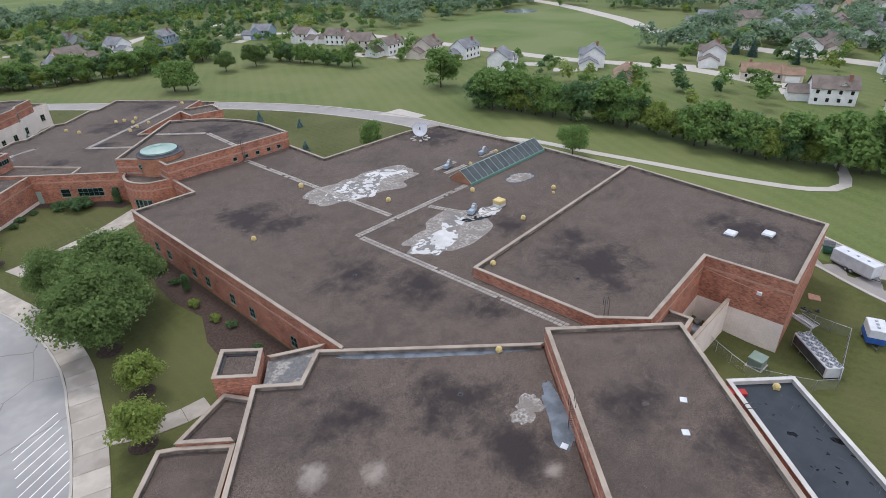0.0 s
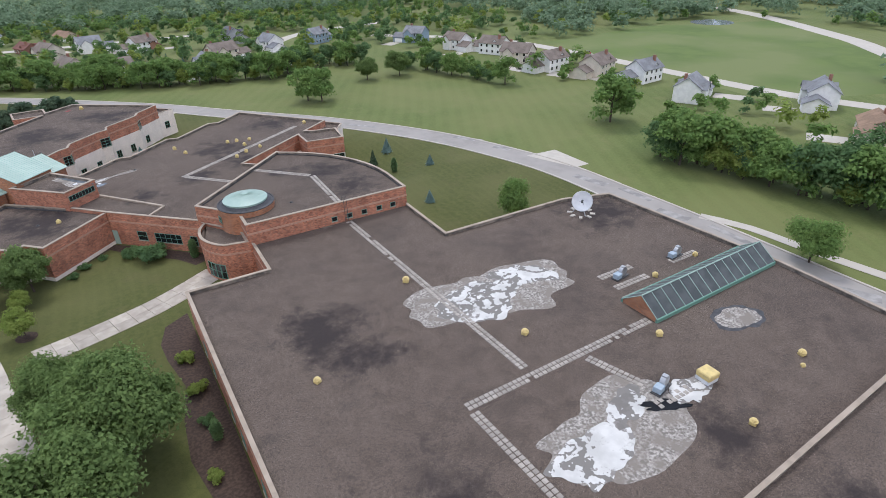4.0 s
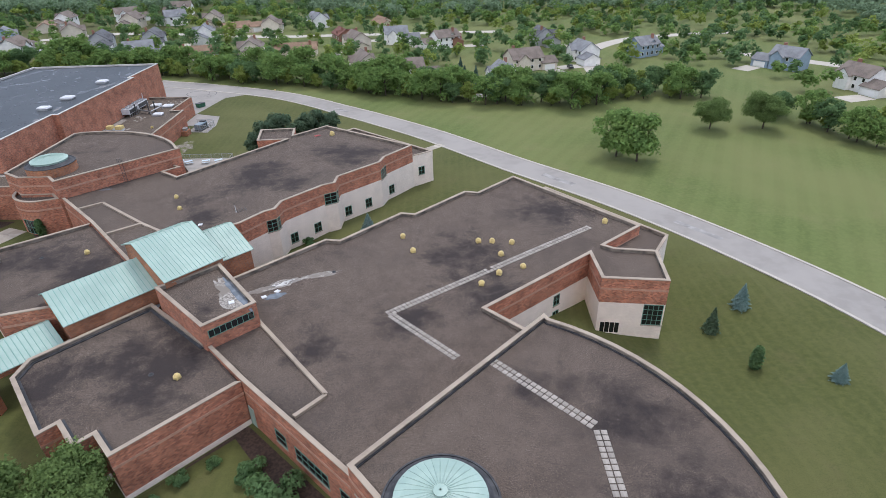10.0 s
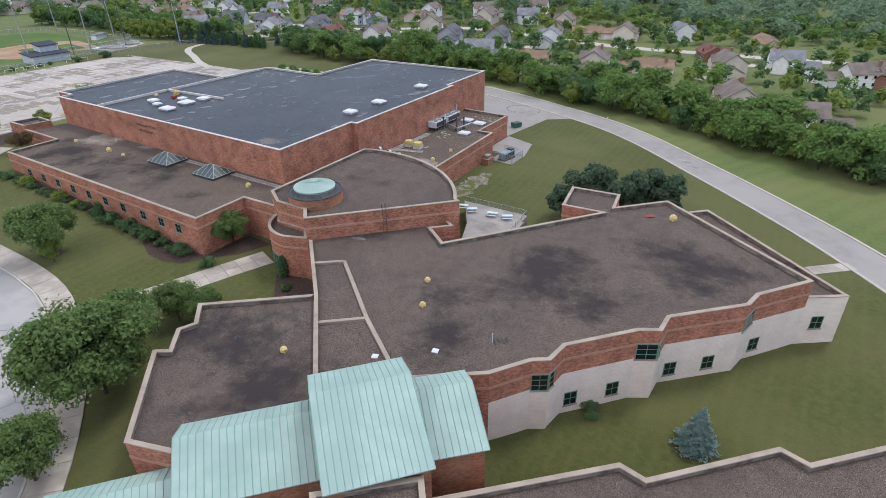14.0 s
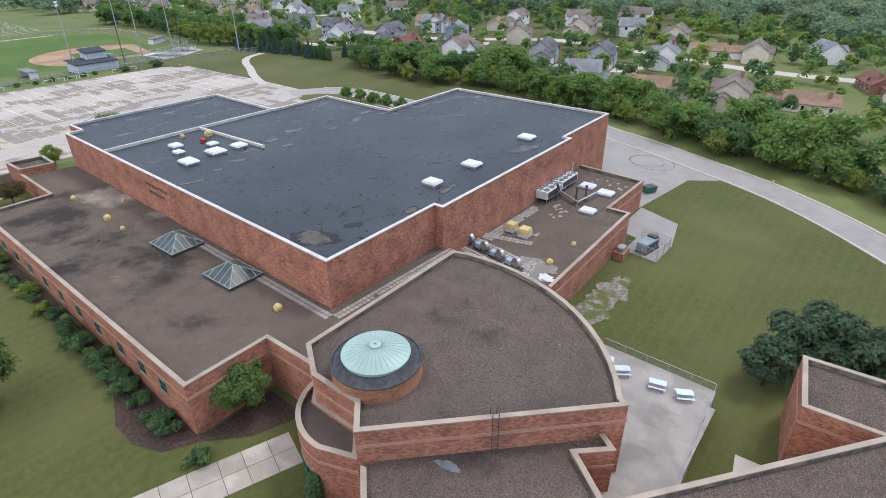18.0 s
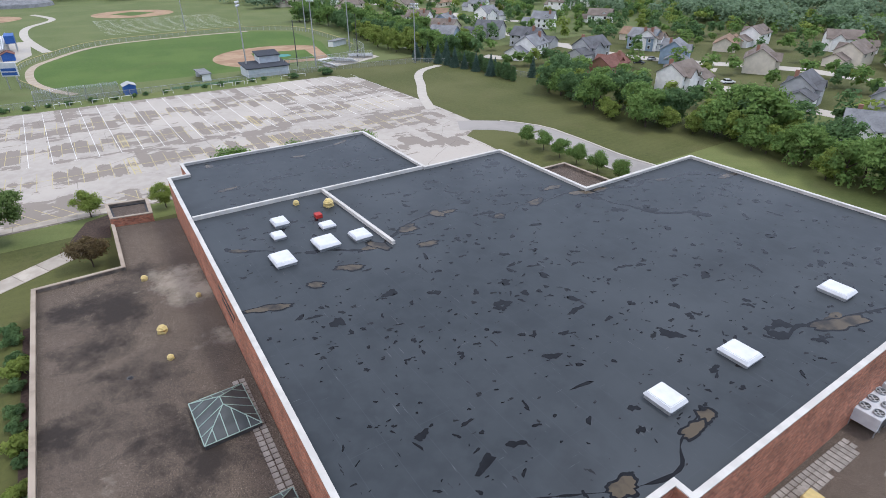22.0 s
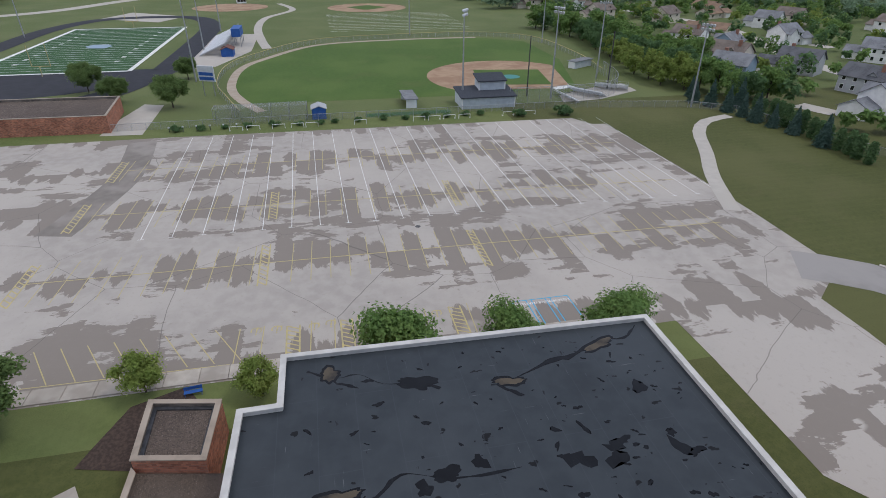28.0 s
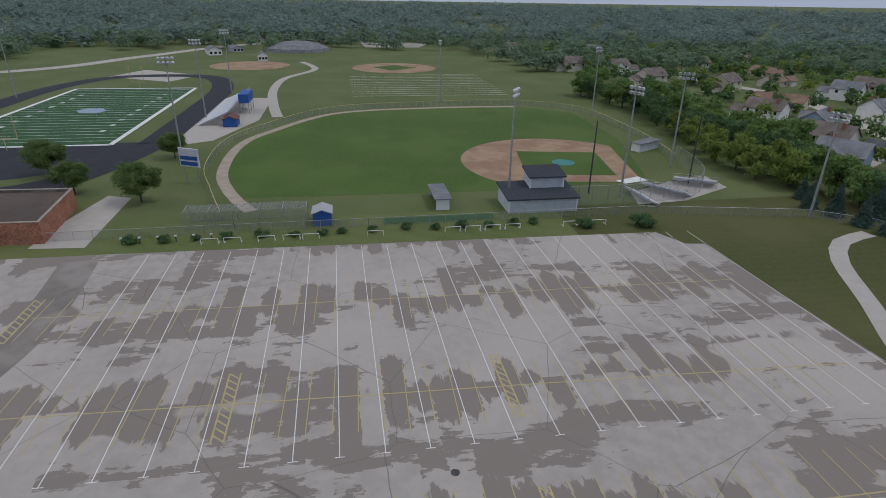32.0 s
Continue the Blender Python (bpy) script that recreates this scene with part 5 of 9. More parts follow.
hatch = roof_hatch(2.6, 2.2, 0.9)
placed = False
for key, x, y, sx, sy, a in (("GYM", -5.8, 27.2, 1, 1, 0), ("GYM", -5.7, 37.7, 1, 1, 0), ("GYM", -5.9, 56.2, 1, 1, 0), ("GYM", -56.4, 12.4, 0.8, 0.8, 0), ("GYM", -52.7, 10.9, 0.65, 0.65, 0),
                             ("GYM", -46.3, 9.2, 1.1, 1.0, 0), ("GYM", -47.4, 15.2, 1.05, 1.15, 0), ("GYM", -52.0, 17.4, 0.6, 0.75, 0), ("GYM", -46.8, 19.7, 0.85, 0.95, 0),
                             ("D", 141.3, -195.5, 0.62, 0.7, 0), ("D", 145, -200.2, 0.62, 0.7, 0), ("S", 6.2, 59.6, 0.95, 0.95, 0), ("S", 10.4, 58.4, 1.0, 0.95, 0), ("S", 11.2, 49.2, 0.9, 0.85, 0)):
    m = Matrix.Translation((x, y, ROOF_Z[key])) @ Matrix.Rotation(radians(a), 4, 'Z') @ Matrix.Diagonal((1.1 * sx, 1.1 * sy, 0.9 if sx > 0.7 else 0.72, 1))
    if not placed:
        hatch.matrix_basis, placed = m, True
    else:
        copy_thing(hatch, m)
red_box = tagged(thing("roof_box", (-55.6, 17.6, 9.05)), "small red metal box on the membrane roof", "box")
part("box", bevelled(-0.55, -0.45, -0.02, 0.55, 0.45, 0.55, 0.04), RED, red_box)


def pyramid_skylight(x, y, z, w, d, h):
    root = tagged(thing("skylight", (x, y, z)), "grey glass pyramid skylight with pale green bars", "skylight", "pyramid skylights")
    part("curb", bevelled(-w / 2, -d / 2, -0.02, w / 2, d / 2, 0.45, 0.03), DARK_METAL, root)
    r = (w - d) / 2
    c = [(-w / 2, -d / 2, 0.46), (w / 2, -d / 2, 0.46), (w / 2, d / 2, 0.46), (-w / 2, d / 2, 0.46)]
    a, b = (-max(r, 0.01), 0, h), (max(r, 0.01), 0, h)
    for f in ((c[0], c[1], b, a), (c[1], c[2], b), (c[2], c[3], a, b), (c[3], c[0], a)):
        bm = bmesh.new()
        bm.faces.new([bm.verts.new(p) for p in f])
        rr = bmesh.ops.extrude_face_region(bm, geom=bm.faces[:])
        bmesh.ops.translate(bm, vec=(0, 0, -0.05), verts=[g for g in rr["geom"] if isinstance(g, bmesh.types.BMVert)])
        bmesh.ops.recalc_face_normals(bm, faces=bm.faces[:])
        part("pane", bm, SKYGLASS, root)
    bars = [(c[0], a), (c[1], b), (c[2], b), (c[3], a), (a, b), (c[0], c[1]), (c[1], c[2]), (c[2], c[3]), (c[3], c[0])]
    for k in range(1, 5):
        t = k / 5
        for s in (-1, 1):
            x0 = -w / 2 + w * t
            tt = min(1.0, (abs(abs(x0) - w / 2)) / max(0.01, w / 2 - max(r, 0.01)))
            bars.append(((x0, s * d / 2, 0.46), (x0, s * d / 2 * (1 - tt), 0.46 + (h - 0.46) * tt)))
            y0 = -d / 2 + d * t
            tt = 1 - abs(y0) / (d / 2)
            bars.append(((s * w / 2, y0, 0.46), (s * (w / 2 - (w / 2 - max(r, 0.01)) * tt), y0, 0.46 + (h - 0.46) * tt)))
    for p, q in bars:
        if (Vector(p) - Vector(q)).length > 0.05:
            bm = bmesh.new()
            rod(bm, (p[0], p[1], p[2] + 0.02), (q[0], q[1], q[2] + 0.02), 0.05, seg=5)
            part("bar", bm, COPPER, root)


pyramid_skylight(-31.8, -2.7, 2.6, 6.4, 5.2, 2.1)
pyramid_skylight(-16.9, -2.9, 2.6, 6.4, 5.2, 2.1)

# long gabled skylight
sk = tagged(thing("skylight", (144.6, -143.2, -0.2), 1.5), "long gabled skylight with dark glass and green bars", "skylight")
L2 = 13.6
for s in (-1, 1):
    for k in range(14):
        x0, x1 = -L2 + 2 * L2 * k / 14 + 0.04, -L2 + 2 * L2 * (k + 1) / 14 - 0.04
        bm = bmesh.new()
        top = [bm.verts.new(p) for p in ((x0, s * 3.0, 0.55), (x1, s * 3.0, 0.55), (x1, 0.02 * s, 2.7), (x0, 0.02 * s, 2.7))]
        bm.faces.new(top)
        rr = bmesh.ops.extrude_face_region(bm, geom=bm.faces[:])
        bmesh.ops.translate(bm, vec=(0, 0, -0.06), verts=[g for g in rr["geom"] if isinstance(g, bmesh.types.BMVert)])
        bmesh.ops.recalc_face_normals(bm, faces=bm.faces[:])
        part("pane", bm, SKYGLASS, sk)
    for k in range(15):
        x0 = -L2 + 2 * L2 * k / 14
        bm = bmesh.new()
        rod(bm, (x0, s * 3.05, 0.57), (x0, 0, 2.74), 0.06, seg=5)
        part("bar", bm, COPPER, sk)
    bm = bmesh.new()
    box(bm, -L2 - 0.1, s * 3.05 - 0.15, -0.05, L2 + 0.1, s * 3.05 + 0.15, 0.56)
    part("curb", bm, GREEN_FRAME, sk)
    bm = bmesh.new()
    uv = bm.loops.layers.uv.new("UVMap")
    fc = bm.faces.new([bm.verts.new(p) for p in ((s * L2, -3.0, -0.05), (s * L2, 3.0, -0.05), (s * L2, 3.0, 0.5), (s * L2, 0, 2.66), (s * L2, -3.0, 0.5))])
    for lp in fc.loops:
        lp[uv].uv = (lp.vert.co.y, lp.vert.co.z)
    part("gable_end", bm, BRICK_ORANGE, sk)
bm = bmesh.new()
rod(bm, (-L2, 0, 2.76), (L2, 0, 2.76), 0.1, seg=6)
part("ridge_bar", bm, COPPER, sk)


# blowers, chillers, ducts
BLUE_GREY = material("blue_grey_metal", (0.28, 0.36, 0.43), (0.34, 0.4, 0.45), 1.5, rough=0.5)


def blower(x, y, z, turn, s=1.0):
    root = tagged(thing("exhaust_fan", (x, y, z), turn), "blue-grey rooftop blower with a scroll housing", "exhaust fan", "rooftop blowers")
    part("skid", bevelled(-1.5, -0.6, -0.02, 1.5, 0.6, 0.18, 0.02), DARK_METAL, root)
    bm = bmesh.new()
    bmesh.ops.create_cone(bm, cap_ends=True, segments=20, radius1=0.75 * s, radius2=0.75 * s, depth=0.6, matrix=pose(0.5, 0, 0.9, 90))
    part("scroll_housing", bm, METAL, root)
    bm = bmesh.new()
    bmesh.ops.create_cone(bm, cap_ends=True, segments=16, radius1=0.35, radius2=0.35, depth=0.9, matrix=pose(-0.6, 0, 0.6, 0, 90))
    part("motor", bm, BLUE_GREY, root)
    part("cabinet", bevelled(-1.3, -0.5, 0.18, -0.2, 0.5, 0.95, 0.05), BLUE_GREY, root)
    bm = bmesh.new()
    box(bm, 0.2, -0.3, 0.9, 0.75, 0.3, 1.75)
    part("outlet", bm, METAL, root)


for x, y, a in ((135.6, -135.6, 10), (147.6, -135.8, 5), (121.6, -155.6, 15)):
    blower(x, y, -0.2, a)
for k in range(4):
    blower(0.9 + 3.3 * k, 27.7 - 0.75 * k, 0.7, -12)


def chiller(x, y, z, turn, length, width, high, cols, label):
    root = tagged(thing("chiller", (x, y, z), turn), label, "chiller", "chillers")
    part("cabinet", bevelled(-length / 2, -width / 2, 0.8, length / 2, width / 2, high, 0.05), WHITE_METAL, root)
    bm = bmesh.new()
    for sx in range(5):
        for sy in (-1, 1):
            xx = -length / 2 + 0.1 + (length - 0.2) * sx / 4
            rod(bm, (xx, sy * (width / 2 - 0.1), 0), (xx, sy * (width / 2 - 0.1), 0.85), 0.06, seg=5)
    part("legs_frame", bm, METAL, root)
    for s in (-1, 1):
        bm = bmesh.new()
        box(bm, -length / 2 + 0.3, s * width / 2 - 0.03, 1.0, length / 2 - 0.3, s * width / 2 + 0.03, high - 0.25)
        part("coil_panel", bm, DARK_METAL, root)
    for c in range(cols):
        for r in (-1, 1):
            xx = -length / 2 + length * (c + 0.5) / cols
            bm = bmesh.new()
            lathe(bm, [(0.48, high), (0.5, high + 0.22), (0.44, high + 0.22), (0.42, high + 0.05)], 16, (xx, r * width / 4, 0))
            ring = part("fan_ring", bm, METAL, root)
            bm = bmesh.new()
            bmesh.ops.create_circle(bm, cap_ends=True, segments=16, radius=0.42, matrix=Matrix.Translation((xx, r * width / 4, high + 0.06)))
            part("fan_opening", bm, DARK_METAL, ring)
            bm = bmesh.new()
            star = [(0.1 if k % 4 in (0, 3) else 0.4, radians(90 * (k // 4) + 20 + (0, 14, 44, 58)[k % 4])) for k in range(16)]
            fc = bm.faces.new([bm.verts.new((xx + q * math.cos(a), r * width / 4 + q * math.sin(a), high + 0.1)) for q, a in star])
            ex = bmesh.ops.extrude_face_region(bm, geom=[fc])
            bmesh.ops.translate(bm, vec=(0, 0, 0.03), verts=[g for g in ex["geom"] if isinstance(g, bmesh.types.BMVert)])
            bmesh.ops.recalc_face_normals(bm, faces=bm.faces[:])
            part("fan_blades", bm, METAL, ring)
    return root


chiller(0.2 + 2.4, 50.5, 0.7, 90, 5.2, 2.4, 2.3, 3, "grey rooftop chiller with two rows of fans")
chiller(2.4, 57.2, 0.7, 90, 6.4, 2.4, 2.3, 4, "grey rooftop chiller with two rows of fans")
chiller(132.5, -213.2, ground_z(132.5, -213.2) - 0.3, 45, 8.2, 2.4, 2.6, 7, "grey ground-mounted chiller in a fenced yard")
for x, y, w in ((4.3, 35.2, 1.7), (7.0, 34.9, 1.9)):
    root = tagged(thing("exhaust_fan", (x, y, 0.7)), "boxy yellow exhaust fan on a white curb", "exhaust fan", "yellow box fans")
    part("curb", bevelled(-w / 2 + 0.1, -w / 2 + 0.1, -0.02, w / 2 - 0.1, w / 2 - 0.1, 0.6, 0.03), WHITE_METAL, root)
    bm = bmesh.new()
    box(bm, -w / 2, -w / 2, 0.6, w / 2, w / 2, 1.5)
    for v in bm.verts:
        if v.co.z > 1:
            v.co.x *= 0.85
            v.co.y *= 0.85
    bmesh.ops.bevel(bm, geom=bm.edges[:], offset=0.07, segments=1, affect='EDGES')
    part("hood", bm, VENT_YELLOW, root)
root = tagged(thing("exhaust_fan", (127.3, -157.3, -0.2)), "boxy yellow exhaust fan on a white curb", "exhaust fan", "yellow box fans")
part("curb", bevelled(-0.9, -0.9, -0.02, 0.9, 0.9, 0.5, 0.03), WHITE_METAL, root)
part("hood", bevelled(-0.95, -0.95, 0.5, 0.95, 0.95, 1.35, 0.12), VENT_YELLOW, root)
for x, y, h in ((4.2, 50.9, 2.8), (7.8, 51.3, 3.0), (8.6, 53.6, 2.8)):
    root = tagged(thing("flue", (x, y, 0.7)), "tall black metal flue with a flared base", "flue", "black flues")
    bm = bmesh.new()
    lathe(bm, [(0.42, -0.02), (0.4, 0.15), (0.2, 0.5), (0.18, h), (0.24, h), (0.24, h + 0.25), (0.12, h + 0.3)], 12)
    part("pipe", bm, DARK_METAL, root)
root = tagged(thing("duct", (0, 0, 0)), "galvanised pipe run on the service roof", "duct")
for p, q in (((3.6, 53.2, 1.6), (8.6, 50.4, 1.6)), ((8.6, 50.4, 1.6), (9.4, 56.5, 1.6)), ((3.6, 53.6, 1.35), (8.4, 50.9, 1.35)), ((8.6, 50.4, 0.7), (8.6, 50.4, 1.6)), ((3.6, 53.2, 0.7), (3.6, 53.2, 1.6)),
             ((9.4, 56.5, 0.7), (9.4, 56.5, 1.6))):
    bm = bmesh.new()
    rod(bm, p, q, 0.17, seg=8)
    part("pipe", bm, METAL, root)
root = tagged(thing("vent_pipe", (1.5, 61.5, 0.7)), "tall thin white vent pipe on the service roof", "pipe")
bm = bmesh.new()
rod(bm, (0, 0, -0.02), (0.3, 0.2, 3.6), 0.1, seg=8)
part("pipe", bm, WHITE_METAL, root)

# satellite dish
dish = tagged(thing("satellite_dish", (146.2, -115.4, -0.2), 136), "white satellite dish on a weighted steel frame", "satellite dish")
bm = bmesh.new()
lathe(bm, [(0.05, 0.0), (0.6, 0.06), (1.2, 0.24), (1.9, 0.6), (1.93, 0.62), (1.2, 0.2), (0.05, -0.06)], 28)
bmesh.ops.transform(bm, matrix=pose(0, 0.2, 2.5, -62), verts=bm.verts[:])
part("reflector", bm, WHITE_METAL, dish, smooth=True)
bm = bmesh.new()
for a in (0, 120, 240):
    rod(bm, (0, 0.2, 2.4), (1.6 * math.cos(radians(a)), 1.6 * math.sin(radians(a)), 0.1), 0.07, seg=6)
    rod(bm, (0.6 * math.cos(radians(a)), 1.2, 2.9 + 0.6 * math.sin(radians(a))), (0, 1.9, 3.3), 0.03, seg=5)
part("tripod", bm, METAL, dish)
bm = bmesh.new()
bmesh.ops.create_cone(bm, cap_ends=True, segments=12, radius1=0.2, radius2=0.2, depth=0.5, matrix=pose(0, 1.9, 3.3, 60))
part("feed_horn", bm, DARK_METAL, dish)
for k in range(8):
    a = radians(45 * k)
    part("ballast_block", bevelled(-0.5, -0.3, 0, 0.5, 0.3, 0.2, 0.02, pose(2.1 * math.cos(a), 2.1 * math.sin(a), 0, 0, 0, 45 * k)), CONCRETE, dish)


# roof ladders
def ladder(x, y, z, turn, h):
    root = tagged(thing("roof_ladder", (x, y, z), turn), "dark steel roof ladder over the parapet", "ladder", "roof ladders")
    for s in (-0.28, 0.28):
        bm = bmesh.new()
        rod(bm, (s, -0.25, 0), (s, -0.25, h + 1.1), 0.04, seg=6)
        rod(bm, (s, -0.25, h + 1.1), (s, 0.7, h + 1.0), 0.04, seg=6)
        rod(bm, (s, 0.7, h + 1.0), (s, 0.7, h - 0.4), 0.04, seg=6)
        part("rail", bm, DARK_METAL, root)
    for k in range(int(h / 0.32)):
        bm = bmesh.new()
        rod(bm, (-0.28, -0.25, 0.3 + 0.32 * k), (0.28, -0.25, 0.3 + 0.32 * k), 0.025, seg=5)
        part("rung", bm, DARK_METAL, root)


ladder(107.6, -94, -0.2, 0, 4.0)
ladder(28.3, -6.1, 2.3, 45, 3.8)
ladder(88.8, -198.6, -0.4, -48, 3.0)
ladder(107.5, -191.8, -0.2, -48, 2.8)


# ---- paver walks on the gravel ----
PAVER = material("pale_paver", (0.33, 0.3, 0.265), (0.27, 0.243, 0.215), 2.0, rough=0.9, by_object=0.18)
bm = bevelled(-0.28, -0.28, -0.01, 0.28, 0.28, 0.05, 0.012)
paver_mesh = bpy.data.meshes.new("paver")
bm.to_mesh(paver_mesh)
bm.free()
paver_mesh.materials.append(PAVER)
pv = random.Random(9)


def paver_walk(runs, z, label, across=2, gap=0.68):
    root = tagged(thing("paver_walk"), label, "walkway", "roof walkways", "structure")
    for p, q in runs:
        p, q = Vector(p), Vector(q)
        d = (q - p).normalized()
        n = Vector((-d.y, d.x))
        turn = math.atan2(d.y, d.x)
        for k in range(int((q - p).length / gap) + 1):
            for j in range(across):
                if pv.random() < 0.03:
                    continue
                o = new("paver", paver_mesh)
                o.parent = root
                c = p + d * (k * gap) + n * ((j - (across - 1) / 2) * gap)
                o.matrix_basis = Matrix.Translation((c.x, c.y, z + 0.012)) @ Matrix.Rotation(turn + pv.uniform(-0.04, 0.04), 4, 'Z')
    return root


paver_walk([((107.9, -94.5), (110.5, -144.6))], -0.2, "pale concrete paver walk across the gravel roof")
paver_walk([((101.2, -146.2), (131, -145.6)), ((118.3, -147.3), (120.6, -154.4))], -0.2, "pale concrete paver walk to the skylight")
paver_walk([((101.2, -147.6), (103.4, -188.4))], -0.2, "pale concrete paver walk beside the raised wing")
paver_walk([((133, -137.5), (139.5, -137.5)), ((133, -134.2), (139.5, -134.2)), ((146, -136.6), (151.5, -136.6)), ((132, -140.3), (140, -140.3))], -0.2, "pale paver pads under the blowers")
paver_walk([((119.4, -157.2), (124.6, -157.2))], -0.2, "pale paver pad under the blower")
paver_walk([((85.1, -51.6), (118.4, -28.0)), ((85.6, -52.2), (94.3, -61.6))], -0.2, "pale paver walk across the classroom roof")
paver_walk([((98, -66.4), (107.2, -76.4)), ((107.3, -77), (107, -92.6))], 3.3, "pale paver walk across the fan-shaped roof")
paver_walk([((-36, -0.2), (1.0, -1.4)), ((1.7, -0.6), (2.6, 21.5))], 2.6, "pale paver walk along the gym wall")
paver_walk([((3.1, 30.5), (3.3, 45)), ((2.4, 30.5), (2.8, 46)), ((1.2, 31.2), (9.5, 33.2)), ((3.0, 36.6), (9, 36.4)), ((0.9, 25.6), (13.5, 23.6)), ((0.9, 29.2), (11, 27.4))], 0.7, "pale paver walk on the service roof")


# ---- bare and wet patches on the roofs ----
def blob(name, cx, cy, rx, ry, z, mat, seed, label, turn=0.0, rough=0.35, n=44):
    rr = random.Random(seed)
    n = 2 * n
    ph = [rr.uniform(0, 6.28) for _ in range(14)]
    pts = []
    for k in range(n):
        a = 2 * math.pi * k / n
        r = 1 + rough * sum(math.sin((i + 2) * a + ph[i]) / (i + 1.6) for i in range(14)) / 1.7
        x, y = rx * r * math.cos(a), ry * r * math.sin(a)
        c, s = math.cos(turn), math.sin(turn)
        pts.append((cx + c * x - s * y, cy + s * x + c * y))
    return sheet(name, pts, mat, 0.0, label, "structure", flat=z)


BARE = material("bare_pale_membrane", (0.56, 0.55, 0.525), (0.5, 0.49, 0.47), 0.8, (0.43, 0.42, 0.4), 0.25, rough=0.6)
noise_layer(BARE, (0.2, 0.185, 0.17), 0.24, 0.56, 0.58, 1.0, 6.0, 0.62)
noise_layer(BARE, (0.3, 0.29, 0.27), 1.1, 0.58, 0.7, 0.7, 7.0, 0.7)
ba = BARE.node_tree
ba_o = ba.nodes.new("ShaderNodeTexCoord").outputs["Object"]
for ba_scale, ba_level, ba_width in ((0.13, 0.5, 0.03), (0.2, 0.57, 0.022)):
    ba_d = calc(ba, 'ABSOLUTE', calc(ba, 'SUBTRACT', field(ba, ba_o, ba_scale, 5, 0.6), ba_level))
    tint_mix(BARE, ramp(ba, calc(ba, 'SUBTRACT', ba_width, ba_d), 0.0, 0.004, 0.95), (0.15, 0.137, 0.125))
WHITE_GRAVEL = material("washed_gravel", (0.4, 0.37, 0.335), (0.16, 0.143, 0.126), 3.4, (0.2, 0.175, 0.152), 0.45, rough=0.95, bump=0.8, bscale=5, lo=0.35, hi=0.6)
PUDDLE = material("roof_puddle", (0.007, 0.0075, 0.009), (0.004, 0.004, 0.005), 0.8, rough=0.2, spec=0.22)
BROWN_PUDDLE = material("silty_puddle", (0.085, 0.067, 0.046), (0.03, 0.026, 0.022), 0.5, rough=0.2, spec=0.2, lo=0.45, hi=0.6)
GREY_WET = material("wet_grey_membrane", (0.17, 0.19, 0.215), (0.11, 0.125, 0.14), 0.7, rough=0.2, spec=0.5)
zA = -0.19
blob("washed_gravel_patch", 117, -128.5, 12.5, 6.6, zA, WHITE_GRAVEL, 1, "pale washed gravel round a bare roof patch", -0.2)
blob("bare_patch", 113.8, -129.3, 6.6, 4.6, zA + 0.02, BARE, 2, "pale bare membrane where gravel washed off", -0.2)
blob("bare_patch", 123.6, -127, 4.8, 2.9, zA + 0.026, BARE, 3, "pale bare membrane where gravel washed off", -0.5)
blob("washed_gravel_patch", 113.5, -157.5, 10.5, 5.2, zA, WHITE_GRAVEL, 6, "pale washed gravel round a bare roof patch", 0.05)
blob("bare_patch", 108.6, -158.6, 4.8, 3.2, zA + 0.02, BARE, 7, "pale bare membrane where gravel washed off", 0.2)
blob("bare_patch", 116.2, -155.4, 3.2, 2.0, zA + 0.032, BARE, 8, "pale bare membrane where gravel washed off", 0.4)
blob("bare_patch", 124.5, -157.4, 3.0, 1.8, zA + 0.038, BARE, 9, "pale bare membrane where gravel washed off", 0.2)
blob("puddle", 119.8, -157.6, 2.6, 0.8, zA + 0.035, PUDDLE, 10, "dark rain puddle on the flat roof", -0.4, 0.6)
blob("gravel_ring", 141.2, -151.6, 3.9, 2.7, zA, FLASHING, 11, "torn black membrane ring in the gravel", 0, 0.2)
blob("washed_gravel_patch", 141.2, -151.6, 3.3, 2.1, zA + 0.02, WHITE_GRAVEL, 12, "pale gravel inside a torn membrane ring", 0, 0.2)
blob("wet_patch", 89.3, -196.6, 4.6, 1.3, -0.39, GREY_WET, 13, "wet grey membrane patch beside the higher wing", -2.3, 0.35)
blob("washed_gravel_patch", 87.9, -193.6, 2.2, 1.6, -0.385, WHITE_GRAVEL, 14, "pale washed gravel on the flat roof", 0, 0.5)
blob("wet_patch", 87, -178.5, 12.5, 0.6, -0.39, GREY_WET, 15, "wet membrane strip along the parapet", -0.79, 0.25)
blob("wet_patch", 64.4, -50.2, 4.4, 0.7, 3.13, GREY_WET, 16, "wet grey membrane strip along the roof edge", -0.908, 0.4)
blob("washed_gravel_patch", 63.4, -50.6, 4.8, 1.3, 3.11, WHITE_GRAVEL, 17, "pale washed gravel on the small roof", -0.908, 0.5)
blob("washed_gravel_patch", 67.8, -43.5, 3.6, 1.05, -0.19, WHITE_GRAVEL, 18, "pale washed gravel streak on the roof", 0.47, 0.5)
blob("washed_gravel_patch", 73.8, -40.9, 3.4, 0.6, -0.186, WHITE_GRAVEL, 24, "pale washed gravel streak on the roof", 0.29, 0.5)
blob("bare_patch", 68.6, -43.1, 2.5, 0.45, -0.175, BARE, 19, "pale bare membrane streak on the roof", 0.47, 0.5)
blob("washed_gravel_patch", 12.5, 27.2, 4.2, 2.2, 0.71, WHITE_GRAVEL, 20, "pale washed gravel on the service roof", -0.2, 0.5)
blob("bare_patch", 14.5, 24.6, 3.0, 1.2, 0.725, BARE, 21, "pale bare membrane on the service roof", 0.4, 0.4)
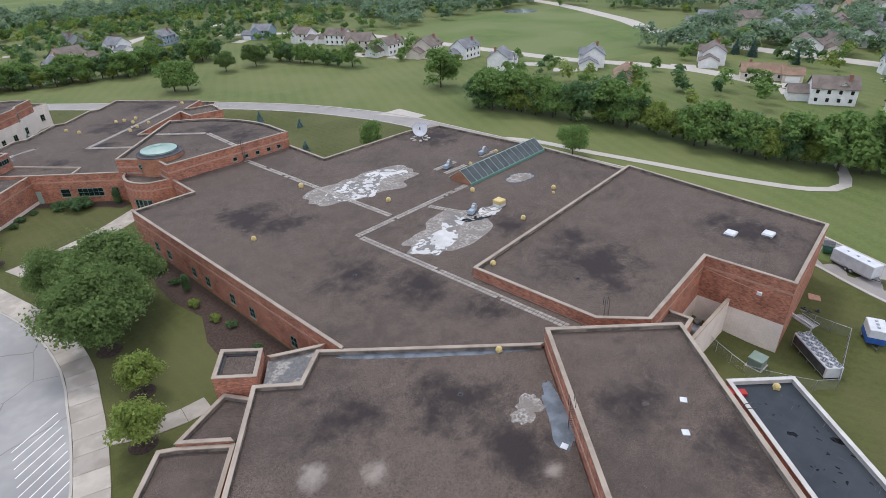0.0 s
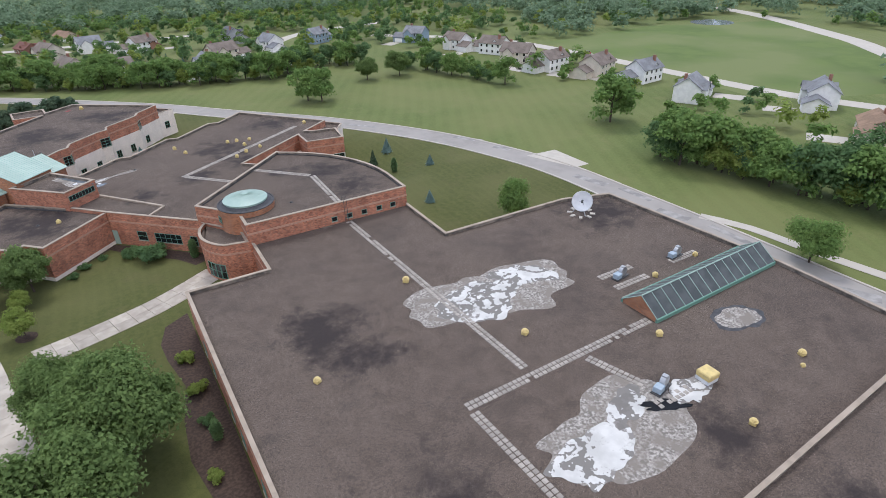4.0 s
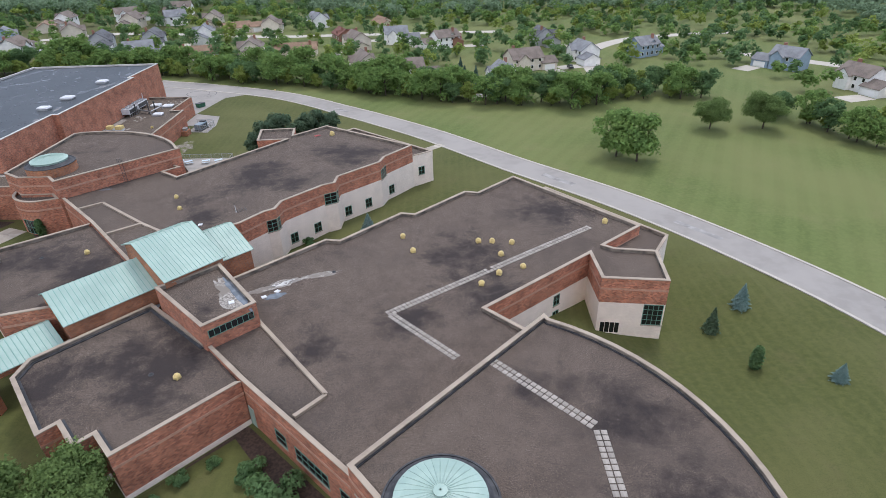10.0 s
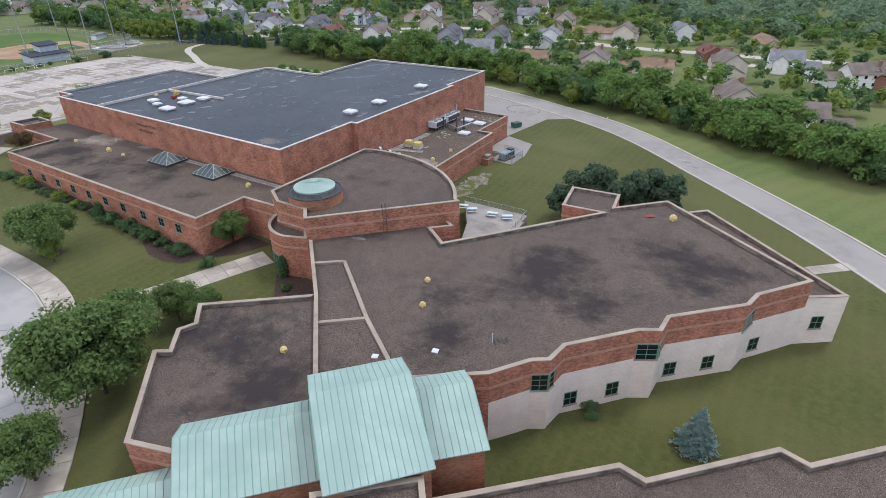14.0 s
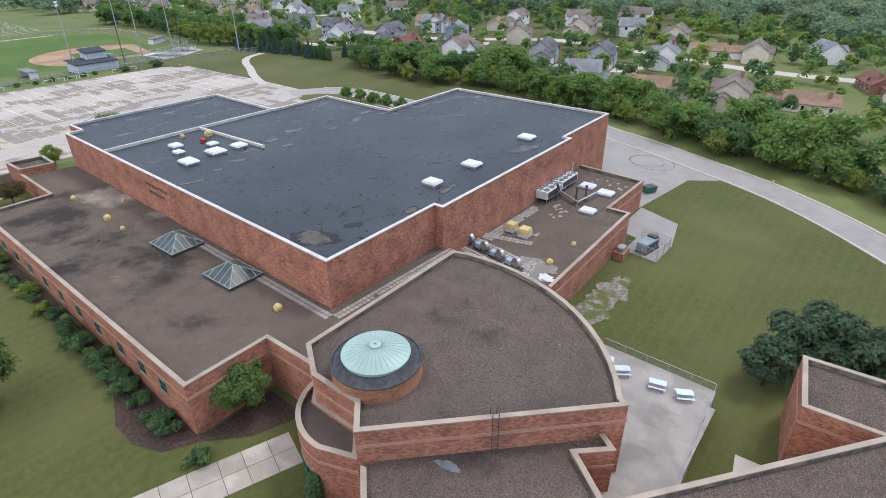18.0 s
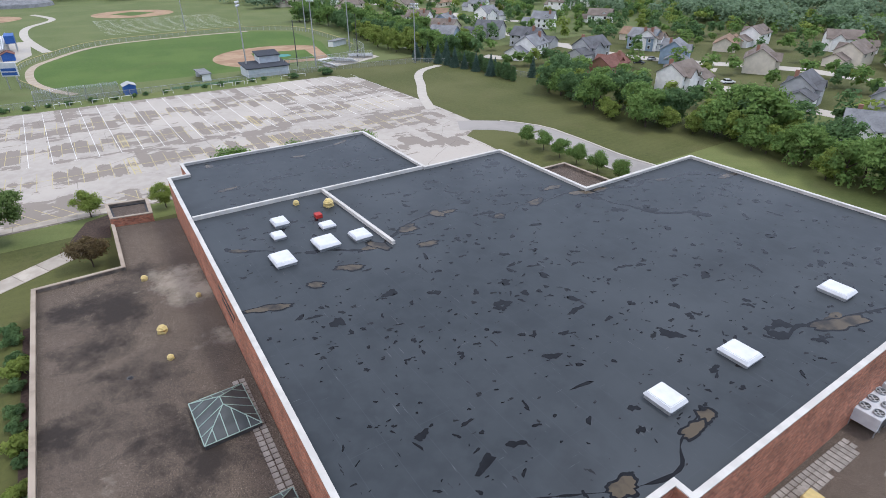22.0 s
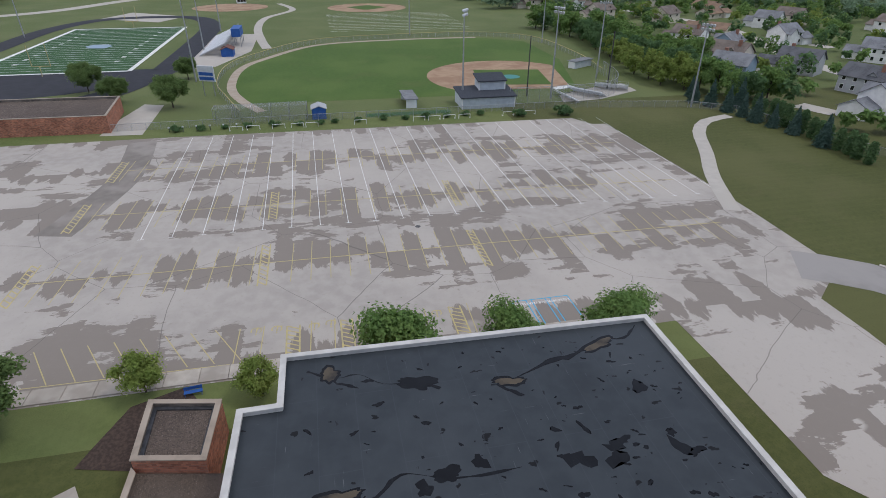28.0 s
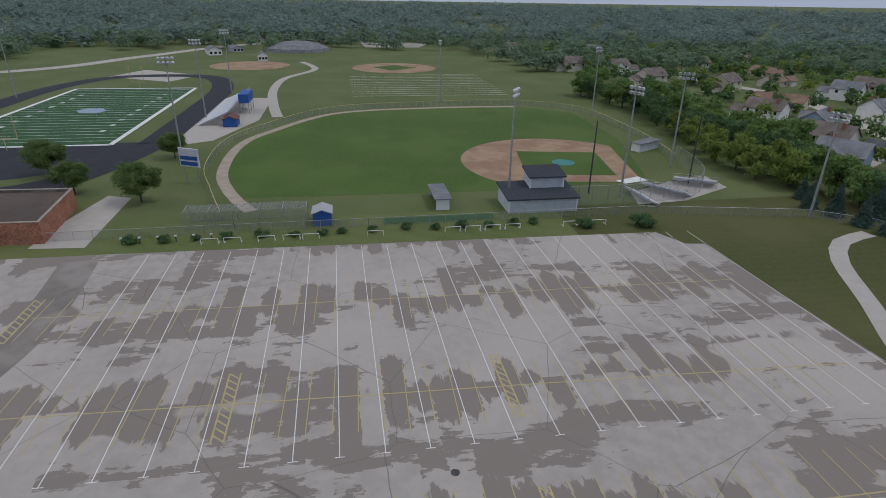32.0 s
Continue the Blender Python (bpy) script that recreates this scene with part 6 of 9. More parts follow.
blob("washed_gravel_patch", 45, -53.5, 4.2, 0.8, -0.29, WHITE_GRAVEL, 23, "pale washed gravel along the wall", 0.8, 0.4)
zg = 9.056
blob("puddle", -6.6, 3.6, 3.4, 2.2, zg, PUDDLE, 31, "dark wet rim of a puddle on the membrane roof", 0.3, 0.35)
blob("puddle", -6.6, 3.6, 2.6, 1.6, zg + 0.003, BROWN_PUDDLE, 30, "silty brown puddle on the membrane roof", 0.3, 0.35)
gp = random.Random(12)
for line in ([(-6.5, 5.5), (-5.2, 9.5), (-3.2, 14), (-2.1, 17.8), (-0.9, 22.0), (-1.9, 24.9), (-3.0, 28.7)], [(-6, 41.9), (-4.5, 46.6), (-3.2, 53.3), (-0.8, 59.4), (-2.6, 64), (-3.7, 69)],
             [(-53, 3.6), (-50.5, 8), (-46.5, 13), (-43.5, 19.5), (-44.8, 24), (-47.5, 31), (-45.5, 35), (-41.6, 38.5), (-42.4, 46), (-41, 54), (-38.7, 63), (-36.2, 75)],
             [(-86, 8.1), (-84.4, 12.7), (-82.8, 17.2), (-82.4, 19.6)], [(-81.5, 22.7), (-81.4, 24.7), (-82.6, 28.5), (-84.4, 34.2), (-86, 39.6)], [(-72.8, 8.3), (-73.5, 15), (-73, 22.3)],
             [(-41, 54), (-33, 56), (-26, 62)]):
    pts = smooth_line(line, 2.2)
    fine = smooth_line([(p[0] + gp.uniform(-0.8, 0.8), p[1] + gp.uniform(-0.8, 0.8)) for p in pts], 0.6)
    left, right, wide = [], [], 0.2
    for i, p in enumerate(fine):
        d = (Vector(fine[min(i + 1, len(fine) - 1)]) - Vector(fine[max(i - 1, 0)])).normalized()
        wide = min(0.5, max(0.03, wide + gp.uniform(-0.16, 0.16)))
        left.append((p[0] - d.y * wide * gp.uniform(0.3, 1), p[1] + d.x * wide * gp.uniform(0.3, 1)))
        right.append((p[0] + d.y * wide * gp.uniform(0.3, 1), p[1] - d.x * wide * gp.uniform(0.3, 1)))
    bm = bmesh.new()
    lv, rv = [bm.verts.new((*p, zg)) for p in left], [bm.verts.new((*p, zg)) for p in right]
    for i in range(len(fine) - 1):
        bm.faces.new((rv[i], rv[i + 1], lv[i + 1], lv[i]))
    tagged(link_mesh("puddle_run", bm, PUDDLE), "ragged dark run of water on the membrane roof", kind="structure")
    for k in range(1, len(pts), 3):
        lx, ly = gp.uniform(0.6, 1.7), gp.uniform(0.35, 0.75)
        way = math.atan2(pts[k][1] - pts[k - 1][1], pts[k][0] - pts[k - 1][0])
        if gp.random() < 0.55:
            blob("puddle", pts[k][0], pts[k][1], lx + 0.28, ly + 0.25, zg + 0.003 + 0.0003 * k, PUDDLE, 100 + k, "dark wet rim of a puddle on the membrane roof", way, 0.45, 24)
        blob("puddle", pts[k][0], pts[k][1], lx, ly, zg + 0.006 + 0.0003 * k, gp.choice((PUDDLE, BROWN_PUDDLE)), 100 + k,
             "small rain puddle on the membrane roof", way, 0.45, 24)

# larger silty puddles with dark rims
for k, (x, y, rx, ry, a) in enumerate(((-41.0, 53.9, 1.7, 0.75, 1.1), (-40.2, 57.2, 1.3, 0.6, 1.7), (-43.4, 20.6, 1.5, 0.7, 0.4), (-40.5, 15.2, 1.5, 0.6, 1.2), (-39.2, 10.4, 0.9, 0.5, 1.1), (-37.6, 4.6, 1.9, 0.6, 1.2),
                                       (-40.3, 26, 1.4, 0.5, 1.4), (-45.3, 25.9, 1.1, 0.8, 1.2), (-47.2, 31.8, 1.0, 0.8, 0.6), (-45, 51.7, 1.4, 0.6, 1.4), (-3.0, 50.6, 2.9, 0.9, 1.2), (-2.6, 26.5, 1.2, 0.5, 1.5),
                                       (-32.6, 78.3, 1.8, 0.6, 1.6))):
    blob("puddle", x, y, rx + 0.3, ry + 0.22, zg + 0.012, PUDDLE, 80 + k, "dark wet rim of a puddle on the membrane roof", a, 0.4, 36)
    blob("puddle", x, y, rx, ry, zg + 0.016, BROWN_PUDDLE, 80 + k, "silty brown puddle on the membrane roof", a, 0.4, 36)


def wet_spots(name, inside, count, z, seed, label):
    """Many small leftover films of water, loosely gathered along faint lines."""
    rr = random.Random(seed)
    bm = bmesh.new()
    x0, y0, x1, y1 = inside
    lanes = [(rr.uniform(x0, x1), rr.uniform(y0, y1), rr.uniform(0.9, 2.2)) for _ in range(count // 9 + 1)]
    for k in range(count):
        if rr.random() < 0.62:
            lx, ly, la = rr.choice(lanes)
            t = rr.gauss(0, 5)
            x, y = lx + t * math.cos(la) + rr.gauss(0, 0.7), ly + t * math.sin(la) + rr.gauss(0, 0.7)
        else:
            x, y = rr.uniform(x0, x1), rr.uniform(y0, y1)
        if not (x0 < x < x1 and y0 < y < y1):
            continue
        r = min(0.95, 0.12 * math.exp(rr.gauss(0.45, 0.72)))
        squash, a, ph = rr.uniform(0.25, 0.85), rr.choice((rr.uniform(0, 3.14), 1.4 + rr.gauss(0, 0.25))), [rr.uniform(0, 6.28) for _ in range(4)]
        ring = []
        for i in range(14):
            w = 2 * math.pi * i / 14
            q = r * (1 + 0.3 * math.sin(2 * w + ph[0]) + 0.2 * math.sin(3 * w + ph[1]) + 0.18 * math.sin(5 * w + ph[2]) + 0.1 * math.sin(7 * w + ph[3]))
            u, v = q * math.cos(w), q * squash * math.sin(w)
            ring.append(bm.verts.new((x + u * math.cos(a) - v * math.sin(a), y + u * math.sin(a) + v * math.cos(a), z + 0.00002 * k)))
        bm.faces.new(ring)
    bmesh.ops.triangulate(bm, faces=bm.faces[:])
    tagged(link_mesh(name, bm, PUDDLE), label, kind="stuff")


for n, (inside, count) in enumerate((((-40, 2.5, -1, 78), 900), ((-61, 23.5, -41, 53), 260), ((-62, 5, -41, 20.5), 90), ((-86, 8, -66, 39), 150))):
    wet_spots("wet_spots", inside, count, zg - 0.004, 21 + n, "small dark films of rain water on the membrane roof")
wet_spots("wet_spots", (100, -222, 110, -212), 26, -1.996, 29, "small dark films of rain water on the low membrane roof")

for x, y, z, a in ((64.4, -52.6, 3.15, 20), (66.6, -46.6, -0.17, 35), (68.2, -45.2, -0.17, 60), (51.0, -27.2, 2.33, 15), (98.0, -206.5, 2.13, 30), (86.2, -199.6, -0.37, 15), (93.8, -208.6, 2.13, 40), (45.7, -31.4, 2.33, 20)):
    root = tagged(thing("loose_paver", (x, y, z), a), "loose white square paver on the gravel roof", "paver", "loose roof pavers")
    part("slab", bevelled(-0.36, -0.36, -0.04, 0.36, 0.36, 0.05, 0.012), WHITE_METAL, root)
pq = random.Random(41)
for k in range(22):
    x, y = (pq.uniform(5.2, 8.6), pq.uniform(43.0, 49.5)) if k < 14 else (pq.uniform(4.6, 12.0), pq.uniform(61.0, 66.5))
    root = tagged(thing("loose_paver", (x, y, 0.71), pq.uniform(0, 90)), "loose pale square paver on the service roof", "paver", "loose service roof pavers")
    w = pq.uniform(0.2, 0.34)
    part("slab", bevelled(-w, -w, -0.04, w, w * pq.uniform(0.6, 1.0), 0.05, 0.012), PAVER, root)
blob("wet_patch", 48.0, -51.0, 6.6, 0.75, -0.285, GREY_WET, 61, "wet grey membrane strip along the entrance wall", 0.74, 0.25)
blob("wet_patch", 68.2, -46.4, 1.5, 0.7, -0.172, GREY_WET, 62, "wet grey membrane patch on the classroom roof", 0.3, 0.3)
for x, y, z in ((75.8, -40.2, -0.18), (99.5, -87.5, 3.31), (113, -184, 0.91), (92.5, -156.5, -0.19), (29.2, -36.7, 2.01), (57, -62.5, -0.29), (-43, -9.5, 2.61), (84.5, -186.5, -0.39), (5.0, 9.5, 2.61)):
    root = tagged(thing("roof_drain", (x, y, z)), "low dark drain grate in the gravel roof", "drain", "roof drains")
    bm = bmesh.new()
    lathe(bm, [(0.34, -0.02), (0.34, 0.03), (0.22, 0.05), (0.19, 0.16), (0.1, 0.21), (0.0, 0.22)], 14)
    part("grate", bm, FLASHING, root)

# dark unreadable lettering on the gym wall
sign = tagged(thing("wall_sign"), "two rows of dark metal letters on the gym wall", "sign")
ms = wall_frame((-82, 3), (0, 0), 0, 0)
for z, s0, s1 in ((7.2, 34.2, 42.0), (5.9, 35.0, 40.6)):
    s = s0
    while s < s1:
        bm = bmesh.new()
        box(bm, s, -0.02, z, s + 0.26, 0.05, z + 0.5, ms)
        part("letter_bar", bm, DARK_METAL, sign)
        s += 0.56

# small loose things on the classroom roof
TARP_RED = material("faded_red_tarpaulin", (0.3, 0.06, 0.06), (0.22, 0.05, 0.05), 2.0, rough=0.7)
root = tagged(thing("tarpaulin", (63, 20.2, 2.3), 30), "small crumpled red tarpaulin on the gravel roof", "tarpaulin")
bm = bmesh.new()
bmesh.ops.create_grid(bm, x_segments=8, y_segments=5, size=0.5)
tq = random.Random(77)
for v in bm.verts:
    v.co = Vector((v.co.x * 1.5, v.co.y * 0.9, 0.05 + 0.14 * tq.random()))
part("sheet", bm, TARP_RED, root)
root = tagged(thing("roof_frame", (56.6, -21.9, 2.3), 40), "low grey pipe frame on the gravel roof", "frame")
for k in range(4):
    bm = bmesh.new()
    rod(bm, (-0.75 + 0.5 * k, -0.5, 0.03), (-0.75 + 0.5 * k, 0.5, 0.22), 0.06, seg=6)
    part("bar", bm, DARK_METAL, root)
bm = bmesh.new()
rod(bm, (-1.0, 0, -0.01), (-1.0, 0, 1.3), 0.05, seg=6)
part("mast", bm, WHITE_METAL, root)
blob("wet_patch", 26.0, -9.9, 1.1, 0.5, 2.312, GREY_WET, 60, "small wet membrane patch on the gravel roof", 0.2, 0.3)

# ---- trees ----
def card_mesh(name, pts, nrm, size, mat, seed, flat=0.5):
    """Many small leaf clumps, one face each."""
    rng = np.random.default_rng(seed)
    n = len(pts)
    nrm = nrm + rng.normal(0, flat, (n, 3))
    nrm /= np.linalg.norm(nrm, axis=1, keepdims=True)
    t = np.cross(nrm, rng.normal(0, 1, (n, 3)))
    t /= np.linalg.norm(t, axis=1, keepdims=True)
    b = np.cross(nrm, t)
    s = (size * rng.uniform(0.6, 1.35, n))[:, None]
    w = s * rng.uniform(0.5, 0.8, n)[:, None]
    v = np.stack([pts - t * s - b * w * 0.5, pts + t * s * 0.85 - b * w * 0.7 + nrm * s * 0.12, pts + b * w * 1.35 - nrm * s * 0.1], 1).reshape(-1, 3)
    me = bpy.data.meshes.new(name)
    me.vertices.add(3 * n)
    me.vertices.foreach_set("co", v.astype(np.float32).ravel())
    me.loops.add(3 * n)
    me.loops.foreach_set("vertex_index", np.arange(3 * n, dtype=np.int32))
    me.polygons.add(n)
    me.polygons.foreach_set("loop_start", np.arange(0, 3 * n, 3, dtype=np.int32))
    me.update(calc_edges=True)
    me.materials.append(mat)
    return me


def crown_points(rng, n, lobes, h0, h1, w, lobe=(0.28, 0.5), loose=0.0):
    """Points on the skins of many lobes that together make an uneven crown."""
    pts, nrm = [], []
    mid, half = (h0 + h1) / 2, (h1 - h0) / 2
    for k in range(lobes):
        while True:
            c = rng.uniform(-1, 1, 3)
            if 0.15 < np.linalg.norm(c) < 0.82:
                break
        c = np.array([c[0] * w, c[1] * w, mid + c[2] * half])
        r = w * rng.uniform(*lobe)
        m = n // lobes
        d = rng.normal(0, 1, (m, 3))
        d /= np.linalg.norm(d, axis=1, keepdims=True)
        d[:, 2] = np.where(d[:, 2] < -0.4, -d[:, 2], d[:, 2])
        rad = r * (rng.uniform(0.55 - 0.3 * loose, 1.08, m) + loose * 0.35 * rng.random(m) ** 3)[:, None]
        pts.append(c + d * rad * np.array([1, 1, 0.8]))
        nrm.append(d + np.array([0, 0, 0.35]))
    return np.concatenate(pts), np.concatenate(nrm)


def trunk_mesh(h, r, spread, seed, limbs=5):
    rng = random.Random(seed)
    bm = bmesh.new()
    rod(bm, (0, 0, -0.3), (0.03 * h * rng.uniform(-1, 1), 0.03 * h * rng.uniform(-1, 1), h * 0.75), r, r * 0.35, 8)
    for k in range(limbs):
        a = 2 * math.pi * k / limbs + rng.uniform(-0.4, 0.4)
        z = h * rng.uniform(0.28, 0.5)
        rod(bm, (0, 0, z), (math.cos(a) * spread, math.sin(a) * spread, z + h * rng.uniform(0.15, 0.3)), r * 0.4, r * 0.12, 6)
    return bm


def broad_tree(name, h, w, n, leaf, size, seed, label, lobes=16, low=0.16, category="tree", lobe=(0.28, 0.5)):
    rng = np.random.default_rng(seed)
    root = tagged(thing(name), label, category)
    part("trunk", trunk_mesh(h, h * 0.022, w * 0.55, seed), BARK, root)
    p, q = crown_points(rng, n, lobes, h * low, h * 0.93, w * (1.06 if lobes > 40 else 1), lobe, 1.0)
    p = p + rng.normal(0, 0.035 * w, p.shape)
    me = card_mesh("crown", p, q, size, leaf, seed + 1, 0.6 if lobes > 35 else 0.42)
    ob = new("crown", me)
    ob.parent = root
    return root


def conifer(name, h, w, n, leaf, size, seed, label, column=False):
    """Whorls of drooping sprays up a stem."""
    rng = np.random.default_rng(seed)
    root = tagged(thing(name), label, "tree")
    bm = bmesh.new()
    rod(bm, (0, 0, -0.3), (0, 0, h * 0.97), h * 0.018, h * 0.004, 7)
    part("trunk", bm, BARK, root)
    z = 1 - np.sqrt(rng.uniform(0, 1, n)) if not column else rng.uniform(0, 1, n)
    z = 0.03 + 0.97 * z
    tiers = (np.floor(z * 11) / 11) if not column else z
    prof = (1 - z) * (0.82 + 0.3 * ((z - tiers) < 0.045)) if not column else np.sqrt(np.clip(1 - (z * 1.7 - 0.8) ** 2, 0.02, 1)) * 0.9
    a = rng.uniform(0, 2 * np.pi, n)
    whorl = 0.8 + 0.25 * np.cos(a * 7 + tiers * 40)
    r = w * prof * np.sqrt(rng.uniform(0.25, 1, n)) * whorl
    pts = np.stack([r * np.cos(a), r * np.sin(a), z * h - r * 0.18], 1)
    nrm = np.stack([np.cos(a) * 0.6, np.sin(a) * 0.6, np.full(n, 0.8)], 1)
    ob = new("crown", card_mesh("crown", pts, nrm, size, leaf, seed + 1, 0.45))
    ob.parent = root
    return root


def shrub(name, h, w, n, leaf, size, seed, label):
    rng = np.random.default_rng(seed)
    root = tagged(thing(name), label, "shrub")
    bm = bmesh.new()
    for k in range(5):
        a = k * 1.3
        rod(bm, (0, 0, -0.15), (math.cos(a) * w * 0.4, math.sin(a) * w * 0.4, h * 0.6), 0.04, 0.015, 5)
    part("stems", bm, BARK, root)
    p, q = crown_points(rng, n, 9, 0.05, h, w)
    ob = new("foliage", card_mesh("foliage", p, q, size, leaf, seed + 1))
    ob.parent = root
    return root


rnd = random.Random(7)


def plant(proto, x, y, s=1.0, sz=None, first=[]):
    m = Matrix.Translation((x, y, ground_z(x, y))) @ Matrix.Rotation(rnd.uniform(0, 6.28), 4, 'Z') @ Matrix.Diagonal((s, s, sz or s, 1))
    if proto.name not in first:
        first.append(proto.name)
        proto.matrix_basis = m
        return proto
    return copy_thing(proto, m)


OAK = broad_tree("broadleaf_tree", 12, 6.2, 36000, LEAF_OAK, 0.215, 11, "large broadleaf tree with a dense mid-green crown", 60, lobe=(0.16, 0.36))
HONEY = broad_tree("broadleaf_tree", 10, 5.0, 20000, LEAF_OAK, 0.2, 12, "broadleaf tree with a loose mid-green crown", 42, lobe=(0.16, 0.38))
YOUNG = broad_tree("young_tree", 6.5, 3.2, 6000, LEAF_LIGHT, 0.19, 13, "young tree with a thin light green crown", 14, 0.25)
BRONZE = broad_tree("young_tree", 6.5, 3.2, 6000, LEAF_BRONZE, 0.19, 26, "young tree with a thin bronze-brown crown", 14, 0.25)
LOTTREE = broad_tree("young_tree", 6, 3.4, 12000, LEAF, 0.155, 14, "young tree with a full green crown at the lot", 14, 0.25)
BIRCH = broad_tree("broadleaf_tree", 11, 5.4, 4000, LEAF_LIGHT, 0.38, 15, "light green broadleaf tree in the tree line", 30, 0.05, lobe=(0.2, 0.4))
MAPLE = broad_tree("broadleaf_tree", 11, 5.4, 4000, LEAF, 0.38, 16, "mid-green broadleaf tree in the tree line", 30, 0.05, lobe=(0.2, 0.4))
DARK = broad_tree("broadleaf_tree", 11, 5.4, 4000, LEAF_DARK, 0.38, 17, "dark green broadleaf tree in the tree line", 26, 0.05, lobe=(0.2, 0.42))
BLUE_SPRUCE = conifer("spruce_tree", 7.5, 2.3, 9000, SPRUCE, 0.16, 18, "blue spruce on the lawn")
FIR = conifer("spruce_tree", 9, 2.6, 2600, PINE, 0.38, 19, "dark green spruce tree")
GARDEN_SPRUCE = conifer("spruce_tree", 9, 2.7, 4200, BLUE_GREEN, 0.3, 24, "dense blue-green spruce in a garden row")
ARBORVITAE = conifer("cedar_tree", 5.0, 1.5, 1500, LEAF_DARK, 0.22, 25, "dense green cedar in a clipped hedge row", True)
PINE_T = broad_tree("pine_tree", 8.6, 2.7, 7500, PINE, 0.24, 20, "dark green pine tree beside the patio", 20, 0.06, lobe=(0.28, 0.5))
CEDAR = conifer("cedar_tree", 5.5, 0.85, 2200, LEAF_DARK, 0.16, 21, "narrow green cedar beside the wall", True)
BUSH = shrub("shrub", 1.5, 1.5, 1800, LEAF_DARK, 0.14, 22, "rounded dark green shrub in the mulch bed")
BUSH_L = shrub("shrub", 1.2, 1.3, 1400, LEAF_LIGHT, 0.14, 23, "low light green shrub in the mulch bed")

for x, y, s in ((60.5, -137, 1.15), (66, -126, 1.05), (61, -117, 0.75), (16, -47, 1.0)):
    plant(OAK, x, y, s)
plant(YOUNG, 60.5, -150, 1.0), plant(YOUNG, 57, -159.5, 1.05), plant(YOUNG, 54.6, -92.5, 0.8)
for x, y, s in ((11, -41, 0.95), (22, -58, 0.85), (-23, -33, 1.05), (47.5, -80, 1.1), (55, -77.5, 0.95), (-94, -23, 1.15), (11, -33, 0.7), (15, -31, 0.6)):
    plant(HONEY, x, y, s)
plant(HONEY, -0.5, -13.3, 0.72)
plant(BRONZE, -78, -10.5, 0.85)
for x, y, s in ((-20, -34, 0.6), (-97, -9, 0.78), (-94, 2.9, 0.72), (54, -84, 0.6)):
    plant(YOUNG, x, y, s)
for x, y, s in ((-93.5, 17, 1.5), (-93.3, 29.0, 0.85), (-93.3, 42.2, 0.88), (176, -143, 0.95)):
    plant(LOTTREE, x, y, s)
plant(LOTTREE, 141.6, -100.8, 0.75, 1.12)
for x, y in ((-84.7, 82.1), (-79.5, 82.6), (-73.9, 82.4), (-69.1, 82.8), (-63.6, 83.5), (-58.0, 84.3)):
    plant(LOTTREE, x, y, 0.44, 0.52)
for x, y, s in ((140.3, -41.6, 0.55), (144.3, -60.1, 0.6), (132, -82, 0.62), (78.5, -16.4, 1.25)):
    plant(BLUE_SPRUCE, x, y, s * 1.3, s * 1.08)
plant(FIR, 134, -45.8, 0.55, 0.5), plant(BUSH, 66.3, -16.6, 0.8)
plant(CEDAR, 135.9, -55.3, 1.2, 0.7), plant(CEDAR, 81.5, -79.5, 1.0), plant(CEDAR, 15, -16.5, 1.0), plant(CEDAR, -29, -20.5, 0.9), plant(CEDAR, 86, -98, 0.8), plant(CEDAR, 76, -129, 0.8)
for x, y, s, sz in ((45, 29, 1.2, 1.05), (47.4, 33.5, 1.1, 1.3), (51, 35.5, 1.25, 1.5), (54.8, 37, 1.0, 1.25), (58.4, 39.5, 1.2, 1.5), (62.6, 40, 1.1, 1.3)):
    plant(PINE_T, x, y, s, sz)
# trees on the big lawn
for x, y, s in ((143, 20, 1.25), (139, 24, 1.0), (210, -60, 1.25), (214, 2, 0.9), (202, -92, 1.05), (206, -111, 1.0)):
    plant(MAPLE, x, y, s)
plant(OAK, 172, 44, 0.72), plant(OAK, 187, 43, 0.8), plant(BUSH, 140, 35, 1.6)
# tree lines round the grounds
LINE_N = [(-126, 124), (-112, 121), (-96, 117), (-80, 116), (-64, 124), (-40, 124), (-10, 119), (9, 115), (23, 110), (41, 107), (61, 99), (84, 90), (104, 80), (123, 73), (142, 71), (160, 80), (182, 76)]
LINE_E = [(198, 53), (205, 31), (211, 8)]
LINE_S = [(198, -97), (202, -114), (205, -133), (209, -151), (204, -180), (211, -208), (225, -240)]
for line, gap, deep in ((LINE_N, 4.8, 9), (LINE_E, 6, 8), (LINE_S, 5.0, 9)):
    for a in smooth_line(line, gap):
        for row in range(2):
            kind = rnd.choice((BIRCH, MAPLE, MAPLE, DARK, BIRCH if row == 0 else DARK))
            plant(kind, a[0] + rnd.uniform(-2, 2), a[1] + row * deep * 0.8 + rnd.uniform(-1.5, 3), (rnd.uniform(0.62, 1.02) + 0.1 * row) * (0.8 if line is LINE_E else 1.15 if line is LINE_S else 1.0))
for a in smooth_line([(-187, 126), (-205, 125), (-228, 131), (-250, 128), (-265, 122), (-300, 130), (-345, 122)], 6):
    for row in range(2):
        plant(rnd.choice((DARK, MAPLE, FIR if row else DARK)), a[0] + rnd.uniform(-2, 2), a[1] + 4 + 8 * row + rnd.uniform(-2, 2), rnd.uniform(0.6, 1.0))
for x in range(-178, -138, 3):
    plant(ARBORVITAE, x + rnd.uniform(-0.4, 0.4), 127 - 0.1 * (x + 178) + rnd.uniform(-0.4, 0.4), rnd.uniform(0.85, 1.1))
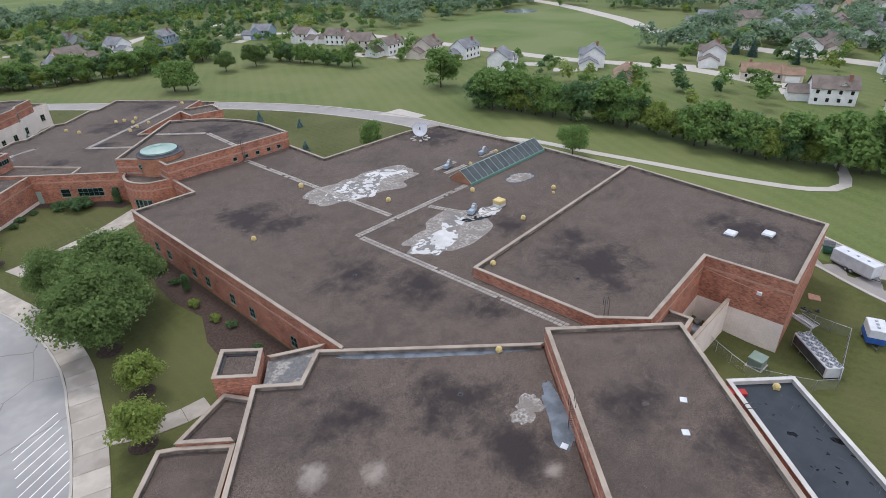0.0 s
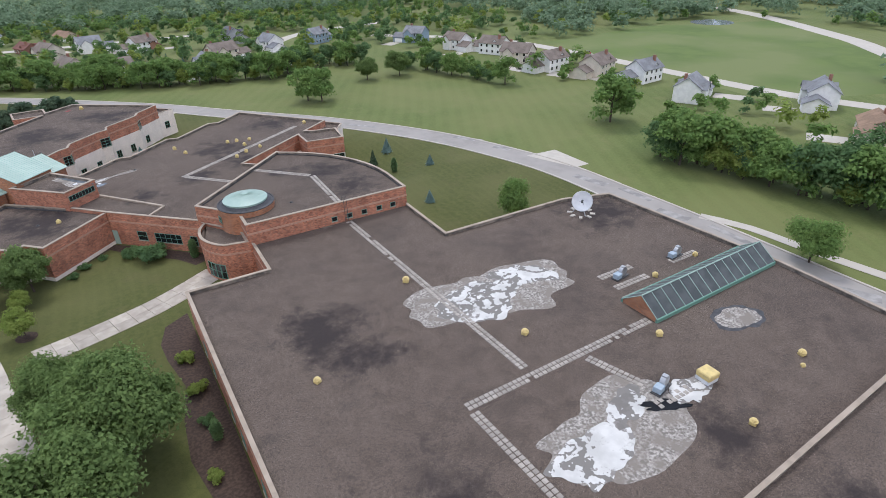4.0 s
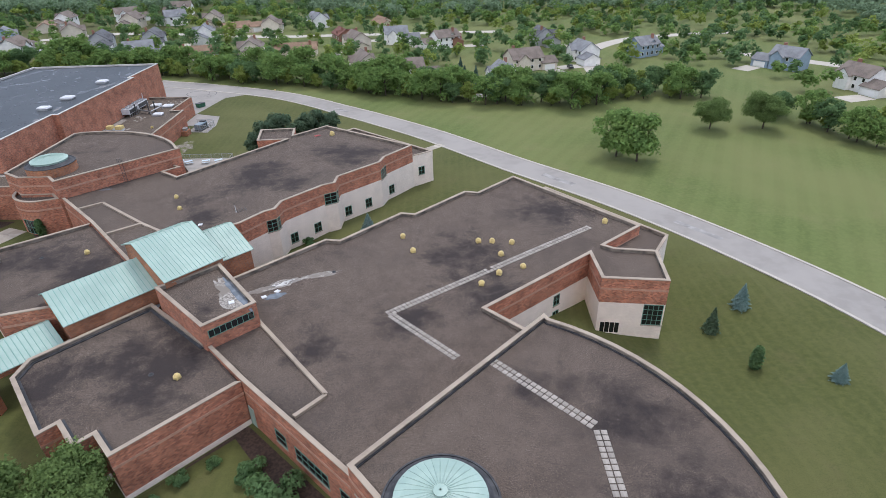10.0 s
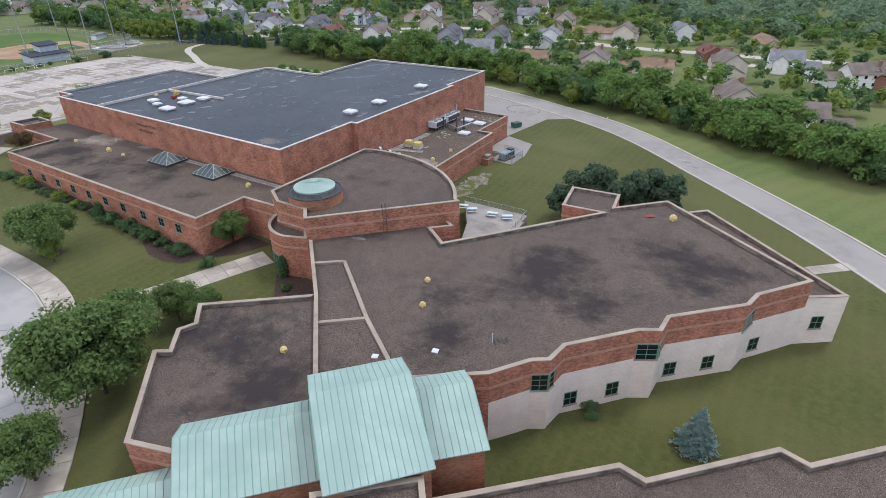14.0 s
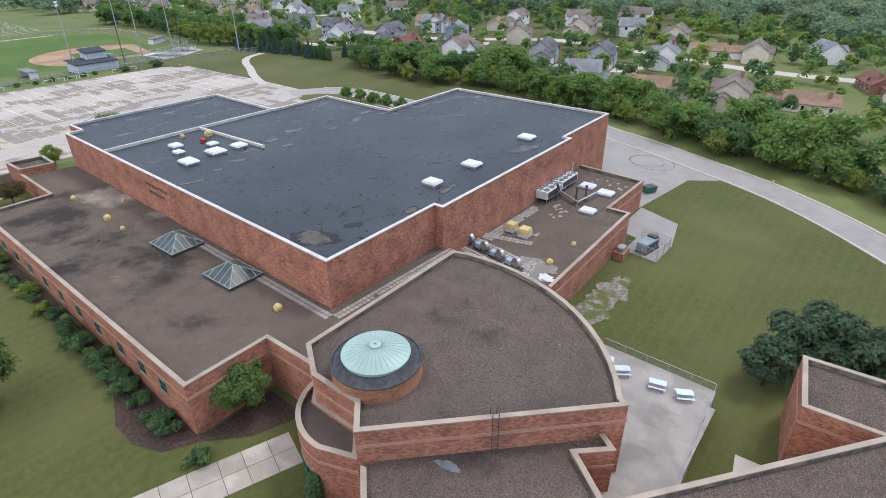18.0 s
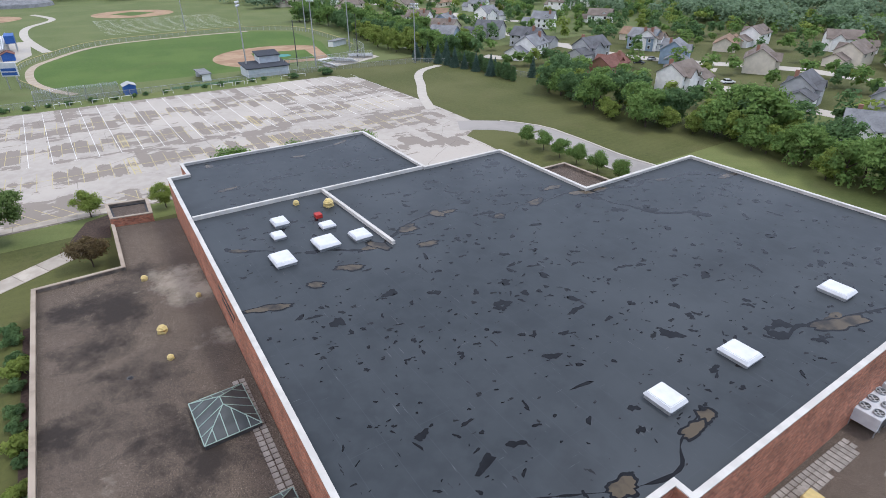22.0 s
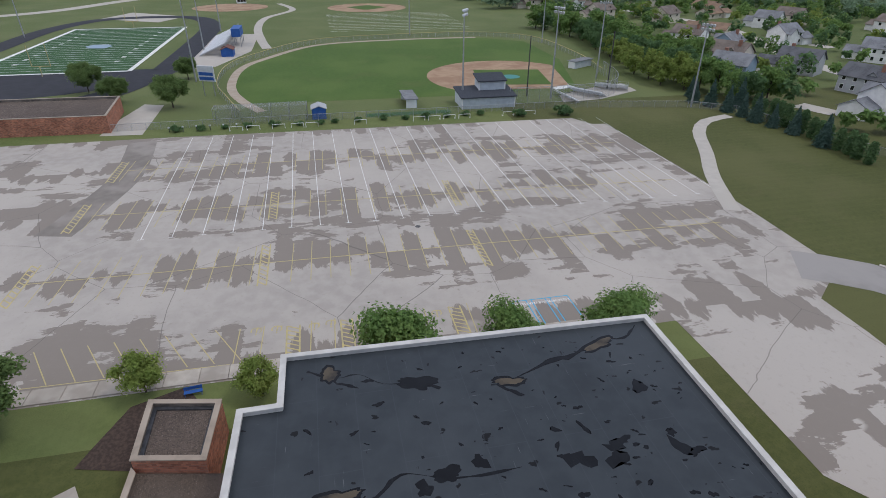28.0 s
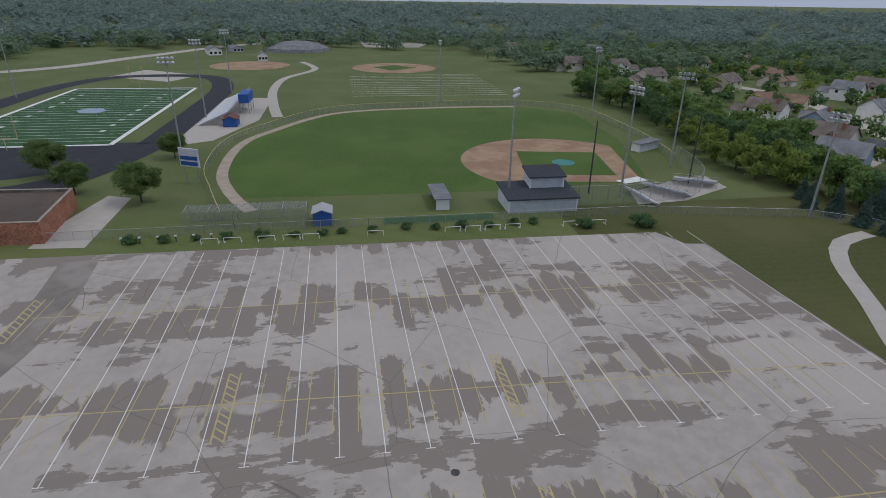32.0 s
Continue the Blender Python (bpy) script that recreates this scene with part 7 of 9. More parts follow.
for x, y, sc in ((-150.6, 122.5, 0.85), (-155, 128, 0.7), (-140, 133, 0.9), (-133, 131, 0.75), (108, 105, 1.0), (104, 110, 0.9), (103, 124, 0.95), (116, 112, 0.8), (87, 150, 0.9), (338, -126, 1.0), (336, -134, 1.1),
                 (329, -154, 0.9), (371, -151, 1.1), (-61, 133, 0.8), (-52, 136, 0.9), (-20, 130, 0.9), (-14, 133, 0.8), (5, 128, 0.9)):
    plant(GARDEN_SPRUCE, x, y, sc)
for x, y, sc in ((-192, 117, 0.9), (-187, 119, 1.0), (-181, 120, 0.95), (-176, 121, 0.85), (-171, 121, 1.0), (-166, 122, 0.8), (-198, 120, 0.8), (-184, 126, 1.1), (-160, 123, 0.9)):
    plant(GARDEN_SPRUCE, x, y, sc)
for x, y, sc in ((-262, 126, 1.1), (-250, 124, 1.2), (-240, 122, 1.15), (-230, 119, 1.25), (-222, 120, 1.3), (-213, 119, 1.2), (-206, 123, 1.25), (-216, 127, 1.3)):
    plant(BIRCH, x, y, sc)
# shrubs in the beds along the walls
for k in range(21):
    plant(rnd.choice((BUSH, BUSH, BUSH, BUSH_L)), -4 - 3.1 * k + rnd.uniform(-1, 1), -20.6 + rnd.uniform(-0.6, 0.6), rnd.uniform(1.0, 1.7) if k < 9 else rnd.uniform(0.8, 1.3))
for k in range(7):
    plant(rnd.choice((BUSH, BUSH_L)), 75 + rnd.uniform(-1.6, 1.2), -112 - 7 * k + rnd.uniform(-2, 2), rnd.uniform(0.6, 1.1))
for x, y, s in ((74.5, -76, 2.6), (71, -73, 1.6), (63, -73, 1.0), (61, -76, 0.9), (66, -71, 0.8), (2, -21, 1.2), (67, -18, 0.8), (18, -19, 0.8)):
    plant(BUSH, x, y, s)
# clipped bushes along the far side of the lot
for k in range(15):
    plant(BUSH, -191 + rnd.uniform(-0.6, 0.6), -22 + 5.4 * k + rnd.uniform(-1.2, 1.2), rnd.uniform(0.9, 1.35))
plant(HONEY, -237, -56, 1.0), plant(HONEY, -221, -44, 0.85), plant(HONEY, -214, -28, 1.0), plant(HONEY, -250, -30, 0.8), plant(BUSH, -187, 75, 2.2), plant(BUSH, -188, 63, 1.6)


def woods(name, spots, cards, size, mat, label, seed, lobes=7, grow=0.0):
    """Many trees as one mesh of clumps. grow: how much the clumps swell with the distance from the school."""
    rng = np.random.default_rng(seed)
    pts, nrm, sizes = [], [], []
    for x, y, z, h, w in spots:
        p, q = crown_points(rng, cards, lobes, 0.12 * h, 0.88 * h, w * 0.72, (0.5, 0.8))
        pts.append(p + np.array([x, y, z]))
        nrm.append(q + np.array([0, 0, 0.45]))
        sizes.append(np.full(len(p), size + grow * math.hypot(x, y)))
    ob = new(name, card_mesh(name, np.concatenate(pts), np.concatenate(nrm), np.concatenate(sizes), mat, seed, 0.45))
    return tagged(ob, label, "woods", kind="stuff")


def open_ground(x, y):
    if -570 < x < -178 and -190 < y < 120: return True          # sports grounds
    if -330 < x < 300 and y < 110 and not (x > 215 and y > -60): return True
    if 262 < x < 470 and -75 < y < 75: return True               # meadow
    if 200 < x < 300 and -140 < y < 140: return True             # houses beside the meadow
    if -420 < x < 330 and 110 <= y < 300: return True            # housing, planted one by one
    if x > 215 and -270 < y < -70 and x < 330: return True
    if 150 < x < 420 and 430 < y < 720: return True              # far fields
    if -120 < x < 120 and 560 < y < 760: return True
    return x > -150 and y < -280


wr = random.Random(3)
near_spots, far_spots = [], []
while len(near_spots) < 2300:
    a, d = wr.uniform(-0.75, 3.7), 190 + 520 * wr.random() ** 0.8
    x, y = d * math.cos(a) - 30, d * math.sin(a)
    if not open_ground(x, y):
        near_spots.append((x, y, ground_z(x), wr.uniform(8, 14), wr.uniform(6.5, 10.5)))
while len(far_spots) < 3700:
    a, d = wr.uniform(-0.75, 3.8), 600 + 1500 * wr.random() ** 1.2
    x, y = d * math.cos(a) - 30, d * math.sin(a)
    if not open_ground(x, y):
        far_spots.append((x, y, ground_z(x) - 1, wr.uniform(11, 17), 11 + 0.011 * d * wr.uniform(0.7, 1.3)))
woods("woods", near_spots, 196, 1.05, HAZED_WOOD_LEAF, "dense green woods beyond the houses, paled by haze in their colour", 31)
woods("far_woods", far_spots, 112, 1.0, HAZED_FAR_LEAF, "grey-green woods in the distance with haze painted into the leaves", 32, 7, 0.0013)

# ---- neighbouring houses and streets ----
ROOFS = {"brown": (0.17, 0.14, 0.12), "grey": (0.19, 0.195, 0.205), "dark": (0.11, 0.112, 0.12), "tan": (0.24, 0.16, 0.11), "red": (0.17, 0.08, 0.065)}
WALLS = {"white": (0.8, 0.79, 0.77), "blue": (0.26, 0.34, 0.42), "beige": (0.62, 0.56, 0.47), "grey": (0.4, 0.41, 0.42), "brick": (0.27, 0.14, 0.1)}
ROOF_M = {k: material("shingles_" + k, c, tuple(v * 0.8 for v in c), 2.0, tuple(v * 1.15 for v in c), 0.3, rough=0.95, bump=0.3, bscale=8) for k, c in ROOFS.items()}
WALL_M = {k: material("siding_" + k, c, tuple(v * 0.9 for v in c), 0.8, rough=0.8) for k, c in WALLS.items()}
TRIM = material("white_trim", (0.75, 0.75, 0.73), rough=0.6)


def gable(w, d, h, rise, x0=0.0, y0=0.0):
    """The walls of a block with gable ends on its short sides; the ridge lies along x."""
    bm = bmesh.new()
    a = [(-w / 2, -d / 2), (w / 2, -d / 2), (w / 2, d / 2), (-w / 2, d / 2)]
    lo = [bm.verts.new((x0 + x, y0 + y, -0.5)) for x, y in a]
    hi = [bm.verts.new((x0 + x, y0 + y, h)) for x, y in a]
    r = [bm.verts.new((x0 - w / 2, y0, h + rise)), bm.verts.new((x0 + w / 2, y0, h + rise))]
    bm.faces.new((lo[0], lo[1], hi[1], hi[0]))
    bm.faces.new((lo[2], lo[3], hi[3], hi[2]))
    bm.faces.new((lo[1], lo[2], hi[2], r[1], hi[1]))
    bm.faces.new((lo[3], lo[0], hi[0], r[0], hi[3]))
    bm.faces.new((hi[0], hi[1], r[1], r[0]))
    bm.faces.new((hi[2], hi[3], r[0], r[1]))
    return bm


def gable_roof(w, d, h, rise, over=0.5, x0=0.0, y0=0.0, t=0.18):
    bm = bmesh.new()
    k = rise / (d / 2)
    for s in (-1, 1):
        e = d / 2 + over
        pts = [(-w / 2 - over, s * e, h - k * over), (w / 2 + over, s * e, h - k * over), (w / 2 + over, 0, h + rise), (-w / 2 - over, 0, h + rise)]
        lo = [bm.verts.new((x0 + x, y0 + y, z + 0.03)) for x, y, z in pts]
        hi = [bm.verts.new((x0 + x, y0 + y, z + 0.03 + t)) for x, y, z in pts]
        for i in range(4):
            j = (i + 1) % 4
            bm.faces.new((lo[i], lo[j], hi[j], hi[i]))
        bm.faces.new(hi)
        bm.faces.new(lo[::-1])
    bmesh.ops.recalc_face_normals(bm, faces=bm.faces[:])
    return bm


def house(wall, roof, label, w=13, d=9, h=5.4, rise=3.0, cross=True, garage=1, far=False):
    root = tagged(thing("house"), label, "house", "neighbouring houses")
    part("wall", gable(w, d, h, rise), WALL_M[wall], root)
    part("roof", gable_roof(w, d, h, rise), ROOF_M[roof], root)
    if garage:
        g = part("garage", gable(7, 7.5, 2.9, 2.0, garage * (w / 2 + 2.6), -2.2), WALL_M[wall], root)
        part("garage_roof", gable_roof(7, 7.5, 2.9, 2.0, 0.45, garage * (w / 2 + 2.6), -2.2), ROOF_M[roof], g)
        bm = bmesh.new()
        box(bm, garage * (w / 2 + 2.6) - 2.4, -6.02, 0, garage * (w / 2 + 2.6) + 2.4, -5.93, 2.2)
        part("garage_door", bm, TRIM, g)
    if cross:
        m = Matrix.Rotation(math.pi / 2, 4, 'Z')
        bm = gable(d * 0.75 + 3, 5, h * 0.92, 2.2, 1.2, -w * 0.18)
        bmesh.ops.transform(bm, matrix=m.inverted(), verts=bm.verts[:])
        part("front_gable", bm, WALL_M[wall], root)
        bm = gable_roof(d * 0.75 + 3, 5, h * 0.92, 2.2, 0.4, 1.2, -w * 0.18)
        bmesh.ops.transform(bm, matrix=m.inverted(), verts=bm.verts[:])
        part("front_gable_roof", bm, ROOF_M[roof], root)
    if not far:
        bm = bmesh.new()
        box(bm, -w * 0.3 - 0.5, 1.0, h, -w * 0.3 + 0.5, 2.0, h + rise + 1.0)
        part("chimney", bm, WALL_M["brick"], root)
    for side in (-1, 1):
        for k in range(2 if far else 4):
            for z in ((3.4,) if far and h > 4 else (1.0, 3.6) if h > 4 else (1.0,)):
                x = -w / 2 + w * (k + 0.5) / (2 if far else 4)
                bm = bmesh.new()
                y = side * (d / 2 + 0.02)
                box(bm, x - 0.6, y - 0.05, z - 0.08, x + 0.6, y + 0.05, z + 1.38)
                if far:
                    bm.free()
                    bm = bmesh.new()
                    box(bm, x - 0.6, y - 0.05, z, x + 0.6, y + 0.05, z + 1.3)
                    part("window", bm, GLASS, root)
                    continue
                f = part("window", bm, TRIM, root)
                bm = bmesh.new()
                box(bm, x - 0.48, y - 0.07, z + 0.04, x + 0.48, y + 0.07, z + 1.26)
                part("pane", bm, GLASS, f)
    return root


HOUSES = [house("white", "brown", "white two-storey house with a brown shingle roof"),
          house("blue", "grey", "blue-grey two-storey house with a grey roof", 12, 9, garage=-1),
          house("beige", "brown", "beige two-storey house with a brown roof", 14, 10, 5.2, 3.4),
          house("grey", "dark", "grey house with a dark shingle roof", 13, 9, 5.0, 3.2, garage=-1),
          house("beige", "tan", "low beige house with a tan roof", 15, 9, 3.0, 2.6, False),
          house("white", "grey", "white house with a grey shingle roof", 12, 9, 5.4, 3.2),
          house("brick", "red", "low brick house with a reddish roof", 14, 9, 3.2, 2.8, True, -1)]
FAR_HOUSES = [house("white", "brown", "white two-storey house with a brown shingle roof", far=True),
              house("beige", "brown", "beige two-storey house with a brown roof", 14, 10, 5.2, 3.4, far=True),
              house("beige", "tan", "low beige house with a tan roof", 15, 9, 3.0, 2.6, False, far=True),
              house("white", "grey", "white house with a grey shingle roof", 12, 9, 5.4, 3.2, far=True)]
used = set()
HOUSE_SPOTS = []


def settle_house(x, y, turn, away):
    kinds = FAR_HOUSES if away else HOUSES
    base = kinds[hr.choice((0, 1, 2, 3, 0, 1, 3)) if away else hr.choice((0, 1, 2, 3, 4, 5, 6, 0, 2, 5))]
    m = pose(x, y, ground_z(x), 0, 0, turn) @ Matrix.Diagonal((1.0, 1.0, 1.0, 1))
    HOUSE_SPOTS.append((x, y))
    if not away:
        g = -1 if base in (HOUSES[1], HOUSES[3], HOUSES[6]) else 1
        c, sn = math.cos(radians(turn)), math.sin(radians(turn))
        ring = [(x + c * u - sn * v, y + sn * u + c * v) for u, v in ((g * 10 - 3.4, -6.8), (g * 10 + 3.4, -6.8), (g * 10 + 3.6, -17), (g * 10 - 3.8, -17))]
        sheet("driveway", ring, CONCRETE, 0.055, "pale concrete driveway in front of a garage")
    if base.name in used:
        return copy_thing(base, m)
    used.add(base.name)
    base.matrix_basis = m
    return base


hr = random.Random(5)
ROW_A = [(-238, 161), (-222, 178), (-218, 148), (-192, 176), (-171, 160), (-155, 178), (-131, 162), (-129, 197), (-155, 215), (-100, 160), (-100, 207), (-71, 180), (-50, 190), (-29, 205), (7, 163), (28, 172), (-40, 152), (-18, 158),
         (53, 190), (63, 134), (81, 118), (98, 190), (119, 104), (130, 132), (148, 192), (159, 146), (188, 154)]
ROW_B = [(-281, 173), (-259, 176), (-277, 218), (-233, 224), (-225, 260), (-174, 231), (-156, 213), (-134, 240), (-134, 262), (-104, 277), (-87, 249),
         (-67, 262), (-43, 260), (-22, 237), (-3, 240), (42, 218), (72, 206), (100, 200), (-81, 310), (20, 262), (60, 270)]
ROW_C = [(242, 84), (236, 119), (246, 36), (250, 61), (247, 13), (256, -6), (262, -26), (252, -56), (262, -112), (280, -86), (273, -180), (296, -151), (314, -125), (367, -157), (434, -145), (447, -128), (441, -156), (512, -118), (536, -132), (474, -80), (467, -117), (400, -190), (430, -185), (480, -170), (505, -150), (350, -215), (380, -230), (310, -205),
         (262, -205), (390, -164), (396, -125), (417, -81), (425, -100), (420, -148), (442, -120), (330, -190), (355, -150)]
ROW_D = [(-299, 330), (-296, 297), (-308, 204), (-323, 247), (-353, 205), (-334, 270), (-376, 177), (-367, 243), (-406, 267), (-423, 180), (-434, 240), (-437, 158),
         (-486, 171), (-482, 300), (-525, 209), (-525, 252), (-560, 290), (-663, 197), (-548, 150)]
for row in (ROW_A, ROW_B, ROW_C, ROW_D):
    for x, y in row:
        settle_house(x, y, hr.choice((20, 110, 200, -70)) + hr.uniform(-15, 15), x < -290 or y > 225 or x > 320)
for base in HOUSES + FAR_HOUSES:
    if base.name not in used:
        for c in list(base.children_recursive) + [base]:
            bpy.data.objects.remove(c)
STREETS = [[(152, 96), (158, 112), (160, 135), (165, 165), (200, 200), (260, 210)], [(286, -160), (296, -120), (285, -70), (283, -20), (282, 40), (272, 100), (225, 160)],
           [(-240, 195), (-150, 192), (-80, 225), (0, 222), (60, 236), (130, 235)], [(-480, 220), (-400, 215), (-330, 225), (-240, 195)]]
for line in STREETS:
    ribbon("street", line, 8, CONCRETE, 0.05, "pale concrete residential street between houses")
# garden trees between the houses
street_pts = [p for line in STREETS for p in smooth_line(line, 5)]


def garden_spot(x, y):
    if any((x - a) ** 2 + (y - b) ** 2 < 130 for a, b in HOUSE_SPOTS): return False
    if any((x - a) ** 2 + (y - b) ** 2 < 70 for a, b in street_pts): return False
    if x < 205: return y > (137 if x < 20 else 137 - 0.36 * (x - 20)) and (x > -330 or y > 150)
    return not (268 < x < 455 and -110 < y < 78) and not (x < 232 and y < -20)


gardens = [[], [], []]
gr = random.Random(44)
while sum(map(len, gardens)) < 1900:
    if gr.random() < 0.8:
        x, y = gr.uniform(-560, 330), gr.uniform(125, 360)
    else:
        x, y = gr.uniform(215, 470), gr.uniform(-230, 150)
    if garden_spot(x, y):
        h = gr.uniform(4.5, 11)
        gardens[gr.choice((0, 0, 1, 1, 2))].append((x, y, ground_z(x), h, h * gr.uniform(0.38, 0.5)))
for spots, mat, lab, sd in zip(gardens, (LEAF, LEAF_DARK, LEAF_LIGHT), ("mid-green garden trees between the houses", "dark green garden trees between the houses", "light green garden trees between the houses"), (41, 42, 43)):
    woods("garden_trees", spots, 190, 0.72, mat, lab, sd)
ribbon("highway", [(330, -330), (360, -110), (420, -20), (476, 75), (520, 200), (700, 420)], 11, CONCRETE, 0.06, "pale concrete country road past the meadow")
ribbon("highway", [(-380, -320), (-442, -167), (-526, -118), (-620, -70), (-680, 10), (-760, 60)], 11, CONCRETE, 0.06, "pale concrete country road past the sports ground")
MEADOW = material("meadow", (0.11, 0.15, 0.04), (0.085, 0.125, 0.032), 0.08, (0.14, 0.165, 0.06), 0.02, rough=0.95)
sheet("meadow", [(272, -75), (350, -105), (400, -45), (452, 40), (380, 75), (290, 70)], MEADOW, 0.03, "rough pale green meadow beside the road")
sheet("far_field", [(150, 430), (420, 430), (420, 720), (150, 720)], MEADOW, 0.05, "pale green field in the distance")
sheet("far_field", [(-120, 560), (120, 560), (120, 760), (-120, 760)], MEADOW, 0.05, "pale green field in the distance")
sheet("far_field", [(-760, -300), (-560, -300), (-620, -120), (-760, -60)], MEADOW, 0.05, "green field beyond the country road", flat=0.0)
POND = material("pond_water", (0.2, 0.22, 0.23), rough=0.05, spec=0.6)
sheet("pond", arc_points(420, 61, 13, 0, 345, 23), POND, 0.08, "small pale pond beyond the meadow")

# ---- sports grounds ----
sheet("outfield", [(-218, 92), (-212, 60), (-214, -10), (-233, -15), (-262, -15), (-281, -8), (-312, 14), (-319, 54), (-319, 86), (-304, 105), (-260, 104)], FIELD, 0.03,
      "bright green mown baseball outfield", flat=0.0)
home, second = Vector((-218, 87)), Vector((-250, 64))
mid = (home + second) / 2
u = (second - home).normalized()
ang = math.degrees(math.atan2(u.y, u.x))
sheet("infield_dirt", [tuple(home - u * 4), *[(mid.x + u.x * 2 + 27 * math.cos(radians(ang + a)), mid.y + u.y * 2 + 27 * math.sin(radians(ang + a))) for a in range(-92, 93, 8)]], DIRT, 0.05,
      "tan baseball infield dirt", flat=0.0)
v = Vector((-u.y, u.x))
k = 16.5
sheet("infield_grass", [tuple(mid - u * k), tuple(mid + v * k), tuple(mid + u * k), tuple(mid - v * k)], FIELD, 0.08, "square of infield grass", flat=0.0)
MOUND = material("green_tarpaulin", (0.05, 0.22, 0.2), rough=0.6)
sheet("mound_cover", arc_points(mid.x, mid.y, 3.2, 0, 345, 23), MOUND, 0.12, "round green tarpaulin over the pitcher's mound", flat=0.0)
sheet("home_plate_cover", [(-216, 82.5), (-213.5, 84), (-215.5, 91), (-219, 90)], WHITE, 0.12, "white tarpaulin over home plate", flat=0.0)
for s in (-1, 1):
    e = home + (u + v * s).normalized() * 30
    ribbon("foul_line", [tuple(home), tuple(e)], 1.0, DIRT, 0.09, "worn dirt base line", smooth=False)
FENCE_LINE = [(-200, -9), (-216, -14), (-235, -19), (-262, -19), (-283, -11), (-314, 12), (-323, 54), (-323, 86), (-306, 109), (-262, 112), (-232, 108)]
ribbon("warning_track", [(-205, -4), (-217, -10), (-235, -15), (-262, -15), (-281, -8), (-311, 14), (-319, 54), (-319, 86)], 2.8, WARNING_DIRT, 0.06, "tan warning track along the outfield fence")

LINK = bpy.data.materials.new("chain_link")
LINK.use_nodes = True
ln = LINK.node_tree
tr_n, mx_n = ln.nodes.new("ShaderNodeBsdfTransparent"), ln.nodes.new("ShaderNodeMixShader")
ln.nodes["Principled BSDF"].inputs["Base Color"].default_value = (0.3, 0.31, 0.31, 1)
mx_n.inputs[0].default_value = 0.22
ln.links.new(tr_n.outputs[0], mx_n.inputs[1])
ln.links.new(ln.nodes["Principled BSDF"].outputs[0], mx_n.inputs[2])
ln.links.new(mx_n.outputs[0], ln.nodes["Material Output"].inputs[0])


def fence(line, high, label, cap=None, gap=3.0, smooth=True):
    root = tagged(thing("fence"), label, "fence")
    pts = smooth_line(line, gap) if smooth else line
    if not smooth:
        full = []
        for a, b in zip(line, line[1:]):
            n = max(1, int((Vector(b) - Vector(a)).length / gap))
            full += [tuple(Vector(a).lerp(Vector(b), i / n)) for i in range(n)]
        pts = full + [line[-1]]
    post = None
    rail, net = bmesh.new(), bmesh.new()
    for i, p in enumerate(pts):
        z = ground_z(p[0])
        if post is None:
            bm = bmesh.new()
            rod(bm, (0, 0, -0.2), (0, 0, high), 0.05, seg=6)
            post = part("post", bm, METAL, root)
            post.location = (*p, z)
        else:
            o = new("post", post.data)
            o.parent = root
            o.location = (*p, z)
        if i:
            q = pts[i - 1]
            zq = ground_z(q[0])
            rod(rail, (*q, zq + high), (*p, z + high), 0.05 if cap is None else 0.1, seg=6)
            net.faces.new([net.verts.new(c) for c in ((*q, zq + 0.05), (*p, z + 0.05), (*p, z + high - 0.05), (*q, zq + high - 0.05))])
    part("rail", rail, cap or METAL, root)
    part("netting", net, LINK, root)
    return root


fence(FENCE_LINE, 2.0, "chain-link outfield fence with a yellow top rail", YELLOW)
fence([(-193.5, -40), (-193.5, -14), (-193.5, 60), (-193.5, 78), (-187, 112), (-180, 122), (-140, 131)], 1.8, "grey chain-link fence along the sports ground", smooth=False)
fence([(-232, 108), (-214, 104), (-203, 96), (-200, 80), (-200, 64)], 4.5, "tall chain-link backstop fence behind home plate")


def light_pole(x, y, h, turn, label="tall grey floodlight pole"):
    root = tagged(thing("light_pole", (x, y, ground_z(x)), turn), label, "light pole", "floodlight poles")
    bm = bmesh.new()
    rod(bm, (0, 0, -0.3), (0, 0, h), 0.3, 0.13, 10)
    part("pole", bm, METAL, root)
    for r in range(2):
        bm = bmesh.new()
        box(bm, -2.0, -0.08, h - 0.4 - 1.1 * r, 2.0, 0.08, h - 0.25 - 1.1 * r)
        arm = part("cross_arm", bm, METAL, root)
        for c in range(4):
            bm = bmesh.new()
            lathe(bm, [(0.0, 0.3), (0.24, 0.24), (0.46, -0.22), (0.43, -0.25), (0.0, -0.2)], 10)
            bmesh.ops.transform(bm, matrix=pose(-1.6 + 1.07 * c, -0.35, h - 0.35 - 1.1 * r, 60), verts=bm.verts[:])
            part("floodlight", bm, WHITE_METAL, arm)
    return root


for x, y, h, a in ((-203, 51, 25, 150), (-204, 78, 25, 200), (-226, 103, 25, 240), (-187, 113, 22, 200), (-333, 57, 25, 0), (-300, 112, 25, 310), (-246, -27, 27, 100),
                   (-305, -33, 27, 100), (-300, -116, 27, -80), (-245, -112, 27, -60), (-360, -33, 27, 120), (-355, -118, 27, -100)):
    light_pole(x, y, h, a)
for x, y in ((-208, 72), (-212, 100)):
    root = tagged(thing("netting_pole", (x, y, 0)), "tall dark timber backstop pole", "pole")
    bm = bmesh.new()
    rod(bm, (0, 0, -0.3), (0, 0, 17), 0.22, 0.15, 8)
    part("pole", bm, DARK_METAL, root)

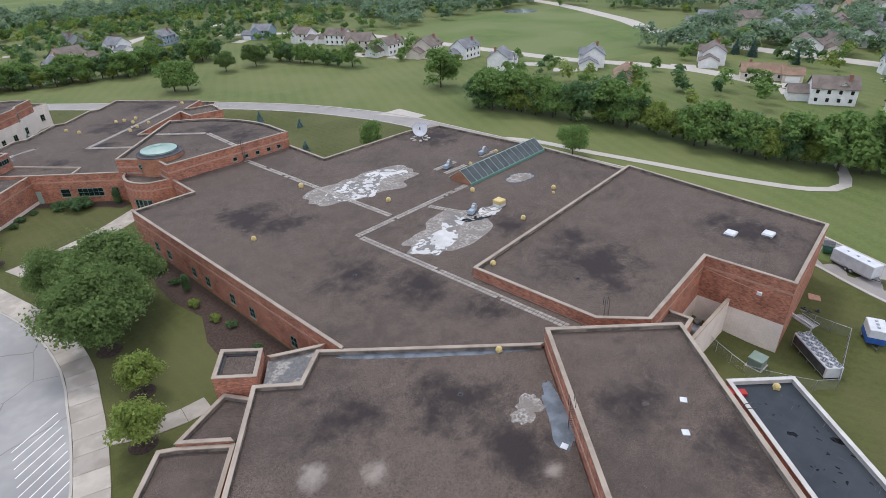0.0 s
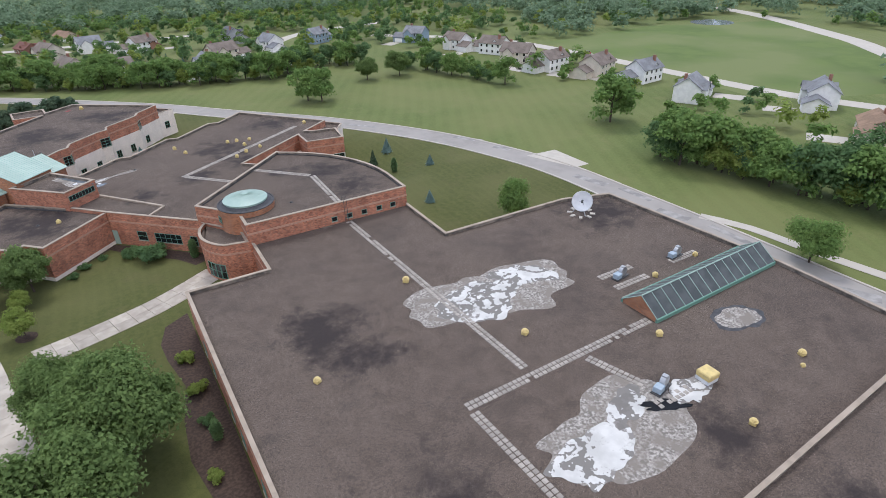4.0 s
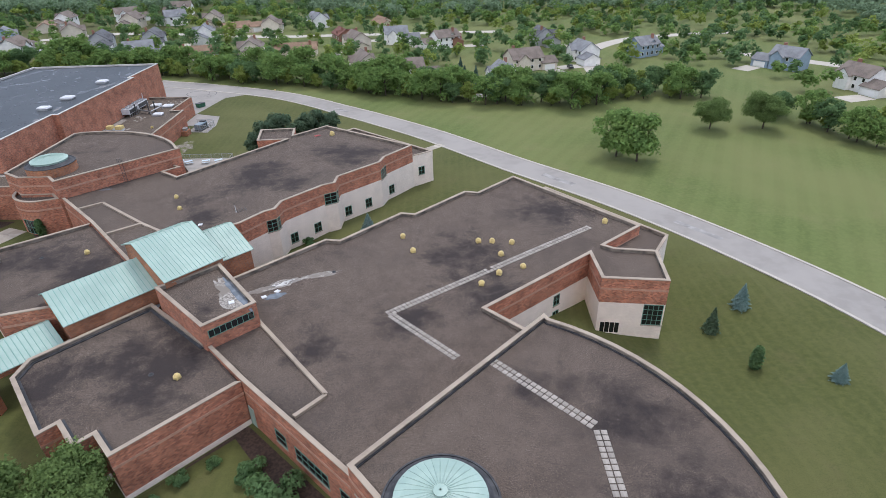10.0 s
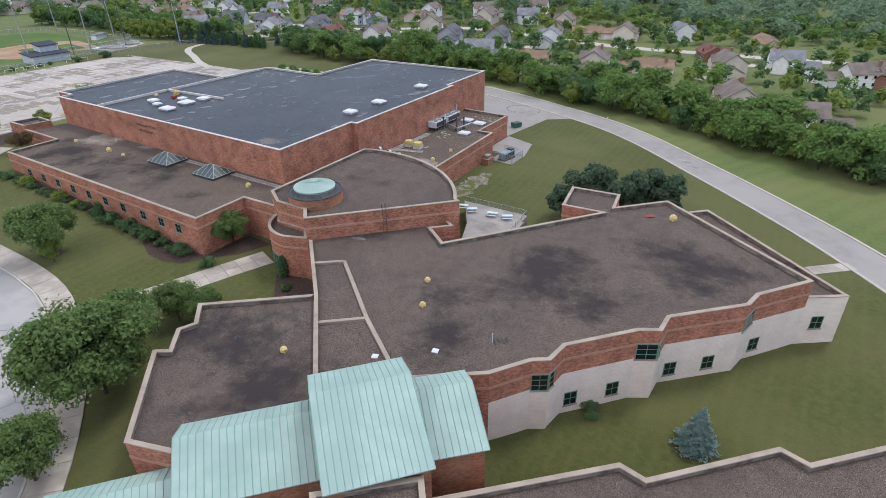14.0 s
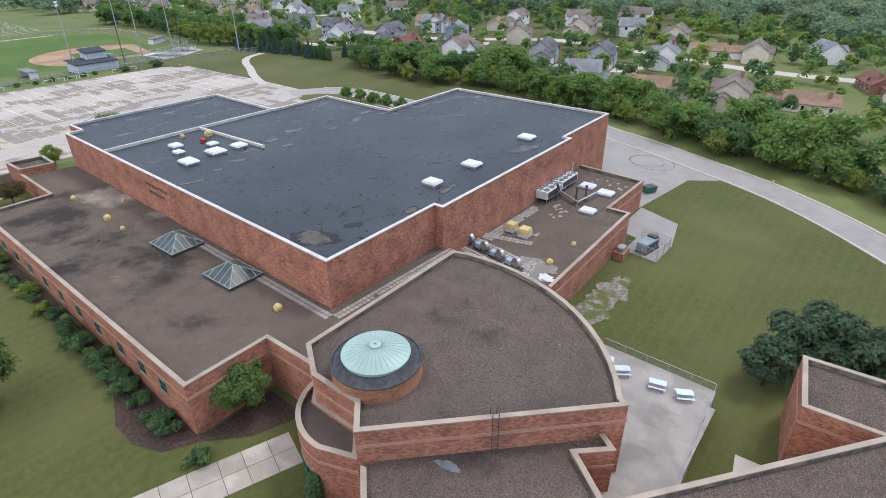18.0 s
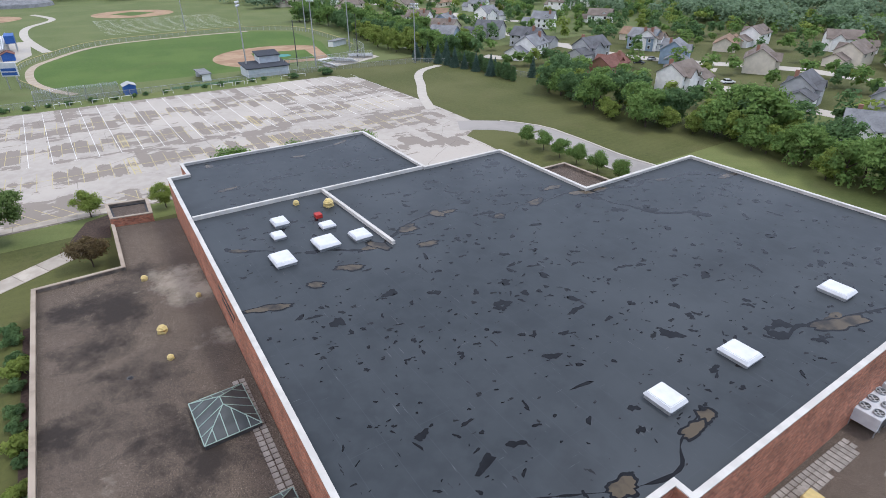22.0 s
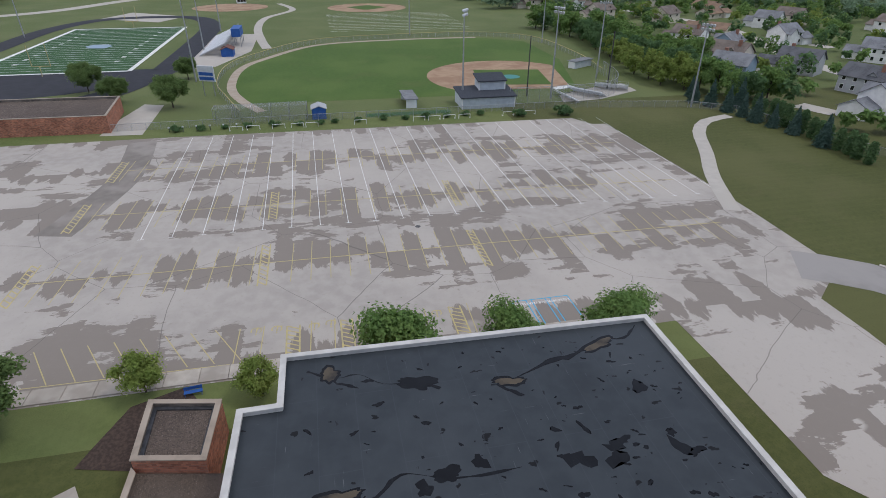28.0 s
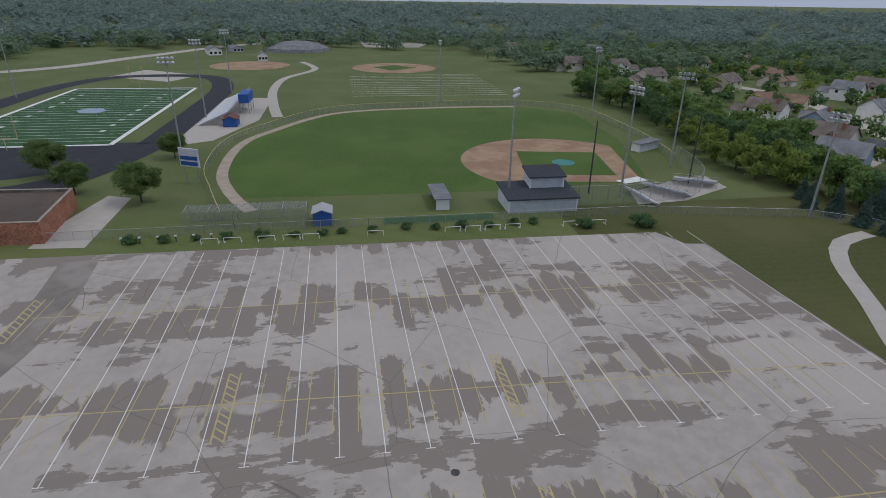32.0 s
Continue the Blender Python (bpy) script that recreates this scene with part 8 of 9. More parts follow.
# press box
SIDING = material("grey_siding", (0.5, 0.54, 0.57), (0.44, 0.48, 0.51), 0.8, rough=0.8)
press = tagged(thing("press_box", (-201, 57, 0), 0), "grey two-tier press box with dark shed roofs", "building")
for nm, (x0, y0, z0, x1, y1, z1) in (("lower_storey", (-5, -7.5, -0.3, 4, 7.5, 3.0)), ("upper_storey", (-6, -1.5, 3.0, -1, 6, 6.2))):
    bm = bmesh.new()
    box(bm, x0, y0, z0, x1, y1, z1)
    w = part(nm, bm, SIDING, press)
    bm = bmesh.new()
    box(bm, x0 - 0.4, y0 - 0.5, z1, x1 + 0.5, y1 + 0.5, z1 + 0.3)
    for vt in bm.verts:
        vt.co.z += 0.9 * (x1 - vt.co.x) / (x1 - x0)
    part("shed_roof", bm, PRESS_ROOF, w)
    for yy in (y0, y1):
        bm = bmesh.new()
        box(bm, x1 - 0.05, yy - 0.15, z0, x1 + 0.08, yy + 0.15, z1)
        part("corner_board", bm, TRIM, w)
bm = bmesh.new()
box(bm, -6.06, -0.5, 4.0, -5.9, 5, 5.4)
part("window", bm, GLASS, press)


def bleacher(x, y, turn, w, rows, label):
    root = tagged(thing("bleachers", (x, y, 0), turn), label, "bleachers", "bleachers")
    for r in range(rows):
        bm = bmesh.new()
        box(bm, -w / 2, r * 0.75, 0.42 + 0.32 * r, w / 2, r * 0.75 + 0.3, 0.47 + 0.32 * r)
        part("bench", bm, WHITE_METAL, root)
        bm = bmesh.new()
        box(bm, -w / 2, r * 0.75 + 0.32, 0.2 + 0.32 * r, w / 2, r * 0.75 + 0.7, 0.24 + 0.32 * r)
        part("foot_board", bm, METAL, root)
    for k in range(max(3, int(w / 3)) + 1):
        xx = -w / 2 + w * k / max(3, int(w / 3))
        bm = bmesh.new()
        rod(bm, (xx, 0, 0), (xx, rows * 0.75, rows * 0.32), 0.05, seg=5)
        rod(bm, (xx, rows * 0.75, 0), (xx, rows * 0.75, rows * 0.32 + 1.1), 0.05, seg=5)
        rod(bm, (xx, 0, 0.03), (xx, rows * 0.75, 0.03), 0.05, seg=5)
        part("support", bm, METAL, root)
    bm = bmesh.new()
    for zz in (0.55, 1.1):
        rod(bm, (-w / 2, rows * 0.75, rows * 0.32 + zz), (w / 2, rows * 0.75, rows * 0.32 + zz), 0.03, seg=5)
    part("guard_rail", bm, METAL, root)
    return root


bleacher(-207, 92, 215, 11, 6, "aluminium bleachers behind the backstop")
bleacher(-213, 102, 240, 10, 6, "aluminium bleachers behind the backstop")
bleacher(-203, 84, 185, 11, 4, "low aluminium bleachers beside the press box")
sheet("bleacher_pad", [(-199, 80), (-200, 92), (-208, 108), (-218, 108), (-214, 96), (-207, 82)], CONCRETE, 0.05, "dark concrete pad under the bleachers", flat=0.0)

# dugouts
for x, y, a in ((-246, 106, -60), (-206, 36, 0)):
    root = tagged(thing("dugout", (x, y, 0), a), "open grey dugout with a shed roof", "dugout", "dugouts")
    bm = bmesh.new()
    box(bm, -5, 1.4, -0.2, 5, 1.6, 2.4)
    part("back_wall", bm, SIDING, root)
    for s in (-5, 4.8):
        bm = bmesh.new()
        box(bm, s, -1.4, -0.2, s + 0.2, 1.4, 2.4)
        part("end_wall", bm, TRIM, root)
    bm = bmesh.new()
    box(bm, -5.4, -1.8, 2.4, 5.4, 2.0, 2.6)
    part("roof", bm, ROOF_M["grey"], root)

# shed, batting cages and turf strip
shed = tagged(thing("shed", (-197, 11, 0)), "small bright blue shed with a pale roof", "shed")
part("wall", gable(4.2, 3.6, 2.6, 0.7), BLUE, shed)
part("roof", gable_roof(4.2, 3.6, 2.6, 0.7, 0.25), WALL_M["grey"], shed)
sheet("practice_turf", [(-197.5, 23), (-194.5, 23), (-194.5, 46), (-197.5, 46)], TURF, 0.06, "strip of green practice turf", flat=0.0)
cage = tagged(thing("batting_cage", (-198, -3, 0)), "netted batting cage on steel posts", "batting cage")
for k in range(6):
    for s in (-2.2, 2.2):
        bm = bmesh.new()
        rod(bm, (s, -12 + 4.6 * k, 0), (s, -12 + 4.6 * k, 3.6), 0.06, seg=6)
        part("post", bm, METAL, cage)
    bm = bmesh.new()
    rod(bm, (-2.2, -12 + 4.6 * k, 3.6), (2.2, -12 + 4.6 * k, 3.6), 0.05, seg=6)
    part("cross_bar", bm, METAL, cage)
bm = bmesh.new()
for a, b, c, d in (((-2.2, -12, 0), (-2.2, 11, 0), (-2.2, 11, 3.6), (-2.2, -12, 3.6)), ((2.2, -12, 0), (2.2, 11, 0), (2.2, 11, 3.6), (2.2, -12, 3.6)),
                   ((-2.2, -12, 3.6), (-2.2, 11, 3.6), (2.2, 11, 3.6), (2.2, -12, 3.6))):
    bm.faces.new([bm.verts.new(p) for p in (a, b, c, d)])
part("netting", bm, LINK, cage)


def small_goal(x, y, turn):
    root = tagged(thing("practice_goal", (x, y, 0), turn), "small white practice goal frame on the grass", "goal", "practice goals")
    for a, b in (((-1.5, 0, 0), (-1.5, 0, 1.1)), ((1.5, 0, 0), (1.5, 0, 1.1)), ((-1.5, 0, 1.1), (1.5, 0, 1.1)), ((-1.5, 0, 0.05), (-1.5, 0.9, 0.05)), ((1.5, 0, 0.05), (1.5, 0.9, 0.05))):
        bm = bmesh.new()
        rod(bm, a, b, 0.07, seg=6)
        part("bar", bm, WHITE, root)


for y in (-9, -5, 1, 5.5, 9, 21, 36, 40, 44, 48, 60, 66):
    small_goal(-188.6, y, 90)

# football field and track
ribbon("running_track", [(-268, -40), (-230, -52), (-221, -77), (-230, -103), (-268, -116), (-322, -117), (-377, -116), (-415, -103), (-424, -77), (-415, -52), (-377, -40), (-322, -39), (-268, -40)],
       10, TRACK, 0.09, "black running track round the football field", step=6)
sheet("track_bend", arc_points(-270, -77.5, 38, -90, 90, 16), TRACK, 0.045, "black track surface at the field's end", flat=0.0)
sheet("football_field", [(-378, -104), (-267, -104), (-267, -52), (-378, -52)], TURF, 0.13, "dark green artificial turf football field", flat=0.0)
lines = tagged(thing("field_lines"), "white yard lines on the football field", "line marking", kind="structure")
for x0, y0, x1, y1 in ((-378, -104.6, -267, -103), (-378, -53, -267, -51.4), (-378.5, -104, -377, -52), (-268, -104, -266.5, -52)):
    bm = bmesh.new()
    box(bm, x0, y0, 0.15, x1, y1, 0.19)
    part("border_line", bm, WHITE, lines)
for n in range(1, 24):
    bm = bmesh.new()
    x = -377.7 + 4.572 * n
    box(bm, x - 0.08, -103, 0.15, x + 0.08, -53, 0.18)
    part("yard_line", bm, WHITE, lines)
for n in range(9):
    for y in (-95, -61):
        bm = bmesh.new()
        x = -368.5 + 9.144 * (n + 1)
        for s in (-0.75, 0.75):
            box(bm, x + s - 0.35, y - 0.8, 0.15, x + s + 0.35, y + 0.8, 0.2)
        part("yard_number", bm, WHITE, lines)
LOGO = material("grey_blue_paint", (0.28, 0.36, 0.45), rough=0.8)
sheet("midfield_mark", [(-327, -81), (-323, -83), (-318, -80), (-317, -74), (-322, -72), (-327, -75)], LOGO, 0.2, "pale blue-grey mark at midfield", flat=0.0)
for x, a in ((-265, 90), (-380, -90)):
    root = tagged(thing("goalpost", (x, -78, 0), a), "yellow steel football goalpost at the end zone", "goalpost", "football goalposts")
    for p, q in (((0, -1.5, -0.2), (0, -1.5, 3)), ((0, -1.5, 3), (0, 0, 3.05)), ((-2.8, 0, 3.05), (2.8, 0, 3.05)), ((-2.8, 0, 3.05), (-2.8, 0, 10)), ((2.8, 0, 3.05), (2.8, 0, 10))):
        bm = bmesh.new()
        rod(bm, p, q, 0.12, seg=7)
        part("bar", bm, YELLOW, root)
bleacher(-318, -33, 0, 52, 14, "long aluminium grandstand beside the track")
pb = tagged(thing("press_box", (-318, -20.5, 0)), "bright blue press box above the grandstand", "building")
bm = bmesh.new()
box(bm, -6, -1.8, 4.0, 6, 1.8, 7.2)
part("cabin", bm, BLUE, pb)
for x in (-5.5, 0, 5.5):
    for y in (-1.6, 1.6):
        bm = bmesh.new()
        rod(bm, (x, y, -0.2), (x, y, 4.0), 0.12, seg=6)
        part("post", bm, METAL, pb)
for x in (-3, 3):
    bm = bmesh.new()
    box(bm, x - 1.8, -1.86, 5.2, x + 1.8, -1.75, 6.4)
    part("window", bm, GLASS, pb)
kiosk = tagged(thing("shed", (-292, -22, 0)), "blue concession shed with a red-brown roof", "shed")
part("wall", gable(6, 4.5, 2.6, 1.0), BLUE, kiosk)
part("roof", gable_roof(6, 4.5, 2.6, 1.0, 0.3), ROOF_M["red"], kiosk)
sheet("stand_pad", [(-348, -36), (-262, -38), (-270, -24), (-300, -14), (-348, -14)], CONCRETE, 0.04, "worn concrete apron under the grandstand", flat=0.0)
board = tagged(thing("scoreboard", (-226, -20, 0), 65), "white and blue scoreboard on two posts", "scoreboard")
for x in (-1.7, 1.7):
    bm = bmesh.new()
    rod(bm, (x, 0, -0.2), (x, 0, 5.0), 0.14, seg=7)
    part("post", bm, METAL, board)
part("panel", bevelled(-2.6, -0.2, 4.2, 2.6, 0.2, 8.6, 0.04), WHITE_METAL, board)
for z in (4.6, 5.9):
    bm = bmesh.new()
    box(bm, -2.3, -0.26, z, 2.3, -0.19, z + 0.9)
    part("score_panel", bm, BLUE, board)
# far diamonds and dome-roofed hall
sheet("far_infield", arc_points(-470, -40, 24, 0, 345, 20), DIRT, 0.06, "tan softball infield in the distance", flat=0.0)
sheet("far_infield", arc_points(-455, 48, 26, 0, 345, 20), DIRT, 0.06, "tan baseball infield in the distance", flat=0.0)
sheet("far_infield_grass", arc_points(-456, 48, 14, 0, 345, 4), FIELD, 0.1, "infield grass in the distance", flat=0.0)
sheet("bare_patch", [(-420, -105), (-400, -70), (-425, -60), (-450, -95)], CONCRETE, 0.02, "pale bare patch beyond the track", flat=0.0)
practice = tagged(thing("practice_field_lines"), "faint white lines of a practice field", "line marking", kind="structure")
for n in range(13):
    bm = bmesh.new()
    box(bm, -350 - 6 * n, 20, 0.02, -349.7 - 6 * n, 92, 0.03)
    part("line", bm, WHITE, practice)
ribbon("gravel_path", [(-305, -8), (-330, -12), (-370, -16), (-410, -14), (-450, 0), (-490, -10)], 4, CONCRETE, 0.05, "pale gravel path past the diamonds")
hall = tagged(thing("round_hall", (-572, -18, 0)), "low grey domed hall far off", "building")
bm = bmesh.new()
lathe(bm, [(25, -0.3), (24, 2.5), (18, 5.0), (10, 6.6), (3, 7.2), (0.1, 7.3)], 24)
part("dome", bm, ROOF_M["grey"], hall)
sheet("far_lot", [(-600, 36), (-690, 33), (-640, 96), (-600, 82)], CONCRETE, 0.06, "pale gravel lot beyond the sports ground", flat=0.0)
for x, y, w, d, h, a, mat, lab in ((-541, -75, 16, 9, 5, 20, WHITE, "long white shed beside the country road"), (-562, -63, 12, 8, 4, 30, WALL_M["grey"], "low grey shed beside the country road"),
                                   (-500, -36, 9, 6, 5, 10, WALL_M["white"], "white two-tier field hut behind the diamond"), (-690, 42, 8, 24, 6, 5, WHITE, "long white hall beyond the sports ground"),
                                   (-650, 5, 12, 26, 5, 0, WALL_M["beige"], "long beige house beyond the sports ground"), (-652, -30, 12, 22, 5, 8, WALL_M["brick"], "long brick house beyond the sports ground"),
                                   (-648, -60, 11, 16, 5, -8, WALL_M["beige"], "beige house beyond the sports ground")):
    root = tagged(thing("far_building", (x, y, 0), a), lab, "building", "far buildings")
    part("wall", gable(w, d, h * 0.75, h * 0.4), mat, root)
    part("roof", gable_roof(w, d, h * 0.75, h * 0.4, 0.4), ROOF_M["grey"], root)
    for k in range(3):
        bm = bmesh.new()
        box(bm, w / 2 - 0.05, -d / 3 + k * d / 3 - 0.8, 1.0, w / 2 + 0.06, -d / 3 + k * d / 3 + 0.8, 2.4)
        part("window", bm, GLASS, root)
wing("outbuilding", [(-192.5, -38), (-212, -40), (-214, -82), (-194.5, -82)], 4.2, "low red brick outbuilding with a flat gravel roof", bands=False)

# ---- yards and patio ----
def wheel_at(root, x, y, z, r=0.38):
    bm = bmesh.new()
    bmesh.ops.create_cone(bm, cap_ends=True, segments=16, radius1=r, radius2=r, depth=0.24, matrix=pose(x, y, z, 90))
    bmesh.ops.bevel(bm, geom=[e for e in bm.edges if len(e.link_faces) == 2 and e.calc_face_angle() > 1], offset=0.05, segments=1, affect='EDGES')
    w = part("wheel", bm, DARK_METAL, root)
    bm = bmesh.new()
    bmesh.ops.create_cone(bm, cap_ends=True, segments=12, radius1=r * 0.55, radius2=r * 0.5, depth=0.28, matrix=pose(x, y, z, 90))
    part("rim", bm, METAL, w)


def box_trailer(x, y, turn, length, width, high, lower, label, axles=2):
    root = tagged(thing("box_trailer", (x, y, ground_z(x, y)), turn), label, "trailer")
    part("box", bevelled(-length / 2, -width / 2, 0.55, length / 2, width / 2, high, 0.08), WHITE_METAL, root)
    part("skirt", bevelled(-length / 2 - 0.01, -width / 2 - 0.01, 0.5, length / 2 + 0.01, width / 2 + 0.01, 0.55 + lower, 0.03), BLUE if lower > 0.8 else METAL, root)
    bm = bmesh.new()
    for s in (-0.7, 0.7):
        rod(bm, (length / 2, s, 0.55), (length / 2 + 1.4, 0, 0.5), 0.06, seg=6)
    rod(bm, (length / 2 + 1.2, 0, 0.0), (length / 2 + 1.2, 0, 0.6), 0.05, seg=6)
    part("drawbar", bm, DARK_METAL, root)
    for a in range(axles):
        for s in (-1, 1):
            wheel_at(root, -0.6 + 0.95 * a, s * (width / 2 + 0.02), 0.38)
    for k in range(3):
        part("roof_vent", bevelled(-length / 4 + k * length / 4 - 0.2, -0.2, high, -length / 4 + k * length / 4 + 0.2, 0.2, high + 0.12, 0.02), METAL, root)
    return root


box_trailer(159.6, -211.6, 244, 7.6, 2.4, 2.9, 0.25, "long white enclosed trailer parked on the grass")
box_trailer(142.2, -218.2, 200, 3.6, 2.4, 2.9, 1.0, "short white trailer with a blue lower half", 1)
root = tagged(thing("transformer", (126.5, -207.2, ground_z(126.5, -207.2)), -5), "grey-green steel transformer cabinet on a pad", "transformer")
part("pad", bevelled(-1.3, -1.2, -0.1, 1.3, 1.2, 0.15, 0.03), CONCRETE, root)
part("cabinet", bevelled(-1.1, -1.0, 0.15, 1.1, 1.0, 1.6, 0.06), PALE_GREEN, root)
part("lid", bevelled(-1.16, -1.06, 1.6, 1.16, 1.06, 1.72, 0.04), PALE_GREEN, root)
for x, y, a in ((163.5, -206.5, 10), (12.6, 77, 60)):
    root = tagged(thing("dumpster", (x, y, ground_z(x, y)), a), "dark green steel waste container", "dumpster", "waste containers")
    bm = bmesh.new()
    box(bm, -1.3, -0.9, 0.12, 1.3, 0.9, 1.35)
    for v in bm.verts:
        if v.co.z < 0.5:
            v.co.y *= 0.8
    part("body", bm, GREEN_PAINT, root)
    for s in (-0.65, 0.65):
        part("lid", bevelled(s - 0.63, -0.95, 1.36, s + 0.63, 0.95, 1.44, 0.02), DARK_METAL, root)
    for s in (-1.0, 1.0):
        part("pocket", bevelled(s * 1.36 - 0.08, -0.5, 0.7, s * 1.36 + 0.08, 0.5, 0.9, 0.02), GREEN_PAINT, root)


def level_fence(line, high, label, level=None):
    root = tagged(thing("fence"), label, "fence")
    for p, q in zip(line, line[1:]):
        n = max(1, round((Vector(q) - Vector(p)).length / 2.6))
        for k in range(n):
            a, b = Vector(p).lerp(Vector(q), k / n), Vector(p).lerp(Vector(q), (k + 1) / n)
            za, zb = (ground_z(*a), ground_z(*b)) if level is None else (level, level)
            bm = bmesh.new()
            rod(bm, (*a, za - 0.2), (*a, za + high), 0.045, seg=6)
            part("post", bm, METAL, root)
            bm = bmesh.new()
            rod(bm, (*a, za + high), (*b, zb + high), 0.035, seg=6)
            part("rail", bm, METAL, root)
            bm = bmesh.new()
            bm.faces.new([bm.verts.new(c) for c in ((*a, za + 0.05), (*b, zb + 0.05), (*b, zb + high), (*a, za + high))])
            part("netting", bm, LINK, root)
    return root


level_fence([(126.3, -199.2), (122.9, -206.8), (125.5, -214.9), (127.5, -217.1), (140.8, -215.5), (141.5, -208.2)], 1.9, "grey chain-link fence round the chiller")
level_fence([(19, 49.8), (24.2, 49.4), (24.4, 55.5), (19, 56)], 2.2, "grey chain-link fence round the generator")
root = tagged(thing("pipe_run"), "pale insulated pipes from the wall to the chiller", "pipe")
for dz in (0.0, 0.45):
    bm = bmesh.new()
    rod(bm, (139.5, -207.0, -8.6 + dz), (137.5, -211.0, -8.6 + dz), 0.14, seg=8)
    rod(bm, (137.5, -211.0, -8.6 + dz), (137.5, -211.0, -10.2), 0.12, seg=8)
    part("pipe", bm, WHITE_METAL, root)
# pit wall, low link roof, and odds and ends in the yard
pit = tagged(thing("pit_wall"), "cream block pit wall with a tan coping", "wall")
bm = bmesh.new()
box(bm, 113.2, -200.5, -13, 130.7, -200.1, -4.5)
part("wall", bm, BLOCK, pit)
bm = bmesh.new()
box(bm, 113.2, -200.58, -4.5, 130.7, -200.02, -4.36)
part("coping", bm, COPING, pit)
wing("school_wing", [(110.4, -196.9), (117.0, -196.5), (117.2, -199.9), (111.4, -200.6)], -1.0, "small low gravel roof over the machine pit", bands=False, skip=(0, 3), foot=-13)
root = tagged(thing("pipe_stack", (141.6, -209.6, ground_z(141.6, -209.6)), 70), "loose stack of pale aluminium pipes", "pipes")
yq = random.Random(15)
for k in range(14):
    bm = bmesh.new()
    y, z = yq.uniform(-0.7, 0.7), 0.08 + 0.09 * (k // 4)
    rod(bm, (-1.7, y, z), (1.6, y + yq.uniform(-0.5, 0.5), z + yq.uniform(0, 0.25)), 0.05, seg=6)
    part("pipe", bm, WHITE_METAL, root)
for x, y in ((144.4, -209.2), (145.4, -210.2), (144.9, -208.3)):
    root = tagged(thing("tyre", (x, y, ground_z(x, y))), "black rubber tyre lying on the grass", "tyre", "loose tyres")
    bm = bmesh.new()
    lathe(bm, [(0.22, 0.02), (0.38, 0.0), (0.42, 0.1), (0.38, 0.22), (0.22, 0.2), (0.2, 0.11), (0.22, 0.02)], 16)
    part("tread", bm, DARK_METAL, root)
root = tagged(thing("plywood_board", (149.0, -208.6, ground_z(149, -208.6) + 0.1), 20), "pale plywood board lying on the grass", "board")
part("board", bevelled(-1.2, -0.9, -0.12, 1.2, 0.9, 0.0, 0.01), BAND, root)
root = tagged(thing("roof_box", (107.6, -209.3, -2.0), -48), "flat red metal box on the low roof", "box")
part("box", bevelled(-1.1, -0.45, -0.02, 1.1, 0.45, 0.4, 0.04), RED, root)
root = tagged(thing("roof_ladder", (104.6, -211.2, -2.0), 42), "bent dark steel ladder rail at the wall", "ladder")
for sx in (-0.35, 0.35):
    bm = bmesh.new()
    rod(bm, (sx, 0.5, -0.02), (sx, 0, 1.5), 0.05, seg=6)
    rod(bm, (sx, 0, 1.5), (sx, -0.9, 1.6), 0.05, seg=6)
    part("rail", bm, DARK_METAL, root)
bm = bmesh.new()
rod(bm, (-0.35, 0.25, 0.75), (0.35, 0.25, 0.75), 0.04, seg=6)
part("rung", bm, DARK_METAL, root)
root = tagged(thing("wall_lamp", (130.6, -204.2, -1.6), 90), "pale box lamp on the brick wall with a conduit", "wall lamp")
part("lamp", bevelled(-0.35, -0.05, -0.25, 0.35, 0.3, 0.25, 0.03), WHITE_METAL, root)
bm = bmesh.new()
rod(bm, (0, 0.04, 0.2), (8.2, 0.04, 1.0), 0.05, seg=6)
part("conduit", bm, BAND, root)
# blower in the notch of the raised wing
root = tagged(thing("yard_blower", (125.5, -198.1, ground_z(125.5, -198.1)), 5), "grey metal blower with a curved duct", "blower")
part("frame", bevelled(-1.6, -1.0, 0, 1.6, 1.0, 0.5, 0.05), METAL, root)
bm = bmesh.new()
bmesh.ops.create_cone(bm, cap_ends=True, segments=20, radius1=1.1, radius2=1.1, depth=1.3, matrix=pose(-0.4, 0, 1.6, 90))
part("scroll", bm, METAL, root)
part("motor", bevelled(0.6, -0.6, 0.5, 1.6, 0.6, 1.5, 0.1), WHITE_METAL, root)
bm = bmesh.new()
for k in range(6):
    a0, a1 = radians(15 * k), radians(15 * (k + 1))
    rod(bm, (-0.4 + 1.8 * math.sin(a0), 0, 1.8 + 1.8 * math.cos(a0)), (-0.4 + 1.8 * math.sin(a1), 0, 1.8 + 1.8 * math.cos(a1)), 0.42, seg=12)
part("duct", bm, METAL, root)

# generator beside the service wing
root = tagged(thing("generator", (21.4, 52.6, ground_z(21.4, 52.6)), 80), "dark grey generator in a steel housing", "generator")
part("base", bevelled(-2.2, -1.1, 0, 2.2, 1.1, 0.35, 0.04), DARK_METAL, root)
part("housing", bevelled(-2.1, -1.0, 0.35, 2.1, 1.0, 2.0, 0.08), SLATE, root)
part("exhaust_box", bevelled(0.9, -0.85, 2.0, 2.0, 0.85, 2.35, 0.05), DARK_METAL, root)
for k in range(4):
    part("louvre", bevelled(-1.9 + 0.95 * k, -1.04, 0.6, -1.15 + 0.95 * k, -0.99, 1.7, 0.015), DARK_METAL, root)
root = tagged(thing("wall_unit", (18.9, 47.2, ground_z(18.9)), 0), "grey pump set on a low brick box", "pump")
part("brick_box", bevelled(-0.9, -1.4, -0.2, 0.9, 1.4, 1.4, 0.03), BRICK_ORANGE, root)
